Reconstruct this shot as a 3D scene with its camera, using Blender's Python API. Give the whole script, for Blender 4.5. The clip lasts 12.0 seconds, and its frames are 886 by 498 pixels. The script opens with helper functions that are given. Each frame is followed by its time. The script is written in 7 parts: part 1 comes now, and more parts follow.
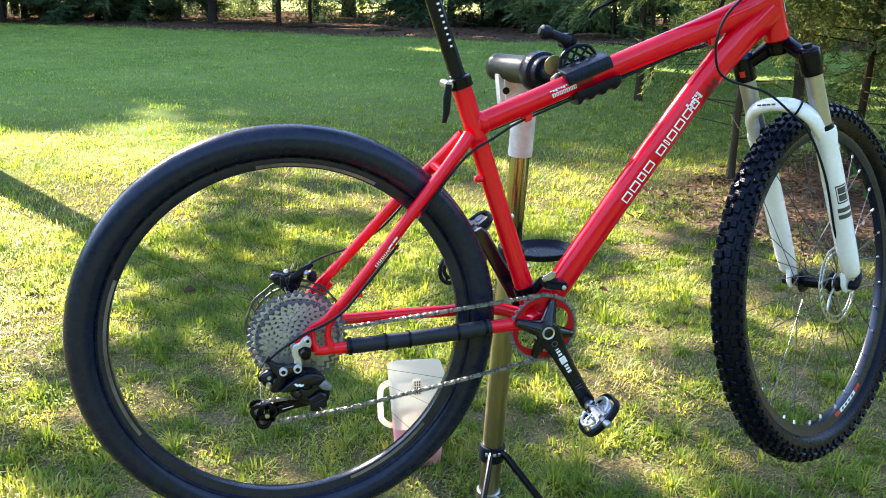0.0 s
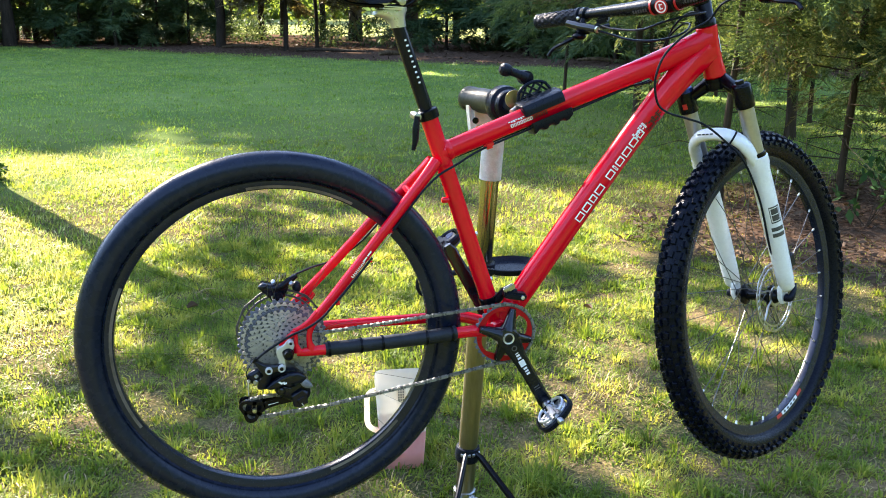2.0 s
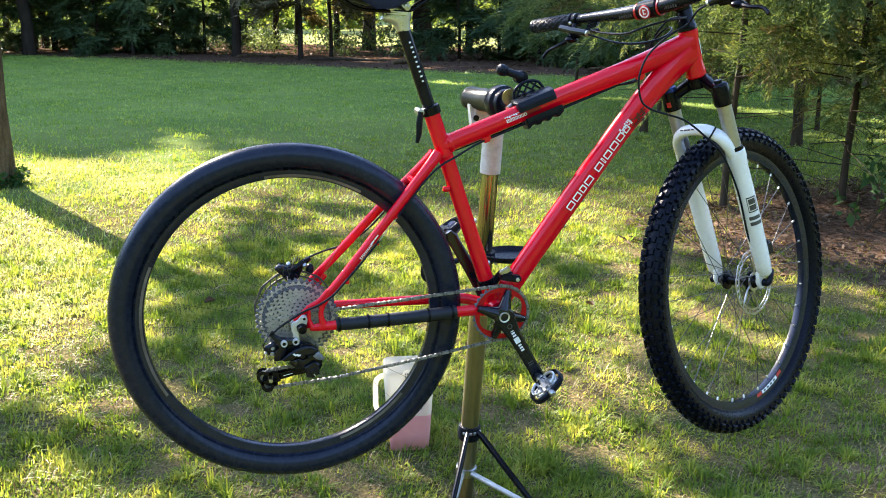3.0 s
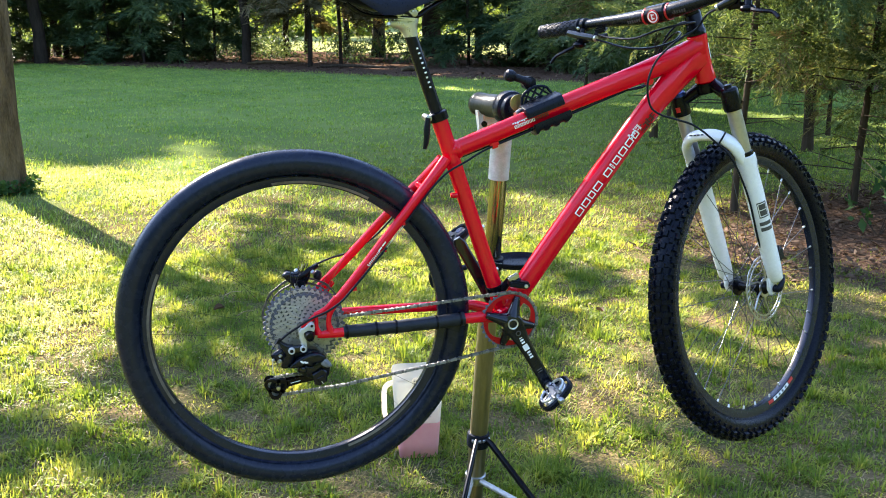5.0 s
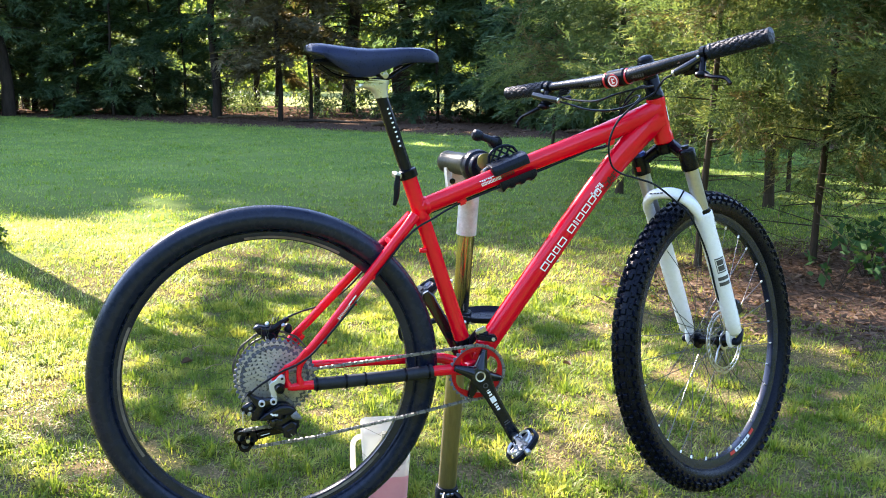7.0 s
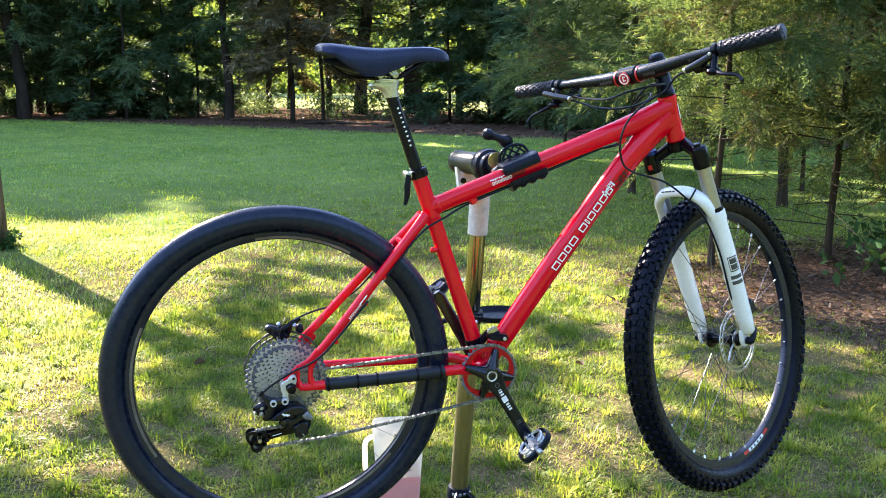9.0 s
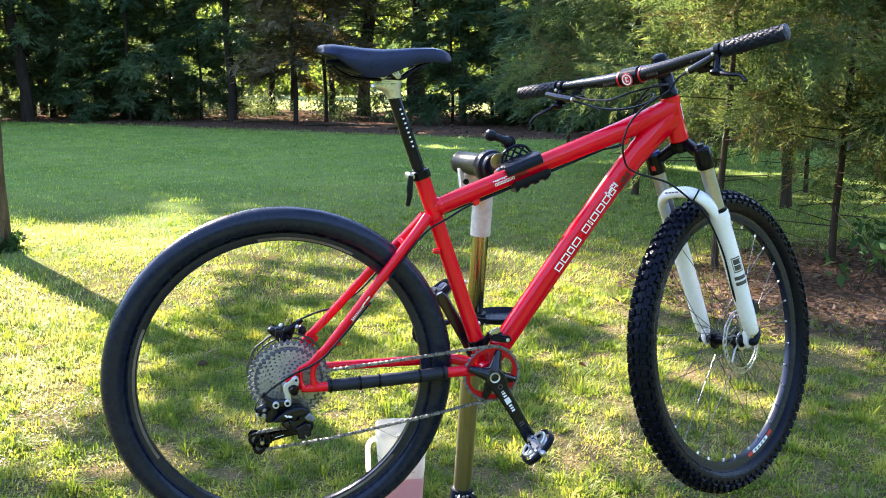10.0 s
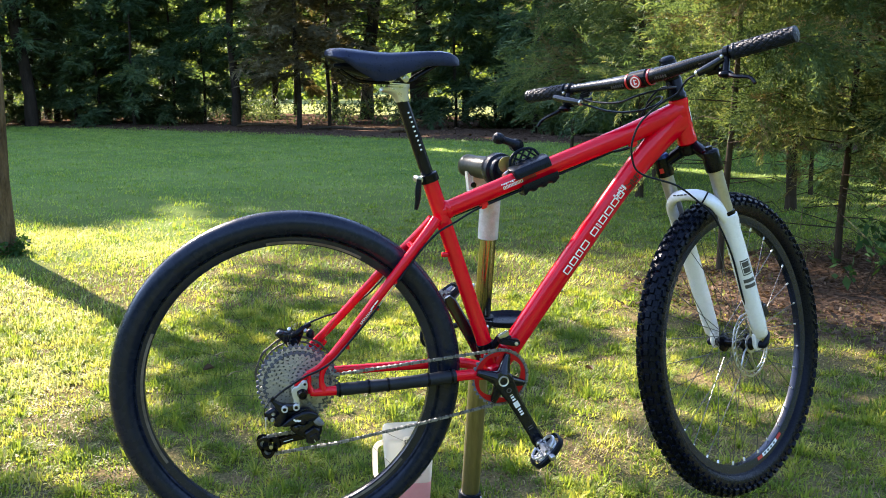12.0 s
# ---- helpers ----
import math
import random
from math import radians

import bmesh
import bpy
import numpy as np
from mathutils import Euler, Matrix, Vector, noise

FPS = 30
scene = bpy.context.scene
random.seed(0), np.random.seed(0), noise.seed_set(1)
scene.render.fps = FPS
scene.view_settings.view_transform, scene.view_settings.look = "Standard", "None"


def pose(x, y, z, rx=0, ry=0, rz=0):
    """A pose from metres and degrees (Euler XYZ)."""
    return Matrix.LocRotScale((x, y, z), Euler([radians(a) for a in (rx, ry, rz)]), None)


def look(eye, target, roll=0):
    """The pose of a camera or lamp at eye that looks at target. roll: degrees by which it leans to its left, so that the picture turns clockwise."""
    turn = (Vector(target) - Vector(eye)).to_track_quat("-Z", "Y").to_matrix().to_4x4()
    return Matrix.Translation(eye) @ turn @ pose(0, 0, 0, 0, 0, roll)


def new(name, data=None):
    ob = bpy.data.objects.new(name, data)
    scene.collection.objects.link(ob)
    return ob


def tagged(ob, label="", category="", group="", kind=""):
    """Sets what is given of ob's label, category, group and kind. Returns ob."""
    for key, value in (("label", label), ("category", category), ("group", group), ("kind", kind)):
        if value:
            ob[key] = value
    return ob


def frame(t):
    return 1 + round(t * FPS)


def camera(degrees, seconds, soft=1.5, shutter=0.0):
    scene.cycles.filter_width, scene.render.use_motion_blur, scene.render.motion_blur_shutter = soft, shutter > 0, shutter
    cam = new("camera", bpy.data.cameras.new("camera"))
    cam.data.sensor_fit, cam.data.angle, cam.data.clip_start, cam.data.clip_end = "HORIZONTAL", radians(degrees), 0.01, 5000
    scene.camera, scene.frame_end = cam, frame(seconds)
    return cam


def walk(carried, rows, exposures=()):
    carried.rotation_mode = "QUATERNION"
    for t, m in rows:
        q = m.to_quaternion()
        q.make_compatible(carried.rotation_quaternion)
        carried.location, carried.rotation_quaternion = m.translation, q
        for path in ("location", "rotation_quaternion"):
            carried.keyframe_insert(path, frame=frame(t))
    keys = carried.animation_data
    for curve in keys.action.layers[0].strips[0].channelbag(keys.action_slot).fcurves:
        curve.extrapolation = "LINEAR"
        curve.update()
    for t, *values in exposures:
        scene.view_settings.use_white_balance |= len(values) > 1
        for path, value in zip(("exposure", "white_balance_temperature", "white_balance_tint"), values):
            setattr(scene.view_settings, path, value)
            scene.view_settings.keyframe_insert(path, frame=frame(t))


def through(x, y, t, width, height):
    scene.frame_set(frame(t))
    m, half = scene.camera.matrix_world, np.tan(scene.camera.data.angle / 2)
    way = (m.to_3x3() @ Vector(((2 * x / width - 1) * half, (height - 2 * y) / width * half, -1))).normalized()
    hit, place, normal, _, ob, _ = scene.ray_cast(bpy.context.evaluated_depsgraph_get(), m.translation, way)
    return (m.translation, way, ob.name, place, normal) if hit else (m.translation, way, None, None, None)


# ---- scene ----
cam = camera(53.3, 12.0, 1.0)
PATH = [
    (0, (0.009, -0.1, 1.38), (0.484, 1.751, 0.789), 0.0),
    (0.5, (0.007, -0.103, 1.383), (0.486, 1.758, 0.829), -0.1),
    (1, (0.001, -0.129, 1.408), (0.492, 1.732, 0.863), 0.2),
    (1.5, (0.035, -0.175, 1.42), (0.511, 1.689, 0.873), 0.3),
    (2, (0.034, -0.297, 1.419), (0.498, 1.571, 0.876), 0.1),
    (2.5, (0.013, -0.456, 1.415), (0.465, 1.419, 0.886), 0.1),
    (3, (0.019, -0.466, 1.411), (0.456, 1.415, 0.888), 0.1),
    (5, (0.025, -0.458, 1.409), (0.441, 1.431, 0.9), -0.2),
    (5.5, (0.027, -0.483, 1.414), (0.443, 1.407, 0.914), -0.2),
    (6, (0.022, -0.508, 1.421), (0.457, 1.393, 0.979), -0.0),
    (6.5, (0.015, -0.506, 1.421), (0.507, 1.393, 1.031), 0.4),
    (7, (0.015, -0.504, 1.421), (0.505, 1.395, 1.031), 0.4),
    (9, (0.019, -0.502, 1.417), (0.482, 1.405, 1.029), 0.0),
    (9.5, (0.019, -0.501, 1.417), (0.478, 1.407, 1.029), 0.0),
    (10, (0.021, -0.499, 1.415), (0.477, 1.41, 1.031), -0.1),
    (10.5, (0.02, -0.5, 1.416), (0.474, 1.41, 1.034), -0.2),
    (11, (0.018, -0.498, 1.415), (0.47, 1.413, 1.035), -0.2),
    (11.5, (0.015, -0.496, 1.415), (0.465, 1.416, 1.037), -0.3),
    (12, (0.011, -0.493, 1.415), (0.46, 1.419, 1.038), -0.3),
]
# the camera's own exposure drifts a little on the way
EXPOSURES = [(0, 3.21, 6650, 16), (1, 3.21, 6700, 16), (2, 3.11, 6700, 16), (2.5, 2.94, 6750, 16), (3, 3.03, 6750, 16), (5, 3.08, 6600, 17), (5.5, 3.12, 6550, 17), (6, 3.33, 6500, 20), (6.5, 3.30, 6500, 20), (9, 3.22, 6500, 20), (10.5, 3.21, 6500, 20), (11, 3.19, 6540, 19), (11.5, 2.85, 6600, 18), (12, 2.87, 6620, 18)]
walk(cam, [(t, look(eye, target, roll)) for t, eye, target, roll in PATH], EXPOSURES)

# ---- world and sun ----
SUN_EL, SUN_AZ = radians(31), math.atan2(0.90, -0.44)   # towards the sun: behind the woods, a little to the left
TO_SUN = Vector((math.cos(SUN_AZ) * math.cos(SUN_EL), math.sin(SUN_AZ) * math.cos(SUN_EL), math.sin(SUN_EL)))
world = bpy.data.worlds.new("sky")
scene.world = world
world.use_nodes = True
wn = world.node_tree.nodes
sky = wn.new("ShaderNodeTexSky")
sky.sky_type = "NISHITA"
sky.sun_disc = False
sky.sun_elevation = SUN_EL
sky.sun_rotation = math.pi / 2 - SUN_AZ
sky.air_density, sky.dust_density, sky.ozone_density = 1.0, 0.4, 2.0
wn["Background"].inputs["Strength"].default_value = 0.135
world.node_tree.links.new(sky.outputs[0], wn["Background"].inputs["Color"])
sun_data = bpy.data.lights.new("sun", "SUN")
sun_data.energy, sun_data.angle, sun_data.color = 5.0, radians(0.55), (1.0, 0.92, 0.77)
sun = new("sun", sun_data)
sun.matrix_world = look(TO_SUN * 60, (0, 0, 0))

# ---- materials ----
def material(name, c1, c2=None, scale=20.0, rough=0.5, metal=0.0, bump=0.0, bump_scale=None, rough_var=0.12,
             coat=0.0, island=0.0, per_object=0.0, spec=0.5, stretch=None, sheen=0.0, relief=0.002):
    """Principled surface: two colours mixed by noise at two scales, roughness varied, fine relief."""
    m = bpy.data.materials.new(name)
    m.use_nodes = True
    n, l = m.node_tree.nodes, m.node_tree.links
    p = n["Principled BSDF"]
    c2 = c2 or c1
    tc = n.new("ShaderNodeTexCoord")
    src = tc.outputs["Object"]
    if stretch:
        mp = n.new("ShaderNodeMapping")
        mp.inputs["Scale"].default_value = stretch
        l.new(src, mp.inputs[0])
        src = mp.outputs[0]
    big, fine = n.new("ShaderNodeTexNoise"), n.new("ShaderNodeTexNoise")
    big.inputs["Scale"].default_value, big.inputs["Detail"].default_value = scale, 4
    fine.inputs["Scale"].default_value, fine.inputs["Detail"].default_value = scale * 9, 3
    l.new(src, big.inputs["Vector"]), l.new(src, fine.inputs["Vector"])
    add = n.new("ShaderNodeMath"); add.operation = "MULTIPLY_ADD"
    l.new(fine.outputs["Fac"], add.inputs[0]); add.inputs[1].default_value = 0.55
    l.new(big.outputs["Fac"], add.inputs[2])
    ramp = n.new("ShaderNodeMapRange")
    ramp.inputs["From Min"].default_value, ramp.inputs["From Max"].default_value = 0.45, 0.95
    l.new(add.outputs[0], ramp.inputs["Value"])
    fac = ramp.outputs[0]
    if island or per_object:
        src2 = n.new("ShaderNodeNewGeometry").outputs["Random Per Island"] if island else n.new("ShaderNodeObjectInfo").outputs["Random"]
        mixr = n.new("ShaderNodeMix"); mixr.inputs[0].default_value = island or per_object
        l.new(fac, mixr.inputs[2]), l.new(src2, mixr.inputs[3])
        fac = mixr.outputs[0]
    mix = n.new("ShaderNodeMix"); mix.data_type = "RGBA"
    mix.inputs[6].default_value, mix.inputs[7].default_value = (*c1, 1), (*c2, 1)
    l.new(fac, mix.inputs[0]), l.new(mix.outputs[2], p.inputs["Base Color"])
    rr = n.new("ShaderNodeMapRange")
    rr.inputs["To Min"].default_value, rr.inputs["To Max"].default_value = max(0.02, rough - rough_var), min(1, rough + rough_var)
    l.new(fine.outputs["Fac"], rr.inputs["Value"]), l.new(rr.outputs[0], p.inputs["Roughness"])
    p.inputs["Metallic"].default_value = metal
    p.inputs["Coat Weight"].default_value = coat
    p.inputs["Coat Roughness"].default_value = 0.06
    p.inputs["Specular IOR Level"].default_value = spec
    p.inputs["Sheen Weight"].default_value = sheen
    if bump:
        b = n.new("ShaderNodeBump")
        b.inputs["Strength"].default_value = min(1, bump)
        b.inputs["Distance"].default_value = relief
        t = fine
        if bump_scale:
            t = n.new("ShaderNodeTexNoise")
            t.inputs["Scale"].default_value, t.inputs["Detail"].default_value = bump_scale, 5
            l.new(src, t.inputs["Vector"])
        l.new(t.outputs["Fac"], b.inputs["Height"]), l.new(b.outputs[0], p.inputs["Normal"])
    return m


def leaf_material(name, c1, c2, c3, through=0.45, patch=0.6, rough=0.55, spec=0.35, single=0.55):
    """Thin leaves: reflect and let light through; colour varies leaf by leaf and in patches."""
    m = bpy.data.materials.new(name)
    m.use_nodes = True
    n, l = m.node_tree.nodes, m.node_tree.links
    p = n["Principled BSDF"]
    geo = n.new("ShaderNodeNewGeometry")
    no = n.new("ShaderNodeTexNoise")
    no.inputs["Scale"].default_value, no.inputs["Detail"].default_value = patch, 3
    l.new(geo.outputs["Position"], no.inputs["Vector"])
    ad = n.new("ShaderNodeMath"); ad.operation = "MULTIPLY_ADD"; ad.inputs[1].default_value = single
    l.new(geo.outputs["Random Per Island"], ad.inputs[0])
    mr = n.new("ShaderNodeMapRange")
    mr.inputs["From Min"].default_value, mr.inputs["From Max"].default_value = 0.35, 0.65
    mr.inputs["To Max"].default_value = 1.0 - single
    l.new(no.outputs["Fac"], mr.inputs["Value"]), l.new(mr.outputs[0], ad.inputs[2])
    ramp = n.new("ShaderNodeValToRGB")
    e = ramp.color_ramp.elements
    e[0].color, e[1].color = (*c1, 1), (*c3, 1)
    e[1].position = 0.96
    mid = e.new(0.5); mid.color = (*c2, 1)
    l.new(ad.outputs[0], ramp.inputs[0])
    l.new(ramp.outputs[0], p.inputs["Base Color"])
    p.inputs["Roughness"].default_value = rough
    p.inputs["Specular IOR Level"].default_value = spec
    tr = n.new("ShaderNodeBsdfTranslucent")
    warm = n.new("ShaderNodeMix"); warm.data_type = "RGBA"; warm.blend_type = "MULTIPLY"; warm.inputs[0].default_value = 1.0
    warm.inputs[7].default_value = (1.45, 1.27, 0.68, 1)
    l.new(ramp.outputs[0], warm.inputs[6]), l.new(warm.outputs[2], tr.inputs["Color"])
    mx = n.new("ShaderNodeMixShader"); mx.inputs[0].default_value = through
    l.new(p.outputs[0], mx.inputs[1]), l.new(tr.outputs[0], mx.inputs[2])
    l.new(mx.outputs[0], n["Material Output"].inputs["Surface"])
    return m


def ground_material():
    """Lawn soil with thatch and bare patches; needle litter under the woods and under the cedars."""
    m = bpy.data.materials.new("ground_soil")
    m.use_nodes = True
    n, l = m.node_tree.nodes, m.node_tree.links
    p = n["Principled BSDF"]
    pos = n.new("ShaderNodeNewGeometry").outputs["Position"]

    def noise_of(scale, detail=5):
        t = n.new("ShaderNodeTexNoise")
        t.inputs["Scale"].default_value, t.inputs["Detail"].default_value = scale, detail
        l.new(pos, t.inputs["Vector"])
        return t.outputs["Fac"]

    def ramp(fac, stops):
        r = n.new("ShaderNodeValToRGB")
        e = r.color_ramp.elements
        e[0].position, e[0].color = stops[0][0], (*stops[0][1], 1)
        e[1].position, e[1].color = stops[-1][0], (*stops[-1][1], 1)
        for s, c in stops[1:-1]:
            e.new(s).color = (*c, 1)
        l.new(fac, r.inputs[0])
        return r.outputs[0]

    def mix(fac, a, b):
        x = n.new("ShaderNodeMix"); x.data_type = "RGBA"
        l.new(fac, x.inputs[0]), l.new(a, x.inputs[6]), l.new(b, x.inputs[7])
        return x.outputs[2]

    def calc(op, a, b, c=None):
        x = n.new("ShaderNodeMath"); x.operation = op
        for i, v in enumerate((a, b, c)):
            if v is None:
                continue
            if isinstance(v, (int, float)):
                x.inputs[i].default_value = v
            else:
                l.new(v, x.inputs[i])
        return x.outputs[0]

    lawn = ramp(noise_of(3.0), [(0.3, (0.045, 0.055, 0.020)), (0.46, (0.085, 0.080, 0.036)), (0.58, (0.118, 0.086, 0.042)), (0.72, (0.195, 0.130, 0.072))])
    fine = ramp(noise_of(110, 8), [(0.38, (0.012, 0.013, 0.006)), (0.52, (0.06, 0.058, 0.024)), (0.68, (0.20, 0.138, 0.070))])
    half = n.new("ShaderNodeValue"); half.outputs[0].default_value = 0.55
    lawn = mix(half.outputs[0], lawn, fine)
    far = ramp(noise_of(0.5), [(0.3, (0.085, 0.14, 0.038)), (0.7, (0.15, 0.20, 0.06))])
    litter = ramp(noise_of(22, 8), [(0.3, (0.030, 0.019, 0.013)), (0.5, (0.078, 0.049, 0.033)), (0.7, (0.155, 0.102, 0.070))])
    xyz = n.new("ShaderNodeSeparateXYZ")
    l.new(pos, xyz.inputs[0])
    x, y = xyz.outputs[0], xyz.outputs[1]
    lawn = mix(calc("MINIMUM", calc("MAXIMUM", calc("MULTIPLY", calc("SUBTRACT", y, 7.0), 0.18), 0.0), 1.0), lawn, far)
    # away from the worn ground round the stand the turf is closed and greener
    ox, oy = calc("SUBTRACT", x, 0.8), calc("SUBTRACT", y, 3.0)
    away = calc("MAXIMUM", calc("SUBTRACT", calc("SQRT", calc("ADD", calc("MULTIPLY", ox, ox), calc("MULTIPLY", oy, oy)), 0.0), 3.6), calc("SUBTRACT", 0.6, y))
    lawn = mix(calc("MINIMUM", calc("MAXIMUM", calc("MULTIPLY", away, 0.4), 0.0), 0.45), lawn, far)
    wob = calc("MULTIPLY", noise_of(0.9), 2.2)
    # the woods' edge runs from far on one side to nearer on the other; beyond the belt lies an open field
    edge = calc("ADD", calc("MULTIPLY_ADD", x, 0.9, y), wob)
    woods = calc("MULTIPLY", calc("SMOOTH_MIN", calc("MULTIPLY", calc("SUBTRACT", edge, 25.2), 1.2), 1.0, 0.1),
                 calc("LESS_THAN", edge, 42.0))
    dx, dy = calc("DIVIDE", calc("SUBTRACT", x, 4.95), 2.3), calc("DIVIDE", calc("SUBTRACT", y, 4.4), 1.55)
    bed = calc("SUBTRACT", 1.35, calc("ADD", calc("ADD", calc("MULTIPLY", dx, dx), calc("MULTIPLY", dy, dy)), calc("MULTIPLY", wob, 0.25)))
    bed = calc("MULTIPLY", bed, 3.0)
    mask = calc("MINIMUM", calc("MAXIMUM", calc("MAXIMUM", woods, bed), 0.0), 1.0)
    field = ramp(noise_of(0.4), [(0.3, (0.17, 0.20, 0.065)), (0.7, (0.30, 0.30, 0.12))])
    lawn = mix(calc("GREATER_THAN", edge, 42.0), lawn, field)
    l.new(mix(mask, lawn, litter), p.inputs["Base Color"])
    p.inputs["Roughness"].default_value = 1.0
    p.inputs["Specular IOR Level"].default_value = 0.0
    b = n.new("ShaderNodeBump")
    b.inputs["Strength"].default_value, b.inputs["Distance"].default_value = 0.7, 0.02
    l.new(noise_of(45, 6), b.inputs["Height"]), l.new(b.outputs[0], p.inputs["Normal"])
    return m


GROUND = ground_material()
GRASS = leaf_material("grass_blades", (0.046, 0.090, 0.0135), (0.142, 0.210, 0.032), (0.385, 0.380, 0.090), 0.52, 5.0, spec=0.12, single=0.42)
LAWN = leaf_material("mown_lawn", (0.086, 0.180, 0.028), (0.192, 0.315, 0.052), (0.37, 0.43, 0.105), 0.45, 4.0, spec=0.15)
# dry grass with the hot sun patches put into its near-white tones
SUN_PALE = leaf_material("sun_pale_dry_grass", (0.22, 0.27, 0.07), (0.38, 0.40, 0.145), (0.54, 0.53, 0.26), 0.45, 6.0, spec=0.12)
THATCH = leaf_material("dry_thatch", (0.11, 0.078, 0.034), (0.22, 0.165, 0.074), (0.42, 0.34, 0.17), 0.25, 1.2)
LITTER = leaf_material("fallen_leaves", (0.034, 0.022, 0.015), (0.070, 0.046, 0.031), (0.165, 0.113, 0.077), 0.2, 2.0, spec=0.04)
CEDAR = leaf_material("cedar_foliage", (0.033, 0.066, 0.028), (0.074, 0.120, 0.047), (0.20, 0.225, 0.088), 0.48, 1.6, spec=0.08, single=0.34)
CEDAR_DRY = leaf_material("dry_cedar_foliage", (0.09, 0.07, 0.035), (0.14, 0.115, 0.05), (0.20, 0.17, 0.08), 0.2, 0.9, spec=0.08)
DRY_WOODS = leaf_material("thin_brown_foliage", (0.050, 0.050, 0.026), (0.095, 0.082, 0.042), (0.15, 0.12, 0.06), 0.3, 0.25, spec=0.08)
WOODS = leaf_material("woods_foliage", (0.024, 0.054, 0.027), (0.058, 0.102, 0.048), (0.11, 0.15, 0.060), 0.35, 0.25, spec=0.08)
BROAD = leaf_material("broad_leaves", (0.055, 0.10, 0.022), (0.095, 0.145, 0.034), (0.155, 0.20, 0.05), 0.55, 0.3, spec=0.08)
IVY = leaf_material("ivy_leaves", (0.02, 0.05, 0.018), (0.035, 0.08, 0.025), (0.06, 0.11, 0.035), 0.25, 3.0, 0.7, spec=0.06)
BARK = material("bark", (0.012, 0.009, 0.006), (0.038, 0.028, 0.020), 9, 0.95, bump=1.0, bump_scale=26, stretch=(1, 1, 0.22), spec=0.1, relief=0.02)
BARK_PALE = material("pale_bark", (0.028, 0.019, 0.010), (0.155, 0.108, 0.062), 16, 0.95, bump=1.0, bump_scale=30, stretch=(1, 1, 0.22), spec=0.05, relief=0.05)
CEDAR_BARK = material("cedar_bark", (0.016, 0.012, 0.008), (0.062, 0.045, 0.030), 14, 0.95, bump=1.0, bump_scale=40, stretch=(1, 1, 0.12), spec=0.1, relief=0.012)
RED = material("red_paint", (0.60, 0.0010, 0.011), (0.68, 0.0014, 0.016), 12, 0.17, coat=0.4, rough_var=0.05, spec=0.14)
WHITE_DECAL = material("white_decal", (0.78, 0.78, 0.80), (0.70, 0.70, 0.72), 30, 0.35)
DARK_DECAL = material("dark_decal", (0.030, 0.006, 0.010), (0.018, 0.005, 0.008), 30, 0.35)
GREY_DECAL = material("grey_decal", (0.030, 0.030, 0.034), (0.055, 0.055, 0.06), 30, 0.4)
BLUE_DECAL = material("blue_anodised", (0.006, 0.018, 0.10), (0.010, 0.028, 0.15), 30, 0.3, metal=0.5)
RED_DECAL = material("red_decal", (0.50, 0.012, 0.015), (0.42, 0.01, 0.012), 30, 0.4)
RED_METAL = material("red_anodised", (0.34, 0.004, 0.012), (0.46, 0.006, 0.018), 30, 0.32, metal=0.6)
RUBBER = material("tyre_rubber", (0.0010, 0.0018, 0.0050), (0.0028, 0.0046, 0.0105), 25, 0.28, bump=0.3, bump_scale=500, rough_var=0.1, spec=0.10)
SPUN = material("worn_tyre_rubber", (0.0030, 0.0058, 0.0155), (0.0066, 0.0115, 0.027), 6, 0.27, bump=0.1, bump_scale=260, rough_var=0.1, spec=0.22)
BLACK = material("black_anodised", (0.0012, 0.0014, 0.003), (0.003, 0.0034, 0.006), 40, 0.2, rough_var=0.1, spec=0.14)
PLASTIC = material("black_plastic", (0.0022, 0.0036, 0.0085), (0.0055, 0.008, 0.016), 30, 0.30, bump=0.2, bump_scale=700, spec=0.14)
GLOSSY = material("gloss_black", (0.0014, 0.0020, 0.0045), (0.0045, 0.006, 0.011), 25, 0.18, rough_var=0.07, spec=0.38)
MECH = material("blue_black_enamel", (0.0010, 0.0018, 0.0050), (0.0030, 0.0050, 0.012), 40, 0.13, rough_var=0.06, spec=0.24)
HANGER = material("raw_aluminium", (0.42, 0.42, 0.42), (0.52, 0.52, 0.52), 60, 0.42, metal=0.35)
WORN_LINK = material("worn_grey_enamel", (0.05, 0.055, 0.07), (0.17, 0.18, 0.21), 120, 0.35, spec=0.4)
RIM = material("black_rim", (0.0035, 0.006, 0.015), (0.008, 0.0125, 0.028), 30, 0.25, rough_var=0.08, spec=0.26)
STEEL = material("steel", (0.30, 0.30, 0.31), (0.46, 0.46, 0.46), 60, 0.34, metal=1.0)
DULL_STEEL = material("dull_cassette_steel", (0.30, 0.29, 0.28), (0.45, 0.435, 0.415), 80, 0.50, metal=0.6)
COG_GAP = material("shaded_cassette_steel", (0.05, 0.05, 0.055), (0.10, 0.10, 0.105), 60, 0.6, metal=0.4)
ROTOR = material("dark_rotor_steel", (0.03, 0.03, 0.032), (0.075, 0.075, 0.08), 60, 0.45, metal=0.5)
DARK_STEEL = material("dark_cassette_steel", (0.065, 0.072, 0.10), (0.125, 0.135, 0.18), 80, 0.65, metal=0.1, spec=0.2)
SILVER = material("brushed_aluminium", (0.50, 0.50, 0.51), (0.62, 0.62, 0.63), 50, 0.36, metal=0.75)
FORGED = material("forged_aluminium", (0.40, 0.41, 0.44), (0.48, 0.49, 0.52), 8, 0.30, metal=0.7)
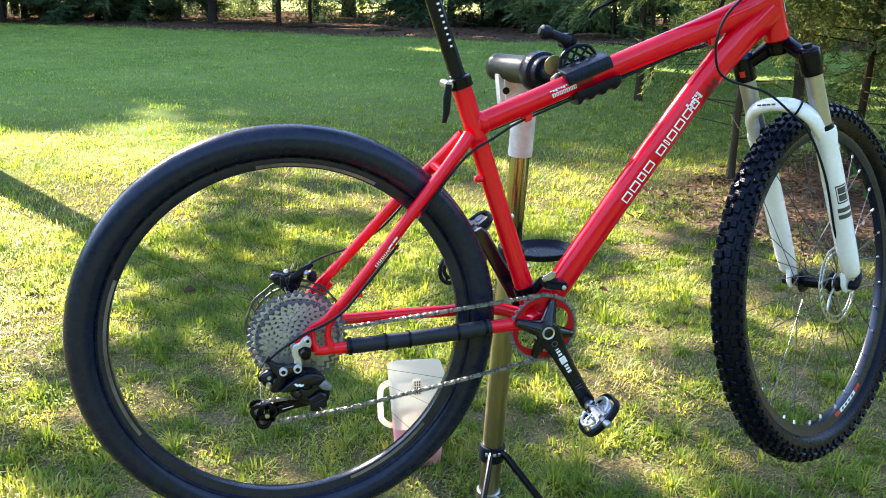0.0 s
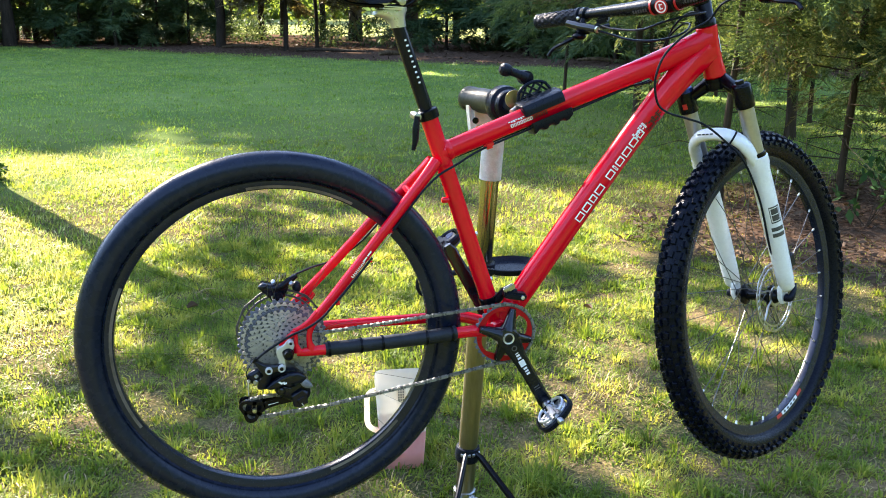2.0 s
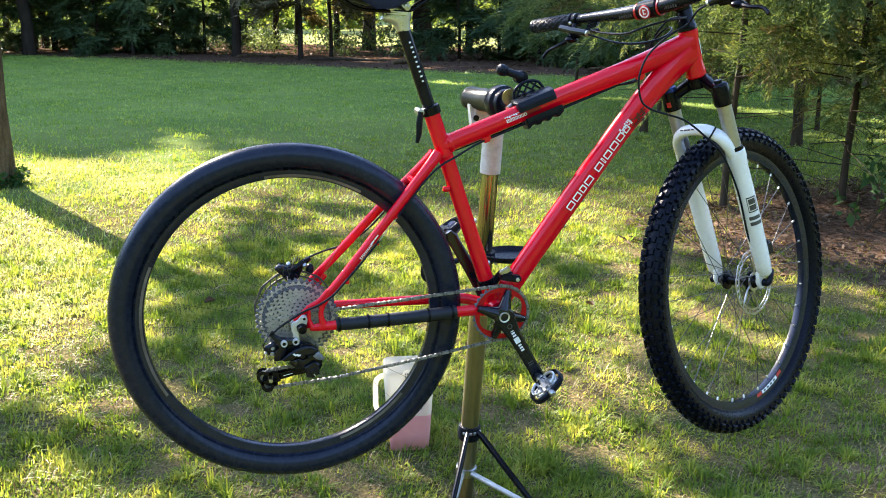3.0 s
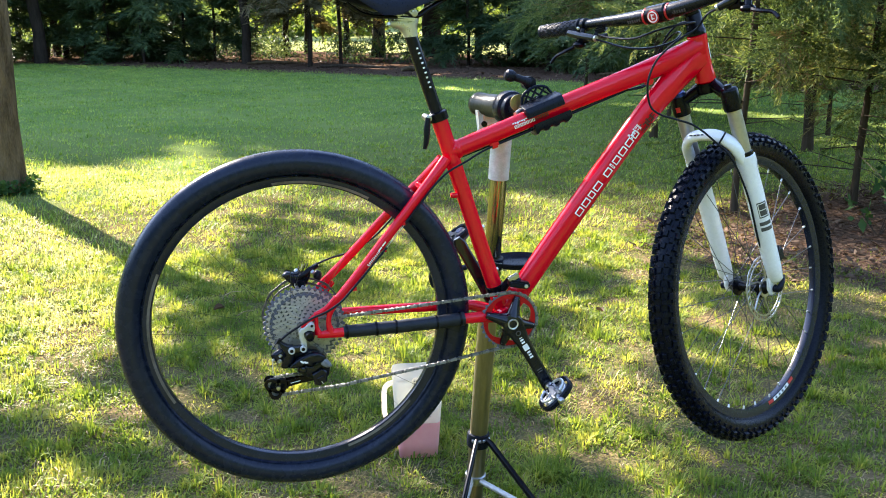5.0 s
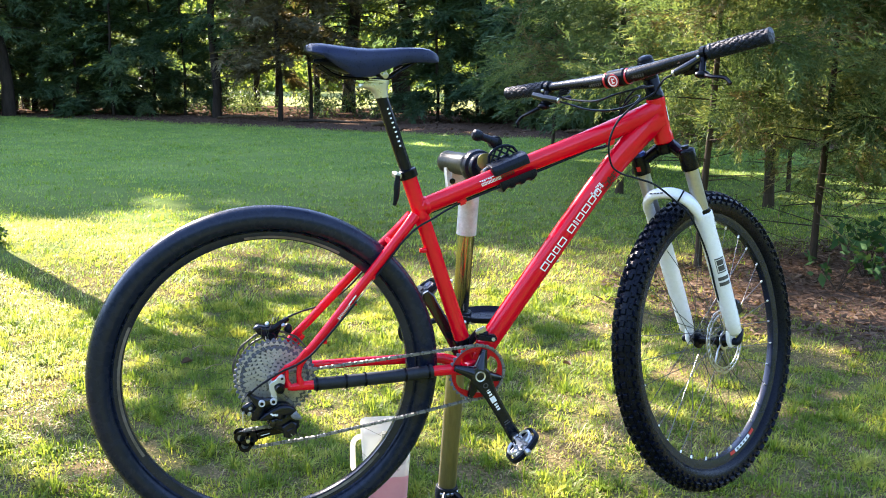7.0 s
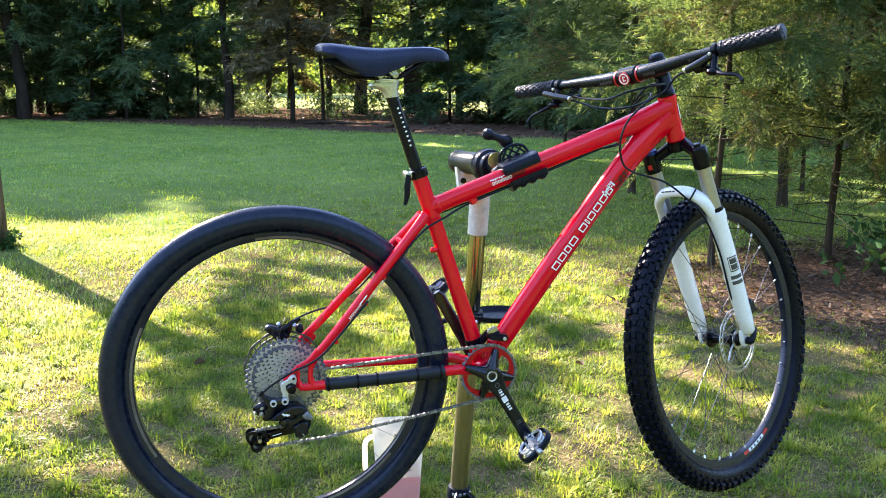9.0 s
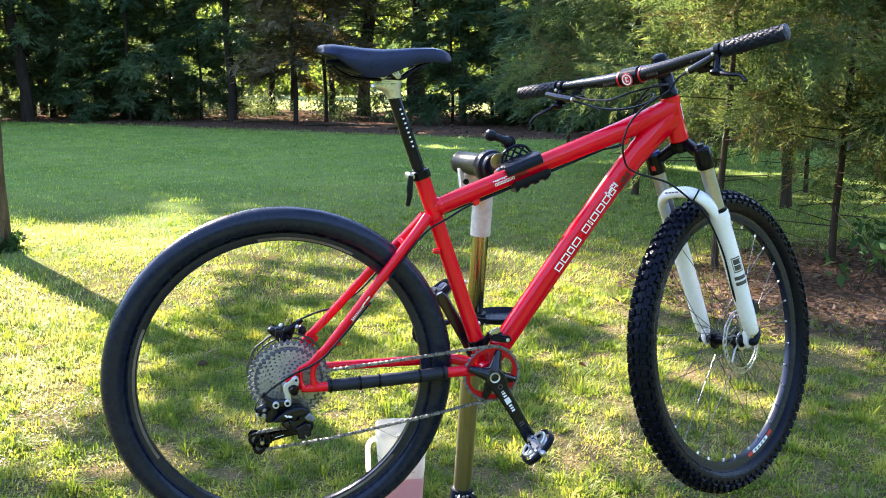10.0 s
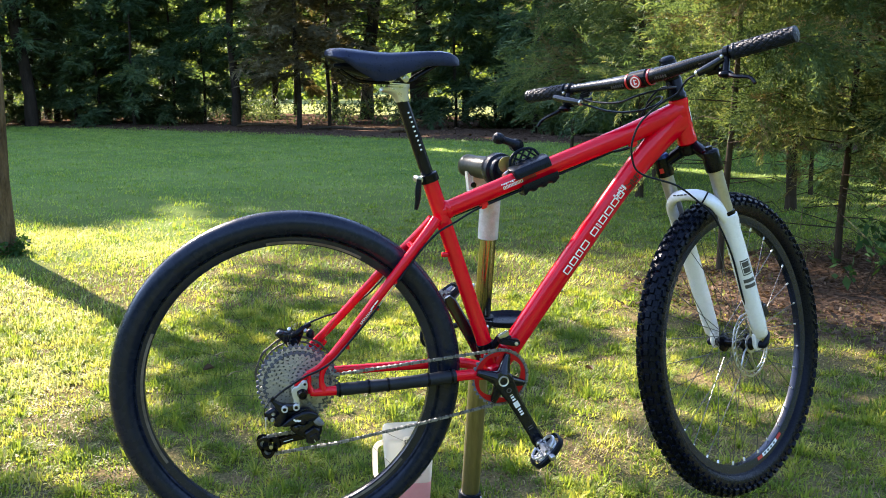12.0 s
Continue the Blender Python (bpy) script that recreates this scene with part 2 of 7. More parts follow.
CHROME = material("worn_chrome_post", (0.21, 0.180, 0.120), (0.32, 0.275, 0.19), 25, 0.19, metal=1.0, rough_var=0.06, stretch=(1, 1, 0.2))
BRONZE = material("gold_stanchion", (0.27, 0.25, 0.225), (0.36, 0.335, 0.30), 20, 0.3, metal=0.6, rough_var=0.05)
WHITE = material("white_paint", (0.78, 0.78, 0.78), (0.70, 0.70, 0.71), 14, 0.28, coat=0.4)
CHIPPED = material("chipped_white_paint", (0.64, 0.63, 0.60), (0.40, 0.385, 0.345), 34, 0.5, bump=0.3)
LEATHER = material("saddle_cover", (0.0026, 0.0056, 0.022), (0.0068, 0.0125, 0.042), 30, 0.30, bump=0.2, bump_scale=420, rough_var=0.08, spec=0.22)
GRIP = material("rubber_grip", (0.003, 0.0045, 0.009), (0.010, 0.014, 0.024), 60, 0.42, bump=0.8, bump_scale=130, spec=0.14, relief=0.004)
CARBON = material("carbon_bar", (0.0016, 0.002, 0.0038), (0.006, 0.007, 0.011), 45, 0.26, spec=0.22, bump=0.15, bump_scale=500)
SCUFFED = material("scuffed_black_post", (0.0012, 0.0014, 0.003), (0.009, 0.010, 0.014), 16, 0.22, stretch=(1, 1, 0.3), spec=0.15)
WRAP = material("rubber_wrap", (0.006, 0.008, 0.011), (0.016, 0.019, 0.026), 30, 0.42, bump=0.4, bump_scale=200, spec=0.2)
ZINC = material("dull_yellow_zinc", (0.19, 0.165, 0.095), (0.28, 0.245, 0.145), 25, 0.34, metal=0.85, rough_var=0.1, stretch=(1, 1, 0.2))
OLIVE = material("dull_zinc", (0.012, 0.013, 0.009), (0.040, 0.043, 0.031), 40, 0.34, metal=0.0, spec=0.12, bump=0.3, bump_scale=160)
BRASS = material("brass", (0.17, 0.145, 0.06), (0.27, 0.235, 0.11), 30, 0.35, metal=0.9)
YELLOW = material("yellow_label", (0.75, 0.68, 0.02), (0.65, 0.58, 0.02), 30, 0.4)
PINK = material("pink_fluid", (0.74, 0.26, 0.28), (0.80, 0.34, 0.35), 6, 0.45)
# darkened copy of the chain steel; inner links wear it as the shaded gaps
CHAIN_DARK = material("shaded_chain_steel", (0.05, 0.05, 0.05), (0.11, 0.11, 0.11), 90, 0.5, metal=0.4)
CHAIN = material("chain_steel", (0.13, 0.13, 0.125), (0.25, 0.25, 0.24), 90, 0.5, metal=0.45, per_object=0.4)
FAINT = material("dull_black_spoke", (0.03, 0.035, 0.02), (0.05, 0.055, 0.03), 30, 0.8, spec=0.1)
SPOKE = material("dark_steel_spoke", (0.03, 0.03, 0.03), (0.12, 0.12, 0.12), 6, 0.4, metal=0.8, per_object=0.6)
SMEAR = material("worn_rim_decal", (0.025, 0.022, 0.022), (0.14, 0.12, 0.115), 9, 0.4)

# ---- building helpers ----
def finish(bm, name, mat, angle=38):
    me = bpy.data.meshes.new(name)
    bm.normal_update()
    bm.to_mesh(me)
    bm.free()
    me.materials.append(mat)
    me.shade_smooth()
    me.set_sharp_from_angle(angle=radians(angle))
    return me


def part(name, bm, mat, parent, label="", angle=38):
    """One mesh object under a thing or a part; bm holds world coordinates."""
    ob = new(name, finish(bm, name, mat, angle))
    ob.parent = parent
    ob.matrix_parent_inverse = inverse_of(parent)
    return tagged(ob, label=label)


def piece(name, mesh, m, parent):
    """A repeat on shared mesh data, at the world pose m."""
    ob = new(name, mesh)
    ob.parent = parent
    ob.matrix_parent_inverse = inverse_of(parent)
    ob.matrix_basis = m
    return ob


def inverse_of(ob):
    m = Matrix.Identity(4)
    while ob is not None:
        m = ob.matrix_parent_inverse @ ob.matrix_basis @ m
        ob = ob.parent
    return m.inverted()


def thing(name, place, label, category, group="", kind=""):
    ob = new(name)
    ob.empty_display_size = 0.05
    ob.matrix_basis = Matrix.Translation(place)
    return tagged(ob, label, category, group, kind)


def rings(bm, loops, closed=False, caps=True):
    """Skin a list of equal vertex rings."""
    vs = [[bm.verts.new(p) for p in loop] for loop in loops]
    k = len(vs[0])
    pairs = list(zip(vs, vs[1:])) + ([(vs[-1], vs[0])] if closed else [])
    for a, b in pairs:
        for i in range(k):
            bm.faces.new((a[i], a[(i + 1) % k], b[(i + 1) % k], b[i]))
    if caps and not closed:
        bm.faces.new(vs[0][::-1])
        bm.faces.new(vs[-1])
    return bm


def spline(pts, steps=6):
    """Smooth points through the given ones."""
    pts = [Vector(p) for p in pts]
    if len(pts) < 3:
        return pts
    ext = [pts[0] * 2 - pts[1]] + pts + [pts[-1] * 2 - pts[-2]]
    out = []
    for i in range(1, len(ext) - 2):
        p0, p1, p2, p3 = ext[i - 1:i + 3]
        for s in range(steps):
            t = s / steps
            out.append(0.5 * ((2 * p1) + (p2 - p0) * t + (2 * p0 - 5 * p1 + 4 * p2 - p3) * t * t + (3 * p1 - p0 - 3 * p2 + p3) * t ** 3))
    return out + [pts[-1]]


def tube(bm, pts, r, seg=12, up=(0, 0, 1), flat=1.0, caps=True):
    """A round or oval tube along points; r one radius or one at each point; flat scales the radius across 'up'."""
    pts = [Vector(p) for p in pts]
    if not isinstance(r, (list, tuple)):
        r = [r] * len(pts)
    elif len(r) != len(pts):
        r = [r[0] + (r[-1] - r[0]) * i / (len(pts) - 1) for i in range(len(pts))] if len(r) == 2 else \
            [float(np.interp(i / (len(pts) - 1), np.linspace(0, 1, len(r)), r)) for i in range(len(pts))]
    loops, side = [], None
    for i, p in enumerate(pts):
        d = (pts[min(i + 1, len(pts) - 1)] - pts[max(i - 1, 0)]).normalized()
        if side is None:
            u = Vector(up)
            side = d.cross(u)
            if side.length < 1e-3:
                side = d.cross(Vector((1, 0, 0)))
        side = (side - d * side.dot(d)).normalized()
        top = side.cross(d).normalized()
        loops.append([p + side * math.cos(a) * r[i] * flat + top * math.sin(a) * r[i] for a in np.linspace(0, 2 * math.pi, seg, endpoint=False)])
    return rings(bm, loops, caps=caps)


def lathe(bm, prof, m, seg=24, closed=False, caps=True):
    """Turn a profile of (radius, height) round the local z axis of m."""
    loops = [[m @ Vector((r * math.cos(a), r * math.sin(a), h)) for a in np.linspace(0, 2 * math.pi, seg, endpoint=False)] for r, h in prof]
    return rings(bm, loops, closed=closed, caps=caps)


def prism(bm, outline, m, depth, bevel=0.0):
    """A plate: a 2D outline in the local xy plane of m, thick along z, with bevelled rims."""
    lay = [(0.0, bevel), (bevel, 0.0), (depth - bevel, 0.0), (depth, bevel)] if bevel else [(0, 0), (depth, 0)]
    c = Vector((sum(p[0] for p in outline) / len(outline), sum(p[1] for p in outline) / len(outline)))
    loops = []
    for h, inset in lay:
        loop = []
        for x, y in outline:
            v = Vector((x, y)) - c
            k = max(0.0, 1 - inset / max(v.length, 1e-6))
            loop.append(m @ Vector((c.x + v.x * k, c.y + v.y * k, h)))
        loops.append(loop)
    return rings(bm, loops)


def closed_curve(pts, k=3):
    """A smooth closed outline through a few corners."""
    out, n = [], len(pts)
    for i in range(n):
        a, b, c, d = (Vector(pts[(i + j) % n]) for j in (-1, 0, 1, 2))
        for t in (u / k for u in range(k)):
            out.append(tuple(0.5 * (2 * b + (c - a) * t + (2 * a - 5 * b + 4 * c - d) * t * t + (3 * b - a - 3 * c + d) * t ** 3)))
    return out


def pillow(bm, outline, m, depth, r, dome=0.0, k=3):
    """A moulded plate: a smooth outline, well rounded rims and a slightly domed face."""
    line = closed_curve(outline, k)
    c = Vector((sum(p[0] for p in line) / len(line), sum(p[1] for p in line) / len(line)))
    lay = [(0.0, r * 0.6), (r * 0.5, 0.0)] + [(depth - r + r * math.sin(radians(a)), r * (1 - math.cos(radians(a)))) for a in (0, 30, 60, 85)]
    loops = []
    for h, inset in lay:
        loops.append([m @ Vector((*(c + (Vector(p) - c) * max(0.05, 1 - inset / max((Vector(p) - c).length, 1e-6))), h)) for p in line])
    for f, h in ((0.62, 0.75), (0.3, 1.0)):
        loops.append([m @ Vector((*(c + (Vector(p) - c) * f), depth + dome * h)) for p in line])
    return rings(bm, loops)


def block(bm, size, m, bevel=0.002):
    """A box with bevelled edges, centred on m."""
    r = bmesh.ops.create_cube(bm, size=1.0, matrix=m @ Matrix.Diagonal((*size, 1)))
    if bevel:
        es = list({e for v in r["verts"] for e in v.link_edges})
        bmesh.ops.bevel(bm, geom=es, offset=bevel, segments=2, affect="EDGES", clamp_overlap=True)
    return bm


def ball(bm, m, seg=12):
    bmesh.ops.create_uvsphere(bm, u_segments=seg, v_segments=max(6, seg // 2), radius=1.0, matrix=m)
    return bm


def axis_pose(at, z, x=(1, 0, 0)):
    """A pose at a place with its z axis along z and its x axis near x."""
    z = Vector(z).normalized()
    x = Vector(x)
    x = (x - z * x.dot(z))
    x = x.normalized() if x.length > 1e-4 else z.orthogonal().normalized()
    y = z.cross(x)
    return Matrix.Translation(at) @ Matrix((x, y, z)).transposed().to_4x4()


def disc(r, k=24, cx=0.0, cy=0.0):
    return [(cx + r * math.cos(a), cy + r * math.sin(a)) for a in np.linspace(0, 2 * math.pi, k, endpoint=False)]


def flat_mesh(name, verts, faces_len, corner, mat, smooth=False):
    """A mesh straight from arrays: verts (n,3), all faces of one size."""
    me = bpy.data.meshes.new(name)
    k = len(corner) // faces_len
    me.vertices.add(len(verts))
    me.vertices.foreach_set("co", np.asarray(verts, dtype=np.float32).ravel())
    me.loops.add(len(corner))
    me.loops.foreach_set("vertex_index", np.asarray(corner, dtype=np.int32))
    me.polygons.add(k)
    me.polygons.foreach_set("loop_start", np.arange(0, len(corner), faces_len, dtype=np.int32))
    me.update(calc_edges=True)
    me.materials.append(mat)
    if smooth:
        me.shade_smooth()
    return me

# ---- ground ----
def wave(x, y, k=1.0, s=0.0):
    """A smooth wandering value from -1 to 1 over the plan."""
    x, y = np.asarray(x) * k, np.asarray(y) * k
    return (np.sin(1.7 * x + 0.9 * y + s) + np.sin(-1.1 * x + 2.3 * y + 1.3 * s + 1) + np.sin(3.1 * x + 1.9 * y + 2 * s + 4) * 0.6
            + np.sin(4.3 * y - 2.7 * x + s * 0.7) * 0.5) / 3.1


def height(x, y):
    near = np.exp(-(np.asarray(x) ** 2 + np.asarray(y) ** 2) / 3000.0)
    return 0.012 * wave(x, y, 1.6) * near


def build_ground():
    u = np.linspace(-1, 1, 181)
    ax = np.sinh(u * 7.2) / np.sinh(7.2) * 2500
    ay = ax + 3.0
    ax = ax + 1.0
    X, Y = np.meshgrid(ax, ay)
    co = np.stack([X, Y, height(X, Y)], -1).reshape(-1, 3)
    k = len(u)
    i = (np.arange(k - 1)[:, None] * k + np.arange(k - 1)[None]).ravel()
    me = flat_mesh("ground", co, 4, np.stack([i, i + 1, i + 1 + k, i + k], -1).ravel(), GROUND, True)
    return tagged(new("ground", me), "mown lawn running into brown needle litter under the trees", "ground", kind="structure")


build_ground()


def bed(x, y):
    """Above zero on the bare litter under the cedars."""
    return 1.0 - ((x - 4.95) / 2.3) ** 2 - ((y - 4.4) / 1.55) ** 2 + 0.25 * wave(x, y, 1.4, 2)


def wood_edge(x, y):
    """Above zero beyond the woods' edge."""
    return y + 0.9 * x + 0.6 * wave(x, y, 0.5, 1) - 24.9


# ---- grass ----
RNG = np.random.default_rng(7)


def worn(x, y):
    """High where the lawn is thin and the soil shows."""
    dry = np.clip((np.asarray(x) - 0.85) * 0.60, 0, 0.65) * np.clip((5.2 - np.asarray(y)) * 0.8, 0, 1)
    bare = sum(k * np.exp(-((x - cx) / rx) ** 2 - ((y - cy) / ry) ** 2) for cx, cy, rx, ry, k in
               ((0.25, 5.0, 0.55, 0.9, -0.9), (0.5, 3.6, 0.5, 0.6, -0.5), (-0.95, 3.95, 0.25, 0.16, 0.9), (-0.85, 3.25, 0.30, 0.25, 1.0), (1.5, 2.75, 0.16, 0.16, 0.8), (1.15, 2.45, 0.28, 0.40, 0.9), (-0.78, 3.0, 0.30, 0.35, 0.8), (-0.22, 2.45, 0.26, 0.30, 0.7), (0.25, 2.05, 0.30, 0.2, 0.6), (2.45, 3.2, 0.35, 0.3, 0.9)))
    return 0.60 * dry + 0.50 * bare + 0.55 * wave(x, y, 2.3, 3) + 0.55 * wave(x, y, 7.3, 1) + 0.35 * wave(x, y, 15.0, 6)


def wedge(n, y0, y1):
    """Places on the lawn in front of the path, evenly spread."""
    y = np.sqrt(RNG.uniform((y0 + 1.1) ** 2, (y1 + 1.1) ** 2, n)) - 1.1
    x = RNG.uniform(0, 1, n) * (1.24 * (y + 0.5) + 1.4) - 0.33 * (y + 0.5) - 0.7
    return x, y


def blade_mesh(name, x, y, length, width, lean, turn, mat, base=None):
    n = len(x)
    z = height(x, y) - 0.004 if base is None else base
    d = np.stack([np.cos(turn), np.sin(turn)], -1)
    s = np.stack([-d[:, 1], d[:, 0]], -1) * (width / 2)[:, None]
    p = np.stack([x, y], -1)
    co = np.zeros((n, 5, 3), np.float32)
    mid = p + d * (length * np.sin(lean) * 0.35)[:, None]
    tip = p + d * (length * np.sin(lean * 1.25))[:, None]
    co[:, 0, :2], co[:, 1, :2] = p - s, p + s
    co[:, 2, :2], co[:, 3, :2] = mid - s * 0.8, mid + s * 0.8
    co[:, 4, :2] = tip
    co[:, 0:2, 2] = z[:, None]
    co[:, 2:4, 2] = (z + length * 0.55 * np.cos(lean * 0.6))[:, None]
    co[:, 4, 2] = z + length * np.maximum(np.cos(lean * 1.15), 0.06)
    base_i = (np.arange(n) * 5)[:, None]
    tri = (base_i + np.array([0, 1, 3, 0, 3, 2, 2, 3, 4])[None]).ravel()
    return flat_mesh(name, co.reshape(-1, 3), 3, tri, mat, True)


def grow(n, y0, y1, size, wide, thin=0.0, fade=(0, 0)):
    """Blades over a stretch of the lawn; fade gives the lengths over which it thins out at either end."""
    x, y = wedge(n, y0, y1)
    chance = np.clip((y - y0) / max(fade[0], 1e-3), 0, 1) * np.clip((y1 - y) / max(fade[1], 1e-3), 0, 1)
    ok = RNG.uniform(0, 1, n) < chance
    x, y = x[ok], y[ok]
    n = len(x)
    keep = (bed(x, y) + RNG.uniform(-0.5, 0.5, n) < 0.1) & (wood_edge(x, y) + RNG.uniform(-0.8, 0.8, n) < 0)
    patch = worn(x, y)
    keep &= RNG.uniform(0, 1, n) > np.clip((patch - 0.12) * 3.0, 0, 0.95) * thin
    x, y, patch = x[keep], y[keep], patch[keep]
    n = len(x)
    tall = np.clip(0.80 + 0.45 * wave(x, y, 3.2, 5) + 0.55 * wave(x, y, 9.0, 4) + 0.3 * wave(x, y, 19.0, 7) - 0.25 * patch * thin, 0.22, 2.0)
    sweep = 2.4 * wave(x, y, 1.9, 8) + 2.0 * wave(x, y, 5.0, 2) + RNG.normal(0, 1.0, n)
    return x, y, size * tall * RNG.uniform(0.45, 1.3, n), wide * RNG.uniform(0.5, 1.3, n), np.abs(RNG.normal(0.85, 0.40, n)).clip(0, 1.35), sweep


def tufts(n, each):
    """Taller clumps that spread from one root."""
    cx, cy = wedge(n, 0.7, 5.0)
    ok = bed(cx, cy) < -0.1
    cx, cy = cx[ok], cy[ok]
    k = len(cx)
    big = np.repeat(RNG.uniform(0.5, 1.0, k), each)
    a = RNG.uniform(0, 6.283, k * each)
    r = np.abs(RNG.normal(0, 0.022, k * each)) * big
    x, y = np.repeat(cx, each) + r * np.cos(a), np.repeat(cy, each) + r * np.sin(a)
    return x, y, 0.084 * big * RNG.uniform(0.5, 1.2, k * each), 0.0050 * RNG.uniform(0.6, 1.2, k * each), np.abs(RNG.normal(0.80, 0.35, k * each)).clip(0, 1.3), a


def clumps(n, each, y0, y1):
    """Uneven tussocks: blades that share a root area, a height and a colour."""
    cx, cy = wedge(n, y0, y1)
    ok = (bed(cx, cy) < RNG.uniform(-0.4, 0.1, n)) & (worn(cx, cy) < RNG.uniform(0.1, 1.0, n))
    cx, cy = cx[ok], cy[ok]
    k = len(cx)
    h = np.repeat(RNG.uniform(0.40, 1.0, k) ** 1.2, each)
    a = RNG.uniform(0, 6.283, k * each)
    q = RNG.uniform(0, 1, k * each) ** 0.6
    r = q * np.repeat(RNG.uniform(0.035, 0.085, k), each)
    x, y = np.repeat(cx, each) + r * np.cos(a), np.repeat(cy, each) + r * np.sin(a) * 0.85
    lean = (0.25 + 0.75 * q + RNG.normal(0, 0.28, k * each)).clip(0, 1.35)
    return x, y, 0.064 * h * (1.1 - 0.45 * q) * RNG.uniform(0.55, 1.2, k * each), 0.0060 * RNG.uniform(0.6, 1.3, k * each), lean, a + RNG.normal(0, 0.55, k * each)


def sward(name, n, y0, y1, size, wide, thin, mat, fade=(0, 0)):
    """The dense short mat of the lawn: one thin pointed blade each."""
    return pointed(name, *grow(n, y0, y1, size, wide, thin, fade), mat)


def pointed(name, x, y, ln, wd, lean, turn, mat):
    d = np.stack([np.cos(turn), np.sin(turn)], -1)
    s = np.stack([-d[:, 1], d[:, 0]], -1) * (wd / 2)[:, None]
    co = np.zeros((len(x), 3, 3), np.float32)
    p = np.stack([x, y], -1)
    co[:, 0, :2], co[:, 1, :2], co[:, 2, :2] = p - s, p + s, p + d * (ln * np.sin(lean))[:, None]
    co[:, :2, 2] = (height(x, y) - 0.003)[:, None]
    co[:, 2, 2] = height(x, y) + ln * np.maximum(np.cos(lean), 0.12)
    return flat_mesh(name, co.reshape(-1, 3), 3, np.arange(len(x) * 3), mat)


near = [grow(30000, 0.5, 4.8, 0.042, 0.0062, 0.8), clumps(3000, 46, 0.5, 5.0), clumps(1300, 24, 4.5, 9.0), tufts(330, 46)]
tagged(new("grass", blade_mesh("grass", *[np.concatenate(c) for c in zip(*near)], GRASS)), "uneven tussocky lawn grass with sunlit tufts", "grass", kind="stuff")
tagged(new("short_grass", sward("short_grass", 280000, 0.4, 5.0, 0.032, 0.0066, 0.75, GRASS)), "dense short grass between the tussocks", "grass", kind="stuff")
tagged(new("short_grass", sward("short_grass", 100000, 4.9, 9.0, 0.050, 0.0080, 0.3, GRASS, (0, 4.0))), "dense short grass further out on the lawn", "grass", kind="stuff")


def around(n, wide):
    """The lawn beside and behind the path."""
    x, y = RNG.uniform(-9, 9, n), RNG.uniform(-7, 9, n)
    ok = ((x < -0.33 * (y + 0.5) - 0.6) | (x > 0.91 * (y + 0.5) + 0.6) | (y < 0.5)) & (bed(x, y) < 0)
    x, y = x[ok], y[ok]
    k = len(x)
    return x, y, 0.07 * RNG.uniform(0.5, 1.3, k), wide * RNG.uniform(0.7, 1.3, k), np.abs(RNG.normal(0.55, 0.35, k)).clip(0, 1.35), RNG.uniform(0, 6.283, k)


tagged(new("outer_lawn", pointed("outer_lawn", *around(85000, 0.016), GRASS)), "lawn grass beside and behind the repair stand", "grass", kind="stuff")
tagged(new("mown_lawn", sward("mown_lawn", 330000, 3.8, 31.0, 0.046, 0.015, 0.05, LAWN, (2.6, 0))), "short green lawn running to the woods", "lawn", kind="stuff")


def sun_pale_patches(n, spots):
    """Dry grass in loose patches, its pale colour carrying the glare of the sunny side."""
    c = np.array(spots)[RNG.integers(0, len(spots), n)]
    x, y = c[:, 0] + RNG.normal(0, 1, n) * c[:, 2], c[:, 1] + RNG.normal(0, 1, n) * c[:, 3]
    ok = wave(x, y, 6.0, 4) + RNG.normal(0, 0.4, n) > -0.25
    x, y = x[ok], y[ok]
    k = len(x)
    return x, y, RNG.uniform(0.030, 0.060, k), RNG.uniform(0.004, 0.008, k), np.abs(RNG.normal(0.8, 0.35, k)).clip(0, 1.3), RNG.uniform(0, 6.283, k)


SUN_PALE_SPOTS = [(-1.45, 8.05, 0.26, 0.34), (-1.75, 8.2, 0.22, 0.30), (-0.75, 7.2, 0.20, 0.24), (-1.55, 5.6, 0.30, 0.40), (-1.15, 4.9, 0.24, 0.30), (-0.95, 4.0, 0.20, 0.22)]
tagged(new("sun_pale_grass", blade_mesh("sun_pale_grass", *sun_pale_patches(13000, SUN_PALE_SPOTS), SUN_PALE)), "patches of dry grass coloured near white for the sun's glare", "grass", kind="stuff")
dry = grow(62000, 0.5, 6.5, 0.038, 0.0034, 0.0)
thin = worn(dry[0], dry[1]) > RNG.uniform(-0.55, 0.35, len(dry[0]))
dry = tuple(c[thin] for c in dry)
dry = (*dry[:4], np.abs(RNG.normal(1.15, 0.15, len(dry[0]))).clip(0, 1.3), dry[5])
tagged(new("dry_thatch", blade_mesh("dry_thatch", *dry, THATCH)), "dry straw thatch lying between the grass", "grass", kind="stuff")


# ---- foliage ----
def diamonds(root, along, across, length, width):
    """Thin pointed leaves: arrays of roots and unit directions; returns vertices (n,4,3)."""
    v = np.zeros((len(root), 4, 3), np.float32)
    v[:, 0] = root
    v[:, 1] = root + along * (length * 0.45)[:, None] + across * (width / 2)[:, None]
    v[:, 2] = root + along * length[:, None]
    v[:, 3] = root + along * (length * 0.45)[:, None] - across * (width / 2)[:, None]
    return v


def slivers(root, along, across, length, width):
    """Needle-like leaves, one pointed face each; returns vertices (n,3,3)."""
    v = np.zeros((len(root), 3, 3), np.float32)
    side = across * (width / 2)[:, None]
    v[:, 0], v[:, 1], v[:, 2] = root - side, root + side, root + along * length[:, None]
    return v


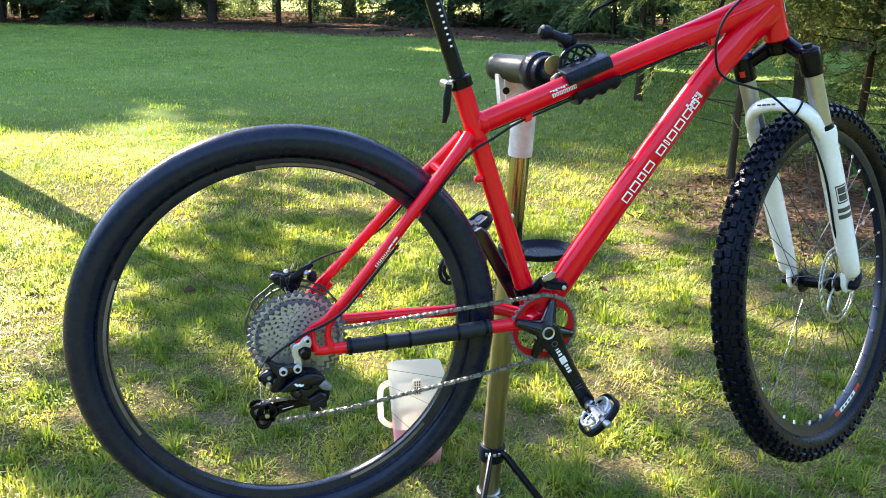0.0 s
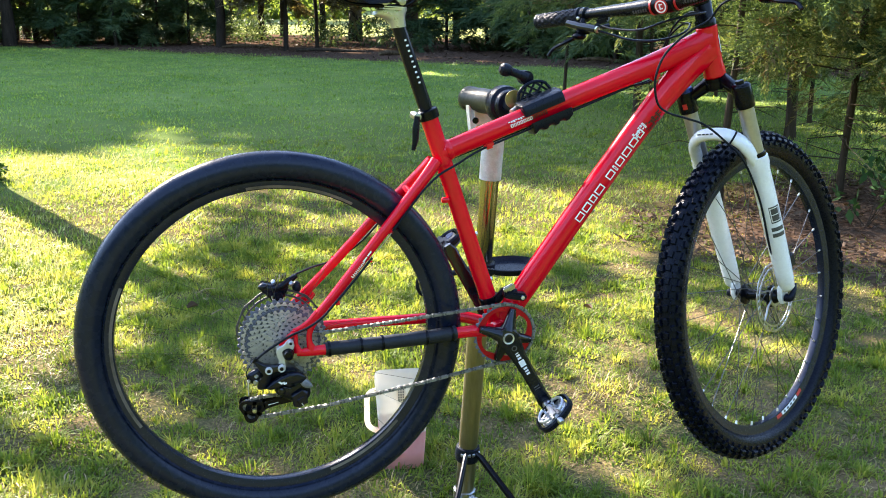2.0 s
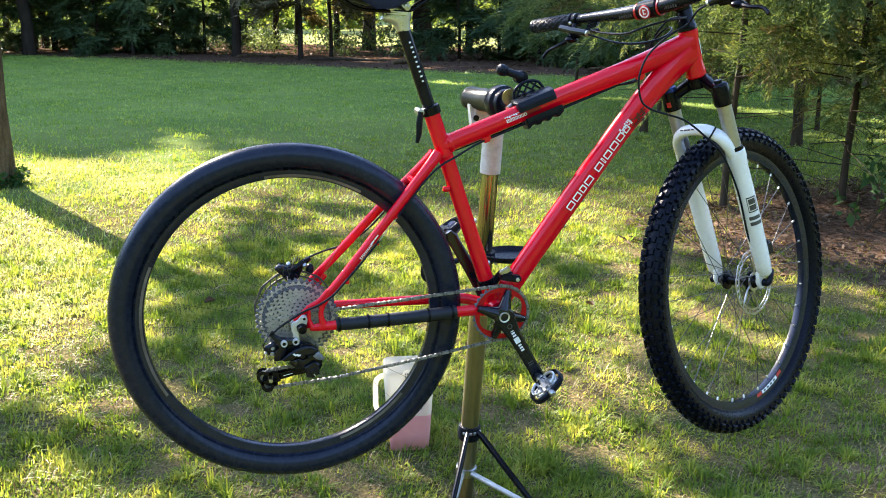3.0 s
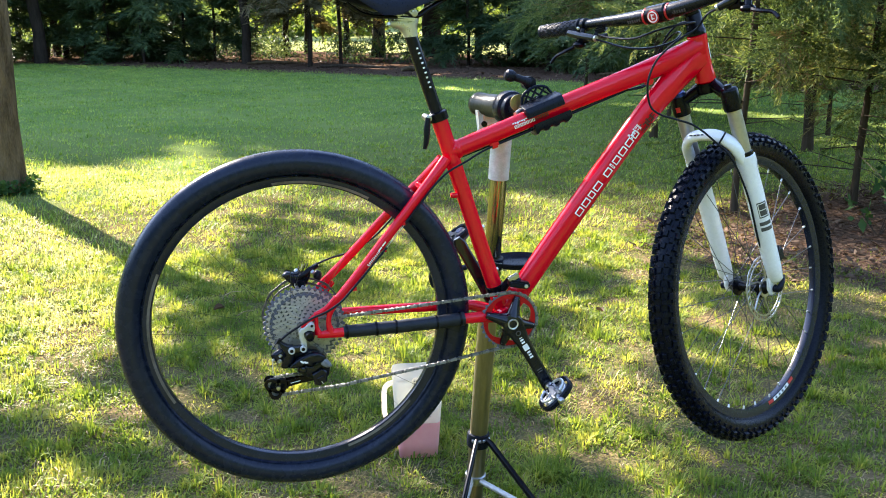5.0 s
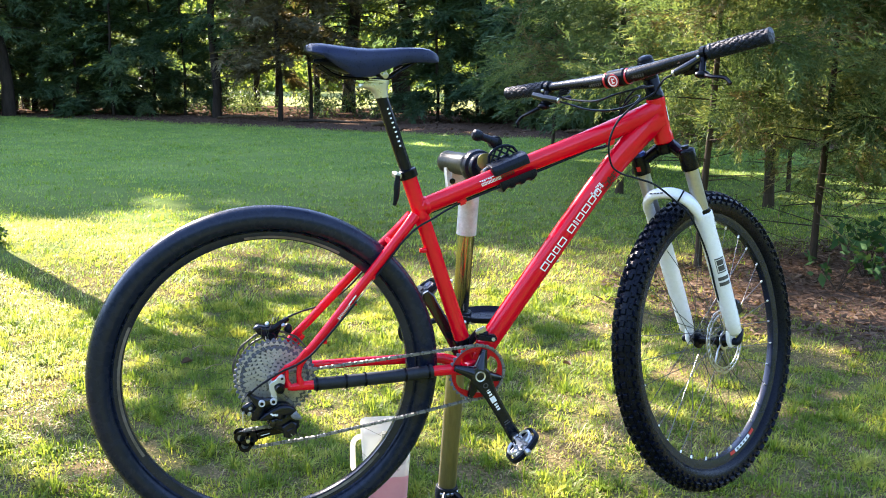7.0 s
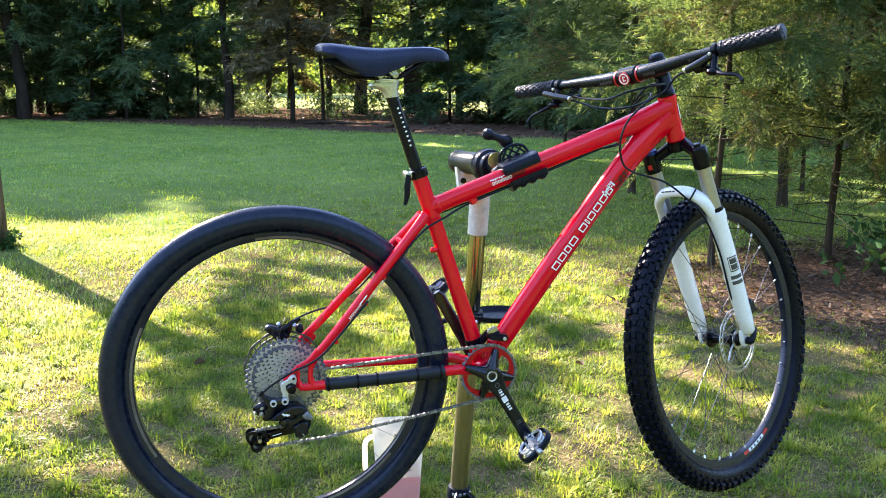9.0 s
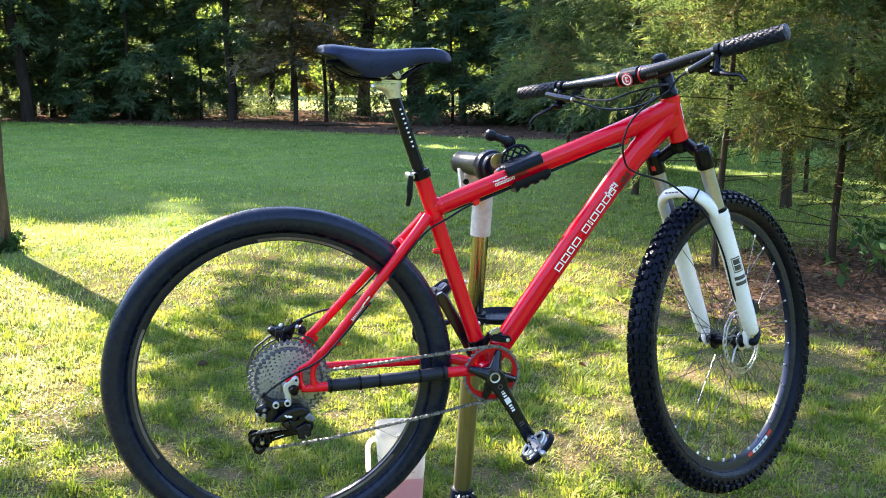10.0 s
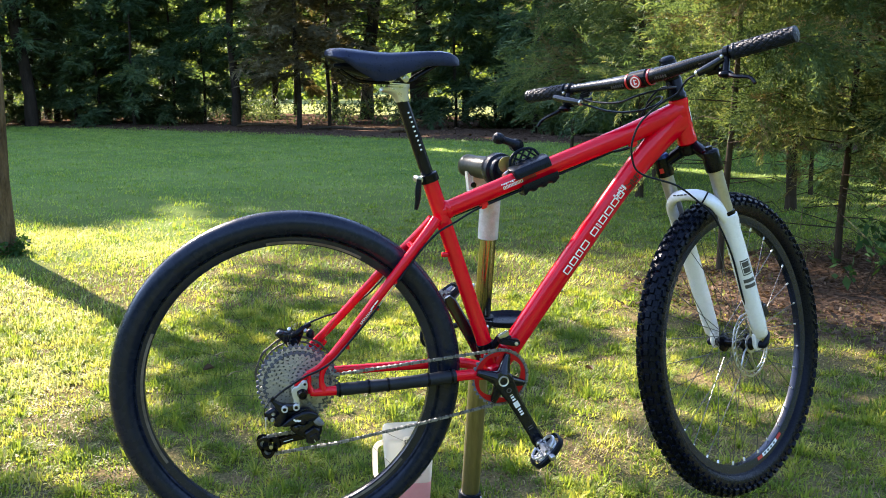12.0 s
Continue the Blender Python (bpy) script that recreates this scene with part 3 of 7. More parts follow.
def unit(v):
    return v / np.maximum(np.linalg.norm(v, axis=-1, keepdims=True), 1e-9)


def leaf_object(name, v, mat, parent=None, label=""):
    v = np.concatenate(v) if isinstance(v, list) else v
    k = v.shape[1]
    me = flat_mesh(name, v.reshape(-1, 3), k, np.arange(len(v) * k), mat)
    ob = new(name, me)
    if parent is not None:
        ob.parent = parent
        ob.matrix_parent_inverse = inverse_of(parent)
    return tagged(ob, label=label)


def cloud(rng, centre, spread, n, length, width, droop=0.3, shape=diamonds):
    """Leaves scattered in soft clumps round the centres, more on the outer side."""
    pick = rng.integers(0, len(centre), n)
    off = unit(rng.normal(0, 1, (n, 3))) * (rng.uniform(0.2, 1.0, n) ** 0.6)[:, None]
    root = centre[pick] + off * spread[pick][:, None] * np.array([1, 1, 0.55])
    along = unit(off * 0.8 + rng.normal(0, 0.6, (n, 3)) + np.array([0, 0, -droop]))
    across = unit(np.cross(along, rng.normal(0, 1, (n, 3))))
    return shape(root, along, across, length * rng.uniform(0.5, 1.3, n), width * rng.uniform(0.6, 1.2, n))


def spray_template(rng, length=0.24):
    """One drooping cedar spray: side twigs along a curved stem, each set with short scale-leaf shoots."""
    root, along, across, ln, wd = [], [], [], [], []

    def add(p, d, L, w):
        d = d / np.linalg.norm(d)
        root.append(p), along.append(d), across.append(unit(np.cross(d, rng.normal(0, 1, 3)))), ln.append(L), wd.append(w)

    for i in range(10):
        t = (i + 1) / 10
        p = np.array([length * t * 0.85, 0, -0.05 * t * t])
        a = (1 if i % 2 else -1) * rng.uniform(0.4, 0.9) * (1 - 0.5 * t)
        d = np.array([math.cos(a), math.sin(a), rng.normal(-0.1, 0.25)])
        d /= np.linalg.norm(d)
        L = length * 0.36 * (1 - 0.45 * t) * rng.uniform(0.7, 1.25)
        add(p, d, L, 0.003)
        for j in range(6):
            add(p + d * L * (0.12 + 0.15 * j), d + np.array([rng.normal(0.15, 0.3), (1 if j % 2 else -1) * rng.uniform(0.4, 1.0), rng.normal(0.1, 0.45)]), rng.uniform(0.016, 0.034), 0.0070)
    return slivers(np.array(root), np.array(along), np.array(across), np.array(ln), np.array(wd)).reshape(-1, 3)


def place_sprays(rng, at, out, scale, templates):
    """Copies of the templates at many places, each turned outwards and drooping."""
    res = []
    pick = rng.integers(0, len(templates), len(at))
    for k, tpl in enumerate(templates):
        m = pick == k
        x = unit(out[m] + rng.normal(0, 0.28, (m.sum(), 3)))
        y = unit(np.cross(np.array([0, 0, 1.0]), x) + rng.normal(0, 0.35, (m.sum(), 3)))
        y = unit(y - x * (x * y).sum(-1, keepdims=True))
        z = np.cross(x, y)
        R = np.stack([x, y, z], -1) * scale[m][:, None, None]
        res.append((np.einsum("nij,kj->nki", R, tpl) + at[m][:, None]).astype(np.float32).reshape(-1, 3, 3))
    return np.concatenate(res)


def frond_template(rng, length=0.55, twigs=9):
    """A flat drooping conifer frond seen from afar: short side twigs along a curved stem."""
    root, along, ln = [], [], []
    for i in range(twigs):
        t = i / (twigs - 1)
        p = np.array([length * t, rng.normal(0, 0.015), -0.16 * length * t * t])
        for side in ((1, -1) if i < twigs - 1 else (0.2,)):
            a = side * rng.uniform(0.5, 1.0) * (1 - 0.4 * t)
            root.append(p), along.append((math.cos(a), math.sin(a), rng.normal(-0.12, 0.18)))
            ln.append(length * (0.42 - 0.20 * t) * rng.uniform(0.6, 1.2))
    along = unit(np.array(along))
    across = unit(np.cross(along, np.array([0, 0, 1.0])) + rng.normal(0, 0.45, along.shape))
    ln = np.array(ln)
    return slivers(np.array(root), along, across, ln, ln * 0.30).reshape(-1, 3)


def trunk_bm(at, r, top, lean, seg=10, flare=1.5):
    pts, rad = [], []
    for i in range(17):
        t = i / 16
        h = top * t
        pts.append((at[0] + lean[0] * h + (0.03 + 0.25 * r) * math.sin(h * 1.3 + at[0] * 7) * min(1, h), at[1] + lean[1] * h, -0.06 + h))
        rad.append(r * (1 - 0.75 * t) * (flare if i == 0 else 1.0) * (1 + 0.10 * math.sin(i * 2.1 + at[1] * 5)))
    pts.insert(1, tuple(np.array(pts[0]) * 0.93 + np.array(pts[1]) * 0.07)), rad.insert(1, r * 1.12)
    return tube(bmesh.new(), pts, rad, seg), pts


def woods_tree(at, r, top, crown_r, low, seed, fine=5000, coarse=1500, lean=(0, 0), mat=None, bark=None, label="", size=1.0):
    """A woodland tree: trunk, limbs and a crown of drooping fronds with gaps; looser foliage high up."""
    rng = np.random.default_rng(seed)
    tree = thing("tree", (at[0], at[1], 0), label or "tall dark woodland cedar with a drooping crown", "tree", "trees of the woods")
    bm, _ = trunk_bm(at, r, top, lean)
    part("trunk", bm, bark or BARK, tree)
    limbs = bmesh.new()
    pos, out, high, sp = [], [], [], []
    eye_top = 5.0
    below = 26 if fine else 0
    heights = list(low + (min(eye_top, top) - low) * (np.arange(below) + rng.uniform(0, 1, below)) / max(below, 1)) + list(np.linspace(max(low, eye_top), top, 16))
    for h in heights:
        a = rng.uniform(0, 6.283)
        reach = crown_r * (1 - 0.78 * (h - low) / (top - low)) * rng.uniform(0.55, 1.15)
        base = np.array([at[0] + lean[0] * h, at[1] + lean[1] * h, h])
        d = np.array([math.cos(a), math.sin(a), 0.0])
        tip = base + d * reach + np.array([0, 0, -0.16 * reach + 0.08 * rng.normal()])
        if h <= eye_top:
            mid = (base + tip) / 2 + np.array([0, 0, 0.10 * reach])
            tube(limbs, [base, mid, tip], [0.02 * r / 0.2 + 0.008, 0.004], 4)
            k = max(2, int(fine / 17 / below * (0.5 + reach / crown_r)))
            f = rng.uniform(0.03, 1.0, k) ** 0.8
            side = rng.choice([-1.0, 1.0], k) * rng.uniform(0.1, 1.1, k)
            c, n = np.cos(side), np.sin(side)
            pos.append(base + (tip - base) * f[:, None] + np.array([0, 0, 0.4]) * (f * (1 - f))[:, None] * reach + rng.normal(0, 0.05, (k, 3)))
            out.append(np.stack([d[0] * c - d[1] * n, d[0] * n + d[1] * c, rng.normal(-0.22, 0.2, k)], -1))
        else:
            for f in (0.35, 0.6, 0.85, 1.0):
                high.append(base + (tip - base) * f + rng.normal(0, 0.12, 3))
                sp.append((0.22 + 0.20 * crown_r * rng.uniform(0.5, 1.0)) * 1.3)
    tagged(part("limb", limbs, bark or BARK, tree), kind="stuff") if below else limbs.free()
    v = []
    if pos:
        pos, out = np.concatenate(pos), np.concatenate(out)
        v.append(place_sprays(rng, pos, out, size * rng.uniform(0.5, 1.2, len(pos)), [frond_template(rng) for _ in range(4)]))
    if high and coarse:
        v.append(cloud(rng, np.array(high), np.array(sp), coarse, 0.65, 0.5, shape=slivers))
    leaf_object("crown", v, mat or WOODS, tree)
    return tree

# ---- the woods behind the lawn ----
# x, y, trunk radius, lowest limb; stout trunks are taller, low-branched trees are broader
LEANING = {0: (-0.06, 0), 6: (0.07, 0)}
for i, (x, y, r, low) in enumerate([
    (-6.3, 30.5, 0.20, 2.4), (-9.0, 33.0, 0.15, 1.2), (0.1, 28.6, 0.14, 1.7), (1.6, 33.5, 0.12, 2.2), (1.9, 26.0, 0.07, 1.3),
    (3.75, 33.0, 0.12, 2.6), (4.8, 32.0, 0.25, 2.8), (2.9, 27.0, 0.06, 1.2), (6.75, 31.5, 0.33, 2.8), (8.0, 30.0, 0.12, 1.6),
    (10.3, 23.0, 0.10, 0.5), (11.8, 19.0, 0.10, 0.6), (13.5, 22.5, 0.14, 0.6), (15.0, 16.0, 0.12, 0.6), (-6.8, 36.0, 0.14, 1.4), (2.6, 37.0, 0.13, 2.4),
]):
    woods_tree((x, y), r, 11.8 + 24 * r, 2.35 if low < 1.3 else 1.9, low, 100 + i, 15000 if low < 2 else 5500, 2000 if x < 3.0 else 1300, LEANING.get(i, (0, 0)),
               mat=DRY_WOODS if i in (4, 7) else None)

# bushy cedars with branches down to the ground, in groups, with gaps towards the clearing
for i, (x, y, tall, wide) in enumerate([
    (-7.6, 31.5, 6.5, 1.9), (-10.2, 33.5, 7.0, 2.0), (-4.3, 31.0, 7.5, 1.8), (-3.1, 30.0, 8.0, 2.1), (-1.9, 31.0, 7.5, 2.0), (-0.9, 30.4, 6.5, 1.7), (-3.7, 32.8, 8.0, 2.2), (-2.4, 33.4, 8.0, 2.2), (-8.6, 30.0, 6.0, 1.8),
    (6.5, 25.4, 8.0, 1.7), (7.7, 25.2, 7.5, 1.8), (7.9, 22.2, 7.5, 1.7), (9.0, 22.6, 7.5, 1.9), (9.2, 19.6, 7.5, 1.8), (9.4, 26.5, 7.0, 2.0), (10.8, 21.0, 7.5, 2.0), (11.2, 17.6, 7.0, 2.0),
    (-6.7, 33.2, 6.5, 1.8), (-5.3, 32.6, 6.0, 1.6), (13.4, 25.0, 7.0, 2.2), (16.0, 20.0, 7.0, 2.2), (-12.5, 35.0, 7.0, 2.2), (-5.8, 37.0, 7.0, 2.0), (-2.5, 36.5, 7.0, 2.0), (0.6, 37.5, 7.0, 1.8),
]):
    woods_tree((x, y), 0.05, tall, wide, 0.2, 200 + i, 20000 if y < 33.5 else 5000, 250, label="bushy dark cedar with branches down to the ground")

# trees added beside the view; their tops keep the sun off the far lawn
rng = np.random.default_rng(5)
for i in range(26):
    x = -11.0 - (i % 13) * 2.3 + rng.uniform(-0.6, 0.6)
    y = 27.0 - 0.62 * x + (i // 13) * 4.0 + rng.uniform(-1, 1)
    woods_tree((x, y), rng.uniform(0.16, 0.28), rng.uniform(17.0, 20.0), 3.0, 1.5, 300 + i, 300, 1700)

# a close row of tallest trees, added to lay a shade edge behind the stand
for i in range(10):
    x = -13.8 + i * 0.95 + rng.uniform(-0.2, 0.2)
    woods_tree((x, 37.0 - 0.25 * i + rng.uniform(-1.2, 1.2)), 0.10, (17.0 if x < -12.0 else 19.6 if x < -9.2 else 17.5 if x < -6.8 else 16.3) + rng.uniform(-0.6, 0.6), 5.0 if x < -8.0 else 2.6, 8.5, 340 + i, 0, 900 if x < -10.2 else 2500, label="added tall tree whose broad crown, out of view, shades the lawn")


def far_woods():
    """Broad-leaved undergrowth and the sunlit far side of the clearing."""
    rng = np.random.default_rng(11)
    v = []
    k = 240
    x = rng.uniform(-16, 26, k)
    y = 30.5 - 0.6 * x + rng.uniform(2, 16, k)
    c = np.stack([x, y, rng.uniform(0.3, 4.8, k)], -1)
    v.append(cloud(rng, c, rng.uniform(0.5, 1.3, k), 18000, 0.17, 0.10, 0.2))
    k = 340
    x = rng.uniform(-45, 75, k)
    y = 68 - 0.35 * x + rng.uniform(0, 8, k)
    c = np.stack([x, y, rng.uniform(0, 16, k)], -1)
    v.append(cloud(rng, c, rng.uniform(1.8, 3.4, k), 30000, 0.9, 0.6, 0.2))
    ob = leaf_object("far_woods", v, BROAD)
    tagged(ob, "sunlit broad-leaved woods beyond the clearing", "woods", kind="stuff")


far_woods()


def undergrowth():
    """Dark brush and dead bracken along the edge of the woods."""
    rng = np.random.default_rng(17)
    k = 260
    x = rng.uniform(-14, 20, k)
    y = 29.6 - 0.72 * x + rng.uniform(0, 8, k)
    keep = (x < 1.5) | (x > 8.5) | (rng.uniform(0, 1, k) < 0.6)
    x, y = x[keep], y[keep]
    k = len(x)
    c = np.stack([x, y, np.abs(rng.normal(0.25, 0.35, k))], -1)
    ob = leaf_object("undergrowth", cloud(rng, c, rng.uniform(0.35, 0.8, k), 26000, 0.15, 0.05, 0.1, slivers), WOODS)
    tagged(ob, "dark low brush along the edge of the woods", "brush", kind="stuff")


undergrowth()


def backdrop():
    """The wooded skyline far in front; nearer behind the yard, unseen, it blocks horizon glow."""
    k, rows = 200, 12
    ang = np.linspace(0, 2 * math.pi, k)
    co = []
    for j in range(rows):
        t = j / (rows - 1)
        for a in ang:
            front = 0.5 + 0.5 * math.tanh(4 * (math.sin(a) + 0.15))
            rr = (48 + 75 * front) + 3 * math.sin(a * 37 + j) + 2 * math.sin(a * 83 + 2 * j)
            top = 22 + 3 * math.sin(a * 29) + 2.5 * math.sin(a * 71 + 1) + 1.5 * math.sin(a * 173)
            co.append((rr * math.cos(a), rr * math.sin(a), -0.5 + top * t))
    i = (np.arange(rows - 1)[:, None] * k + np.arange(k - 1)[None]).ravel()
    me = flat_mesh("backdrop", np.array(co), 4, np.stack([i, i + 1, i + 1 + k, i + k], -1).ravel(), WOODS, True)
    tagged(new("backdrop", me), "dark wooded skyline, its part behind the yard added to block sky glow", "backdrop", kind="structure")


backdrop()


def fallen_log(at, turn, length, r, mat):
    rng = np.random.default_rng(int(abs(at[0] * 10)) + 3)
    d = Vector((math.cos(turn), math.sin(turn), 0))
    pts = [Vector(at) + d * (length * (t - 0.5)) + Vector((0, 0, r * 0.8 + 0.03 * math.sin(t * 5))) for t in np.linspace(0, 1, 7)]
    log = new("fallen_log", finish(tube(bmesh.new(), pts, [r * 0.7, r, r * 0.9, r * 0.5], 8), "fallen_log", mat))
    return tagged(log, "weathered fallen branch on the needle litter", "log", "fallen wood")


fallen_log((4.5, 23.3, 0), 0.5, 0.9, 0.07, BARK_PALE)
fallen_log((-4.5, 31.6, 0), 0.1, 1.6, 0.06, BARK_PALE)
fallen_log((3.2, 25.2, 0), -0.3, 2.2, 0.05, CEDAR_BARK)
fallen_log((1.0, 28.0, 0), 0.25, 1.8, 0.05, BARK_PALE)
fallen_log((-8.0, 34.0, 0), -0.2, 2.5, 0.09, BARK_PALE)
fallen_log((9.0, 19.5, 0), -0.6, 1.5, 0.05, BARK_PALE)


def litter(name, n, xr, yr, test, size, label):
    rng = np.random.default_rng(21)
    x, y = rng.uniform(*xr, n), rng.uniform(*yr, n)
    ok = test(x, y)
    x, y = x[ok], y[ok]
    n = len(x)
    root = np.stack([x, y, height(x, y) + rng.uniform(0.004, 0.03, n)], -1)
    a = rng.uniform(0, 6.283, n)
    along = unit(np.stack([np.cos(a), np.sin(a), rng.normal(0, 0.25, n)], -1))
    across = unit(np.cross(along, np.array([0, 0, 1.0])) + rng.normal(0, 0.35, (n, 3)))
    ob = leaf_object(name, diamonds(root, along, across, size * rng.uniform(0.5, 1.4, n), size * 0.4 * rng.uniform(0.3, 1.2, n)), LITTER)
    tagged(ob, label, "leaf litter", kind="stuff")


litter("leaf_litter", 24000, (2.2, 8.0), (2.6, 6.4), lambda x, y: bed(x, y) + 0.2 * wave(x, y, 5) > -0.05, 0.06, "brown fallen leaves and needles under the cedars")
litter("needle_litter", 16000, (-12, 14), (15, 42), lambda x, y: (wood_edge(x, y) > -0.4) & (wood_edge(x, y) < 9), 0.14, "brown needles and twigs on the woodland floor")


def fallen_leaf(x, y, turn, size, mat, label):
    """One curled leaf lying on the grass."""
    bm = bmesh.new()
    m = Matrix.Translation((x, y, 0.045)) @ Matrix.Rotation(turn, 4, "Z") @ Matrix.Rotation(radians(14), 4, "X")
    rows = [[m @ Vector((u * size, v * size * w, 0.40 * size * (v * v) * w * 3 + 0.10 * size * u * u)) for v in (-1, -0.5, 0, 0.5, 1)] for u, w in ((-0.5, 0.03), (-0.3, 0.22), (0.0, 0.32), (0.25, 0.24), (0.5, 0.02))]
    vs = [[bm.verts.new(p) for p in r] for r in rows]
    for a, b in zip(vs, vs[1:]):
        for i in range(4):
            bm.faces.new((a[i], a[i + 1], b[i + 1], b[i]))
    return tagged(new("fallen_leaf", finish(bm, "fallen_leaf", mat, 80)), label, "leaf", "fallen leaves on the lawn")


fallen_leaf(-0.16, 3.74, 0.5, 0.06, LITTER, "curled red-brown leaf lying on the grass")
for x, y, turn in ((-0.10, 3.95, 0.3), (-0.04, 3.62, 0.5)):
    d = Vector((math.cos(turn), math.sin(turn), 0))
    p = Vector((x, y, 0.05))
    stalk = new("grass_stalk", finish(tube(bmesh.new(), spline([p - d * 0.04, p + Vector((0, 0, 0.012)), p + d * 0.045 + Vector((0, 0, 0.006))], 5), [0.0028, 0.0012], 6), "grass_stalk", THATCH))
    tagged(stalk, "pale dry grass stalk lying on the lawn", "stalk", "dry stalks on the lawn")
fallen_leaf(1.62, 3.3, 2.1, 0.05, LITTER, "curled red-brown leaf lying on the grass")


# ---- the big tree at the lawn's side ----
def lawn_tree():
    rng = np.random.default_rng(31)
    at = (-1.935, 7.42)
    tree = thing("tree", (*at, 0), "rough-barked lawn tree with ivy round its foot", "tree")
    bm, _ = trunk_bm(at, 0.120, 11, (-0.004, 0.0), 18, 1.22)
    part("trunk", bm, BARK_PALE, tree)
    limbs, cents, sp = bmesh.new(), [], []
    def bough(h, a, reach, small, inner=0.3):
        base = np.array([at[0], at[1], h])
        tip = base + np.array([math.cos(a) * reach, math.sin(a) * reach, reach * rng.uniform(0.0, 0.12 if small else 0.35)])
        tube(limbs, spline([base, (base + tip) / 2 + np.array([0, 0, 0.2]), tip], 4), [0.04, 0.006], 6)
        for f in np.linspace(inner, 1.05, 6):
            cents.append(base + (tip - base) * f + rng.normal(0, 0.22, 3))
            sp.append(rng.uniform(0.15, 0.38) if small else rng.uniform(0.3, 0.6))

    def spread(gx, gy, r, h):
        """Adds an unseen leafy bough, set sunward of the ground it should shade."""
        c = np.array([gx, gy, 0]) + np.array(TO_SUN) * (h / TO_SUN.z)
        base = np.array([at[0], at[1], h - 0.5])
        tube(limbs, spline([base, (base + c) / 2 + np.array([0, 0, 0.25]), c], 4), [0.022, 0.005], 6)
        for _ in range(max(4, int(55 * r * r))):
            cents.append(c + rng.normal(0, 0.62, 3) * r * np.array([1, 1, 0.6]))
            sp.append(rng.uniform(0.30, 0.6) * r ** 0.5 * 0.58)

    # adds shade under the rear wheel, lawn stripes and deep shade towards the cedars
    for gx, gy, r, h in ((-0.20, 4.15, 0.26, 4.6), (-0.12, 3.6, 0.26, 4.4), (-0.22, 3.15, 0.22, 4.2), (0.15, 3.45, 0.20, 4.5), (0.45, 4.1, 0.22, 5.0),
                         (1.75, 3.95, 0.28, 5.0), (2.5, 3.85, 0.32, 5.2), (1.15, 3.5, 0.2, 4.8), (1.22, 2.9, 0.16, 4.6), (1.7, 2.4, 0.28, 5.0), 
                         (2.3, 2.5, 0.26, 5.0), (2.85, 3.05, 0.40, 5.6), (3.3, 3.7, 0.36, 5.8), (3.1, 2.2, 0.40, 5.4), (3.6, 2.9, 0.40, 5.6),
                         (-0.74, 2.48, 0.15, 4.0), (0.70, 2.45, 0.14, 4.4),
                         (0.12, 2.42, 0.09, 4.4), (2.4, 2.1, 0.18, 5.0), (2.9, 2.6, 0.3, 5.2), (2.05, 2.1, 0.15, 5.0), (1.26, -0.82, 0.14, 5.0), (1.66, 1.92, 0.10, 5.0), (1.86, 1.68, 0.09, 5.0), (1.48, 1.68, 0.07, 4.8), (0.90, 1.76, 0.09, 4.6), (0.10, 5.25, 0.34, 5.0), (0.50, 4.75, 0.30, 5.2), (0.05, 4.6, 0.22, 5.0), (0.75, 5.6, 0.30, 5.2)):
        spread(gx, gy, r, h)
    # further boughs out of view, added to dapple the foreground
    for i in range(8):
        bough(4.5 + 4.0 * i / 8, radians(rng.uniform(-62, 50)), rng.uniform(1.6, 3.4), False)
    for i in range(4):
        bough(rng.uniform(3.7, 4.7), radians(rng.uniform(140, 220)), rng.uniform(0.7, 1.8), False)
    tagged(part("limb", limbs, BARK_PALE, tree), kind="stuff")
    leaf_object("crown", cloud(rng, np.array(cents), np.array(sp), 11500, 0.13, 0.085), BROAD, tree)
    a = rng.uniform(0, 6.283, 40)
    c = np.stack([at[0] + 0.17 * np.cos(a), at[1] + 0.17 * np.sin(a), rng.uniform(0.02, 0.10, 40)], -1)
    leaf_object("ivy", cloud(rng, c, np.full(40, 0.07), 800, 0.045, 0.035), IVY, tree, "dark ivy leaves at the foot")


lawn_tree()


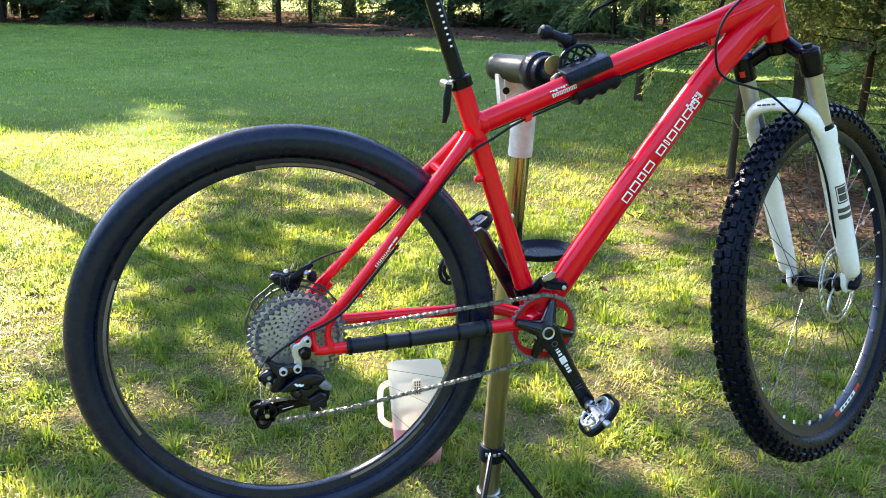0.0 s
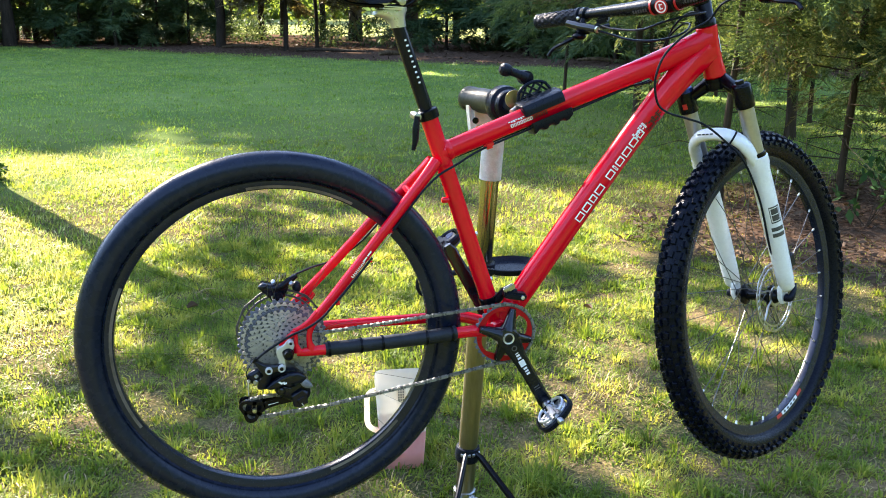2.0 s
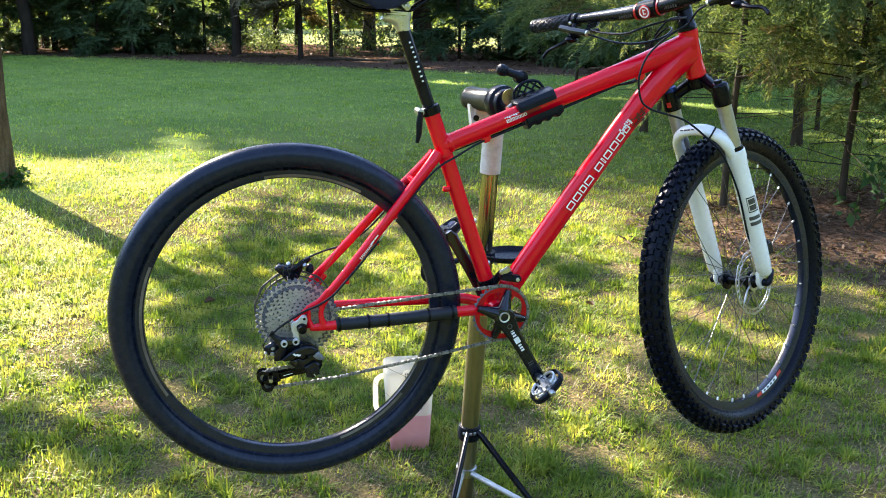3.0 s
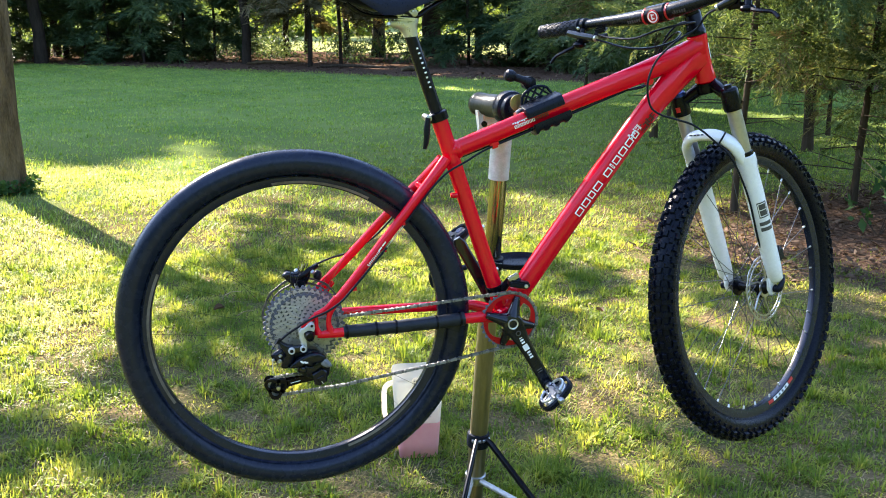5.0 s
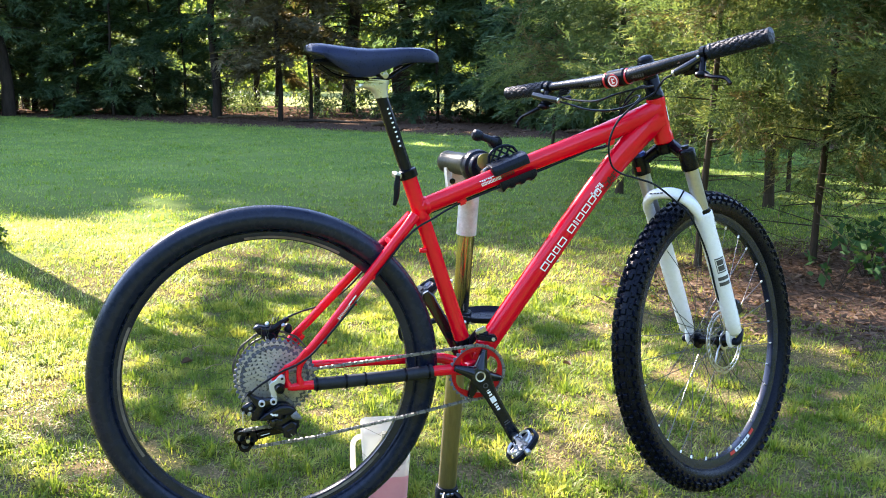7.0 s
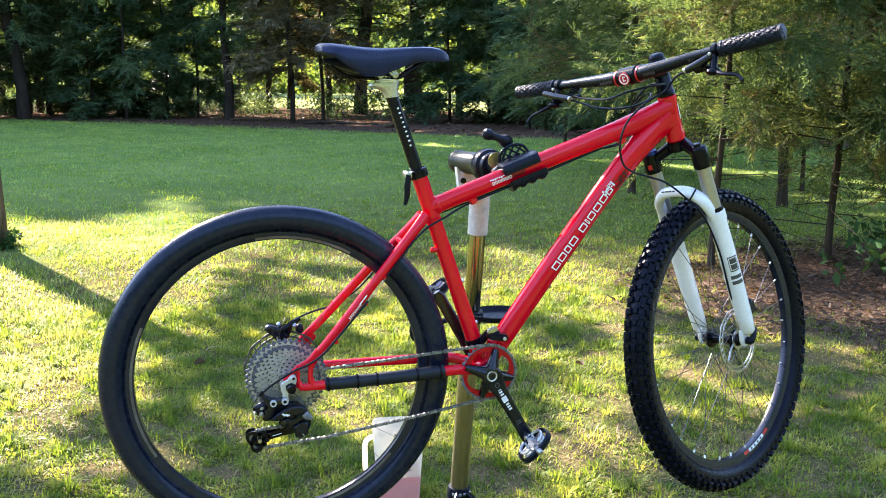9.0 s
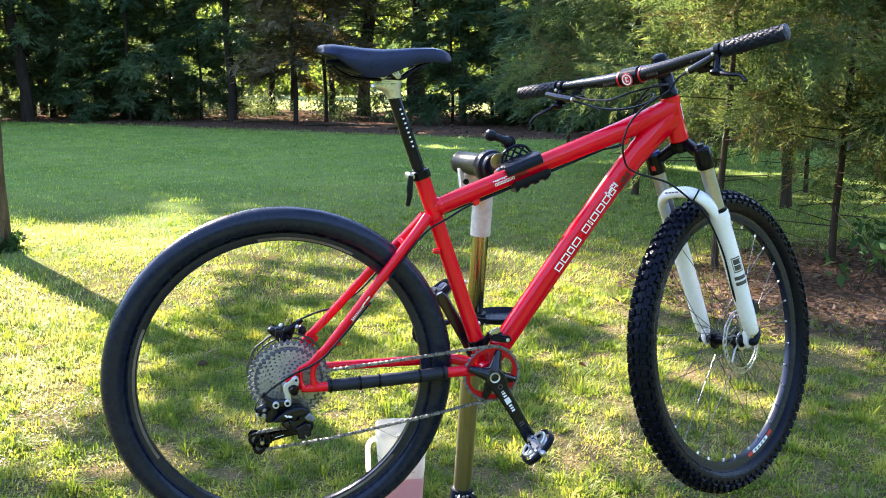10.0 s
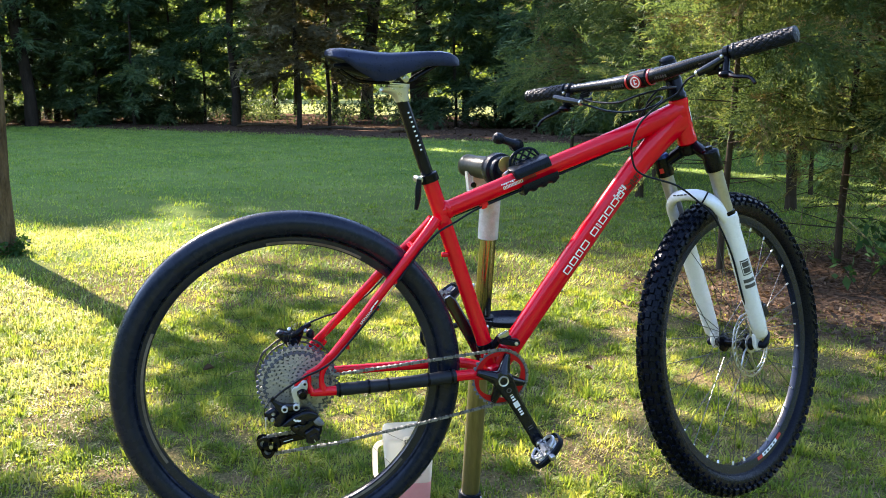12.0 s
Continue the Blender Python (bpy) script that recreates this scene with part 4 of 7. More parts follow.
# ---- the cedars beside the lawn ----
def cedar(at, r, top, reach0, low, sprays, seed, limbs_n, lean=(0, 0), dry=0.12, fill=20000, scale=1.0, full=2.9, label=""):
    """A cedar with many drooping limbs up to the height 'full', each set with feathery sprays; looser above."""
    rng = np.random.default_rng(seed)
    tree = thing("cedar_tree", (*at, 0), label or "young cedar with drooping sprays and a bare lower trunk", "tree", "cedars beside the lawn")
    bm, _ = trunk_bm(at, r, top, lean, 12, 1.3)
    part("trunk", bm, CEDAR_BARK, tree)
    limbs = bmesh.new()
    seg, high = [], []
    levels = list(np.linspace(low, full, limbs_n)) + list(np.linspace(full, top, 14))[1:]
    for i, h in enumerate(levels):
        a = 2.4 * i + rng.uniform(-0.5, 0.5)
        reach = reach0 * (1 - 0.6 * (h - low) / (top - low)) * rng.uniform(0.55, 1.15)
        b = np.array([at[0] + lean[0] * h, at[1] + lean[1] * h, h])
        tip = b + np.array([math.cos(a) * reach, math.sin(a) * reach, reach * rng.uniform(-0.22, 0.16)])
        mid = (b + tip) / 2 + np.array([0, 0, 0.10 * reach])
        pts = [np.array(p) for p in spline([b, mid, tip], 5)]
        tube(limbs, pts, [0.005 + r * 0.07, 0.0015], 5)
        if h <= full:
            seg.append(pts)
            for f in (0.45, 0.7):      # side boughs
                p = pts[int(f * (len(pts) - 1))]
                w = a + rng.choice([-1, 1]) * rng.uniform(0.5, 0.9)
                L = reach * rng.uniform(0.3, 0.5)
                sub = [np.array(q) for q in spline([p, p + np.array([math.cos(w) * L * 0.5, math.sin(w) * L * 0.5, 0.05 * L]), p + np.array([math.cos(w) * L, math.sin(w) * L, L * rng.uniform(-0.25, 0.15)])], 4)]
                tube(limbs, sub, [0.004, 0.001], 4)
                seg.append(sub)
        else:
            high += [pts[4], pts[7], pts[10]]
    # dead bare twigs low on the trunk
    for i in range(26):
        h = rng.uniform(0.30, low + 0.45)
        a = rng.uniform(0, 6.283)
        L = rng.uniform(0.25, 1.0)
        b = np.array([at[0] + lean[0] * h, at[1] + lean[1] * h, h])
        tube(limbs, [b, b + np.array([math.cos(a) * L * .6, math.sin(a) * L * .6, 0.03]), b + np.array([math.cos(a + .2) * L, math.sin(a + .2) * L, -0.10 * L])], [0.005, 0.0012], 4)
    tagged(part("limb", limbs, CEDAR_BARK, tree), kind="stuff")
    tpl = [spray_template(rng) for _ in range(5)]
    pos, out = [], []
    # sprays gather in clumps along the boughs
    for _ in range(sprays // 6):
        s = seg[rng.integers(len(seg))]
        f = rng.uniform(0.02, 1.0) ** 0.7 * (len(s) - 1)
        i = min(int(f), len(s) - 2)
        p = s[i] + (s[i + 1] - s[i]) * (f - i)
        d = unit(s[i + 1] - s[i])
        lead = unit(d + rng.normal(0, 0.35, 3) + np.array([0, 0, -0.05]))
        for _ in range(6):
            w = unit(lead + rng.normal(0, 0.38, 3))
            pos.append(p + w * rng.uniform(0, 0.10) * scale + rng.normal(0, 0.035, 3) * scale), out.append(w)
    for _ in range(sprays // 24):
        h, a = rng.uniform(low + 0.25, full), rng.uniform(0, 6.283)
        lead = np.array([math.cos(a), math.sin(a), rng.uniform(-0.5, 0.3)])
        p = np.array([at[0] + lean[0] * h, at[1] + lean[1] * h, h]) + lead * rng.uniform(0.04, 0.22)
        for _ in range(6):
            w = unit(lead + rng.normal(0, 0.4, 3))
            pos.append(p + rng.normal(0, 0.04, 3)), out.append(w)
    pos, out = np.array(pos), np.array(out)
    isdry = np.repeat(rng.uniform(0, 1, len(pos) // 6) < dry, 6)
    sc = scale * rng.uniform(0.6, 1.3, len(pos))
    crown = [place_sprays(rng, pos[~isdry], out[~isdry], sc[~isdry], tpl)]
    if high:
        crown.append(cloud(rng, np.array(high), np.full(len(high), 0.30), 1200, 0.16, 0.06, 0.2, slivers))
    leaf_object("crown", crown, CEDAR, tree)
    inner = np.array([s[int(f * (len(s) - 1))] for s in seg for f in (0.06, 0.3, 0.55, 0.8)])
    inner = inner + rng.normal(0, 0.06, inner.shape)
    leaf_object("inner_foliage", cloud(rng, inner, np.full(len(inner), 0.17 * scale), fill, 0.050 * scale, 0.0065 * scale, 0.2, slivers), CEDAR, tree)
    if isdry.any():
        leaf_object("dry_spray", place_sprays(rng, pos[isdry], out[isdry], sc[isdry], tpl), CEDAR_DRY, tree, "dry brown foliage sprays")
    return tree


cedar((4.42, 5.21), 0.030, 3.6, 1.15, 0.85, 2700, 41, 26, dry=0.12, fill=12000, scale=1.35)
cedar((3.49, 5.30), 0.028, 3.8, 0.85, 1.35, 700, 43, 14, (0.01, 0.0), dry=0.16, fill=5000, scale=1.2)
cedar((5.6, 5.3), 0.045, 3.8, 1.5, 0.45, 1300, 44, 24, dry=0.25, fill=9000, scale=1.2)
cedar((5.89, 7.93), 0.062, 3.9, 1.5, 1.15, 800, 42, 24, fill=7000, scale=1.4)
cedar((4.75, 9.3), 0.05, 4.0, 1.4, 1.15, 600, 45, 22, fill=7000, scale=1.7, full=3.0)
# denser cedars further back close the view
for i, (x, y, reach) in enumerate([(6.9, 9.0, 1.7), (8.4, 9.6, 1.8), (5.9, 11.2, 1.7), (7.4, 12.0, 1.8), (5.4, 13.2, 1.7), (8.2, 14.5, 2.0)]):
    woods_tree((x, y), 0.030, 3.9, reach, 0.8 if x > 6.5 else 0.95, 400 + i, 15000, 0, bark=CEDAR_BARK, mat=WOODS if y > 11 else CEDAR, size=0.62, label="bushy cedar standing behind the young ones")


def seedling(at, seed, n=40, tall=0.3):
    rng = np.random.default_rng(seed)
    plant = thing("seedling", (*at, 0), "small broad-leaved seedling in the leaf litter", "plant", "seedlings under the cedars")
    bm = bmesh.new()
    c = []
    for i in range(5):
        a = rng.uniform(0, 6.283)
        tip = np.array([at[0] + math.cos(a) * tall * 0.5, at[1] + math.sin(a) * tall * 0.5, tall * rng.uniform(0.5, 1)])
        tube(bm, [(at[0], at[1], -0.01), tip], [0.004, 0.002], 5)
        c.append(tip)
    part("stem", bm, CEDAR_BARK, plant)
    leaf_object("leaves", cloud(rng, np.array(c), np.full(5, 0.10), n, 0.09, 0.05, 0.1), IVY, plant)


for i, p in enumerate([(4.05, 4.45), (4.5, 4.75), (4.75, 5.0), (4.35, 4.3)]):
    seedling(p, 60 + i, 45, 0.26 + 0.05 * (i % 3))

# ---- the bicycle ----
MID = 1.40                                    # the plane of the frame
REAR, BB = Vector((0.121, MID, 0.761)), Vector((0.576, MID, 0.747))
bike = thing("bicycle", (0.576, MID, 0.747), "red hardtail mountain bike with white fork held in a repair stand", "bicycle")


def at(x, z, dy=0.0):
    return Vector((x, MID + dy, z))


def on_line(a, b, t):
    return Vector(a) + (Vector(b) - Vector(a)) * t


# frame tubes
SEAT_TOP = at(0.4235, 1.205)
DOWN = [at(0.588, 0.762), at(0.616, 0.801), at(0.732, 0.965), at(0.877, 1.163), at(0.960, 1.262), at(1.022, 1.322)]
TOP = [at(0.447, 1.124), at(0.580, 1.174), at(0.712, 1.223), at(0.880, 1.284), at(0.985, 1.325), at(1.024, 1.342)]
seat_tube = part("seat_tube", tube(bmesh.new(), [BB, on_line(BB, SEAT_TOP, 0.5), SEAT_TOP], [0.0185, 0.0172, 0.0178], 24), RED, bike)
top_tube = part("top_tube", tube(bmesh.new(), spline(TOP, 6), [0.0195, 0.0195, 0.0205, 0.0225, 0.025, 0.027], 24, flat=0.92), RED, bike)
down_tube = part("down_tube", tube(bmesh.new(), spline(DOWN, 6), [0.0235, 0.0245, 0.025, 0.0255, 0.029, 0.030], 28, flat=0.94), RED, bike)
part("bottom_bracket_shell", lathe(bmesh.new(), [(0.021, -0.036), (0.0225, -0.034), (0.0225, 0.034), (0.021, 0.036)], axis_pose(BB, (0, -1, 0)), 28), RED, bike)
for s in (-1, 1):
    lower = at(0.170, 0.808, s * 0.066)
    pts = [at(0.437, 1.112, s * 0.018), at(0.405, 1.076, s * 0.032), at(0.33, 0.990, s * 0.047), at(0.22, 0.862, s * 0.062), lower]
    if s > 0:
        pts = [at(0.437, 1.108, 0.018), at(0.405, 1.070, 0.034), at(0.33, 0.996, 0.047), at(0.22, 0.878, 0.060), at(0.150, 0.808, 0.066)]
    part("seat_stay", tube(bmesh.new(), spline(pts, 6), [0.0125, 0.0115, 0.0105, 0.0095, 0.009], 16), RED, bike)
    b = spline([at(0.556, 0.748, s * 0.026), at(0.50, 0.758, s * 0.046), at(0.40, 0.757, s * 0.056), at(0.24, 0.7555, s * 0.065), at(0.190, 0.7555, s * 0.068)], 6)
    chain_stay = part("chain_stay", tube(bmesh.new(), b, [0.0135, 0.0125, 0.0115, 0.0105, 0.010], 16), RED, bike)
    if s < 0:
        wrap = bmesh.new()
        w = spline([at(0.470, 0.7585, -0.0495), at(0.40, 0.757, -0.056), at(0.30, 0.7560, -0.062), at(0.200, 0.7555, -0.066)], 14)
        tube(wrap, w, [0.0155, 0.0145, 0.0150, 0.0140, 0.0147, 0.0140, 0.0145, 0.0138, 0.0143, 0.0136, 0.0140, 0.0133], 16)
        guard = part("chainstay_guard", wrap, WRAP, bike, "black rubber wrap with zip ties", 60)
        for x in (0.462, 0.405, 0.318, 0.270, 0.205):
            k = min(range(len(w)), key=lambda i: abs(w[i].x - x))
            d = (w[min(k + 1, len(w) - 1)] - w[max(k - 1, 0)]).normalized()
            part("zip_tie", lathe(bmesh.new(), [(0.0150, -0.0022), (0.0162, -0.0022), (0.0162, 0.0022), (0.0150, 0.0022)], axis_pose(w[k], d), 18, closed=True), BLACK, guard)
part("stay_bridge", tube(bmesh.new(), [at(0.385, 1.052, -0.036), at(0.385, 1.050, 0.036)], 0.008, 12), RED, bike)
# gussets and welds
for c, d, r, w in ((at(0.449, 1.125), TOP[1] - TOP[0], 0.0198, 0.014), (at(0.60, 0.779), DOWN[2] - DOWN[0], 0.0245, 0.010)):
    part("weld", lathe(bmesh.new(), [(r, 0.012), (r + 0.0022, 0.016), (r + 0.0022, 0.020), (r, 0.024)], axis_pose(c, d), 24), RED, bike)


def dropout(dy, drive):
    """Plate joining the stays round the axle, with an open window."""
    bm = bmesh.new()
    y = dy
    tube(bm, spline([at(0.190, 0.833, y), at(0.172, 0.814, y), at(0.156, 0.804, y), at(0.1395, 0.798, y)], 4), [0.0095, 0.0085, 0.0075, 0.0060], 12, flat=0.75)
    tube(bm, spline([at(0.1395, 0.799, y), at(0.1435, 0.789, y), at(0.1432, 0.772, y), at(0.1470, 0.7565, y)], 4), [0.0055, 0.0042, 0.0046, 0.0085], 12, flat=1.1)
    tube(bm, spline([at(0.190, 0.829, y), at(0.1765, 0.808, y), at(0.1705, 0.792, y), at(0.1695, 0.775, y), at(0.174, 0.757, y)], 4), [0.0085, 0.0066, 0.0056, 0.0058, 0.0095], 12, flat=0.95)
    tube(bm, spline([at(0.1445, 0.7545, y), at(0.156, 0.7535, y), at(0.170, 0.7545, y), at(0.207, 0.7555, y)], 4), [0.0070, 0.0080, 0.0096, 0.0112], 14, flat=0.9)
    ball(bm, Matrix.Translation(at(0.207, 0.7555, y)) @ Matrix.Scale(0.0112, 4), 14)
    if drive:
        tube(bm, spline([at(0.1400, 0.796, y), at(0.127, 0.785, y - 0.001), at(0.112, 0.7725, y - 0.001)], 4), [0.0058, 0.0050, 0.0030], 10, flat=0.8)
    return part("dropout", bm, RED, bike)


dropout(-0.068, True), dropout(0.068, False)

# head tube and bearings, in the steering axis
RACE = at(1.055, 1.262)
HEAD = Matrix.Translation(RACE) @ Matrix.Rotation(radians(-20), 4, "Y")
FORK = HEAD @ Matrix.Rotation(radians(209), 4, "Z")
STEER = Matrix.Translation(RACE + Vector((-0.008, 0, 0))) @ Matrix.Rotation(radians(-16.5), 4, "Y")
head_tube = part("head_tube", lathe(bmesh.new(), [(0.020, 0.002), (0.0232, 0.005), (0.0232, 0.018), (0.0210, 0.03), (0.0203, 0.06), (0.0208, 0.09), (0.0220, 0.102), (0.0220, 0.109), (0.0195, 0.111)], STEER, 32), RED, bike)
part("headset", lathe(bmesh.new(), [(0.019, 0.111), (0.0215, 0.112), (0.0212, 0.122), (0.0185, 0.126), (0.0185, 0.158), (0.017, 0.16)], STEER, 28), BLACK, bike)
part("lower_headset", lathe(bmesh.new(), [(0.018, -0.008), (0.0225, -0.006), (0.0235, 0.0015), (0.019, 0.0018)], STEER, 28), BLACK, bike)


def shell_patch(bm, m, r, a0, a1, z0, z1, k=6):
    """A thin curved patch on a round tube: angles in degrees round the local z axis."""
    vs = []
    for z in (z0, z1):
        vs.append([bm.verts.new(m @ Vector((r * math.cos(radians(a)), r * math.sin(radians(a)), z))) for a in np.linspace(a0, a1, k)])
    for i in range(k - 1):
        bm.faces.new((vs[0][i], vs[0][i + 1], vs[1][i + 1], vs[1][i]))


def letter_bars(bm, m, r, z0, widths, gap, mid, half):
    """Lettering of the brand as plain hollow bars along a tube."""
    z = z0
    for i, w in enumerate(widths):
        if w > 0:
            t = half * 0.34
            shell_patch(bm, m, r, mid - half, mid - half + t, z, z + w)
            shell_patch(bm, m, r, mid + half - t, mid + half, z, z + w)
            shell_patch(bm, m, r, mid - half + t, mid + half - t, z, z + min(0.0024, w * 0.3))
            shell_patch(bm, m, r, mid - half + t, mid + half - t, z + w - min(0.0024, w * 0.3), z + w)
        z += abs(w) + gap


d = DOWN[3] - DOWN[2]
DT = axis_pose(DOWN[2], d, (0, -1, 0))       # local x faces the camera's side
bm = bmesh.new()
letter_bars(bm, DT, 0.0262, 0.012, [0.020, 0.020, 0.015, 0.022, -0.008, 0.020, 0.005, 0.019, 0.020, 0.019, 0.016], 0.0045, -2, 17)
part("lettering", bm, WHITE_DECAL, down_tube, "white brand lettering")
bm, rng = bmesh.new(), np.random.default_rng(4)
for i in range(9):
    for j in range(7):
        if rng.uniform() < 0.80 - 0.11 * abs(i - 3.5):
            shell_patch(bm, axis_pose(DOWN[3], DOWN[4] - DOWN[3], (0, -1, 0)), 0.0274, -14 + j * 7.5 + i, -14 + j * 7.5 + i + 6.4, 0.002 + i * 0.0060, 0.0072 + i * 0.0060, 3)
part("checker_decal", bm, DARK_DECAL, down_tube, "dark chequered decal")
bm = bmesh.new()
for i in range(6):
    for j in range(5):
        if rng.uniform() < 0.6:
            shell_patch(bm, axis_pose(DOWN[3], DOWN[4] - DOWN[3], (0, -1, 0)), 0.0275, -26 + j * 6, -26 + j * 6 + 4.5, -0.026 + i * 0.0058, -0.0215 + i * 0.0058, 3)
part("speckle_decal", bm, WHITE_DECAL, down_tube, "white speckled decal")
TT = axis_pose(TOP[1], TOP[2] - TOP[1], (0, -1, 0))
bm = bmesh.new()
letter_bars(bm, TT, 0.0203, 0.010, [0.006, 0.005, 0.006, 0.005, 0.006, 0.005, 0.006], 0.0015, 4, 10)
for i in range(9):
    shell_patch(bm, TT, 0.0203, -24, -18 + (i % 3) * 3, 0.008 + i * 0.0052, 0.0115 + i * 0.0052, 3)
part("lettering", bm, WHITE_DECAL, top_tube, "small white lettering bars")
bm = bmesh.new()
for i in range(7):
    for j in range(3):
        shell_patch(bm, TT, 0.0203, -6 + j * 9, j * 9, 0.056 + i * 0.0052, 0.0598 + i * 0.0052, 3)
part("checker_decal", bm, DARK_DECAL, top_tube)
stay_m = axis_pose(at(0.22, 0.858, -0.062), Vector((0.11, 0.015, 0.132)), (0, -1, 0))
bm = bmesh.new()
letter_bars(bm, stay_m, 0.0103, 0.055, [0.007, 0.006, 0.006, 0.007, 0.006], 0.0018, 0, 26)
for z in (0.092, 0.106):
    shell_patch(bm, stay_m, 0.0106, -4, 12, z, z + 0.012, 3)
part("stay_lettering", bm, WHITE_DECAL, bike, "white lettering bars")
bm = bmesh.new()
shell_patch(bm, STEER, 0.0214, -48, -8, 0.052, 0.088, 6)
part("head_badge", bm, WHITE_DECAL, head_tube, "pale head badge")


# ---- wheels ----
def wheel(name, W, tyre_r, section, tyre_mat, label, deep=0.0):
    """W: centre of the wheel, z axis along the axle towards the left side."""
    rim = part(name, lathe(bmesh.new(), [(0.2965 - deep, -0.0085), (0.2955 - deep, -0.005), (0.2955 - deep, 0.005), (0.2965 - deep, 0.0085), (0.311, 0.0125), (0.3175, 0.0128), (0.3175, 0.0105),
                                        (0.310, 0.009), (0.310, -0.009), (0.3175, -0.0105), (0.3175, -0.0128), (0.311, -0.0125)], W, 96, closed=True), RIM, bike, label)
    c = tyre_r - section
    prof = [(0.3155, -0.0128), (0.3185, -0.0165)]
    for a in np.linspace(-62, 242, 21):
        prof.append((c + section * math.sin(radians(a)) if a > -1 and a < 181 else c + section * math.sin(radians(a)) * 0.96, -section * 0.98 * math.cos(radians(a))))
    prof += [(0.3185, 0.0165), (0.3155, 0.0128), (0.312, 0.0), ]
    part("tyre", lathe(bmesh.new(), prof, W, 128, closed=True), tyre_mat, rim, "black tyre", 70)
    return rim


def hub(W, rim, wide):
    bm = bmesh.new()
    e = wide / 2
    lathe(bm, [(0.005, -e - 0.012), (0.009, -e - 0.011), (0.0095, -e), (0.012, -e + 0.002), (0.018, -0.036), (0.024, -0.034), (0.024, -0.030), (0.013, -0.026), (0.012, 0.02),
               (0.014, 0.026), (0.025, 0.030), (0.025, 0.034), (0.018, 0.038), (0.012, e - 0.002), (0.0095, e), (0.009, e + 0.011), (0.005, e + 0.012)], W, 24)
    part("hub", bm, BLACK, rim)


unit_spoke = finish(lathe(bmesh.new(), [(0.0009, 0.0), (0.0009, 1.0)], Matrix.Identity(4), 6), "spoke", SPOKE)
dark_spoke = finish(lathe(bmesh.new(), [(0.0004, 0.0), (0.0004, 1.0)], Matrix.Identity(4), 5), "spoke", FAINT)
nipple_mesh = finish(lathe(bmesh.new(), [(0.0016, -0.010), (0.0022, -0.009), (0.0024, 0.0), (0.0024, 0.004)], Matrix.Identity(4), 8), "nipple", SILVER)


def lace(W, rim, mesh, turn=0.0, nipples=True):
    for i in range(32):
        side = 1 if i % 2 else -1
        pull = 1 if (i // 2) % 2 else -1
        a = 2 * math.pi * i / 32 + turn
        b = a + pull * radians(66)
        p = W @ Vector((0.0235 * math.cos(b), 0.0235 * math.sin(b), side * 0.032))
        q = W @ Vector((0.2975 * math.cos(a), 0.2975 * math.sin(a), side * 0.002))
        m = axis_pose(p, q - p)
        piece("spoke", mesh, m @ Matrix.Diagonal((1, 1, (q - p).length, 1)), rim)
        if nipples:
            piece("nipple", nipple_mesh, axis_pose(q, q - p), rim)


def rotor(W, rim, z, r):
    """A brake disc: two rings joined by short bars, and curved arms to the hub."""
    bm = bmesh.new()
    for r0, r1 in ((r - 0.0045, r), (r - 0.0155, r - 0.0115)):
        k = 72
        rr = [(r1 + (0.0012 * math.sin(12 * a) if r1 == r else 0)) for a in np.linspace(0, 2 * math.pi, k, endpoint=False)]
        lo = [[W @ Vector((q * math.cos(a), q * math.sin(a), h)) for q, a in zip(rr2, np.linspace(0, 2 * math.pi, k, endpoint=False))]
              for rr2, h in (([r0] * k, z - 0.0009), (rr, z - 0.0009), (rr, z + 0.0009), ([r0] * k, z + 0.0009))]
        rings(bm, lo, closed=True)
    for i in range(30):
        a = 2 * math.pi * i / 30
        tube(bm, [W @ Vector(((r - 0.013) * math.cos(a), (r - 0.013) * math.sin(a), z)), W @ Vector(((r - 0.003) * math.cos(a + 0.10), (r - 0.003) * math.sin(a + 0.10), z))], 0.0013, 4)
    for i in range(6):
        a = 2 * math.pi * i / 6
        tube(bm, [W @ Vector((q * math.cos(a + t), q * math.sin(a + t), z)) for q, t in ((0.018, 0.0), (0.035, 0.16), (r - 0.030, 0.34), (r - 0.013, 0.42))], 0.0026, 6, up=tuple(W.to_3x3() @ Vector((0, 0, 1))), flat=0.9)
    lathe(bm, [(0.013, z - 0.001), (0.023, z - 0.001), (0.023, z + 0.001), (0.013, z + 0.001)], W, 24, closed=True)
    part("brake_rotor", bm, STEEL if W is not RW else ROTOR, rim, "steel brake rotor")


RW = axis_pose(REAR, (0, 1, 0))
rng = np.random.default_rng(3)
RWW = axis_pose(at(0.1105, 0.7600), (0, 1, 0)) @ Matrix.Scale(1.035, 4)
rear = wheel("rear_wheel", RWW, 0.3700, 0.0275, SPUN, "rear wheel with black rim and worn tyre", -0.0035)
hub(RW, rear, 0.135)
lace(RWW, rear, dark_spoke, nipples=False)
rotor(RW, rear, 0.046, 0.090)
for i, (a0, a1, mat) in enumerate(((150, 205, RED_DECAL), (262, 300, WHITE_DECAL), (40, 72, RED_DECAL))):
    bm = bmesh.new()
    k = 24
    vs = [[bm.verts.new(RWW @ Vector((r * math.cos(radians(a)), r * math.sin(radians(a)), h))) for a in np.linspace(a0, a1, k)] for r, h in ((0.3020, -0.0110), (0.3075, -0.0126))]
    for j in range(k - 1):
        bm.faces.new((vs[0][j], vs[0][j + 1], vs[1][j + 1], vs[1][j]))
    part("rim_decal", bm, SMEAR, rear)

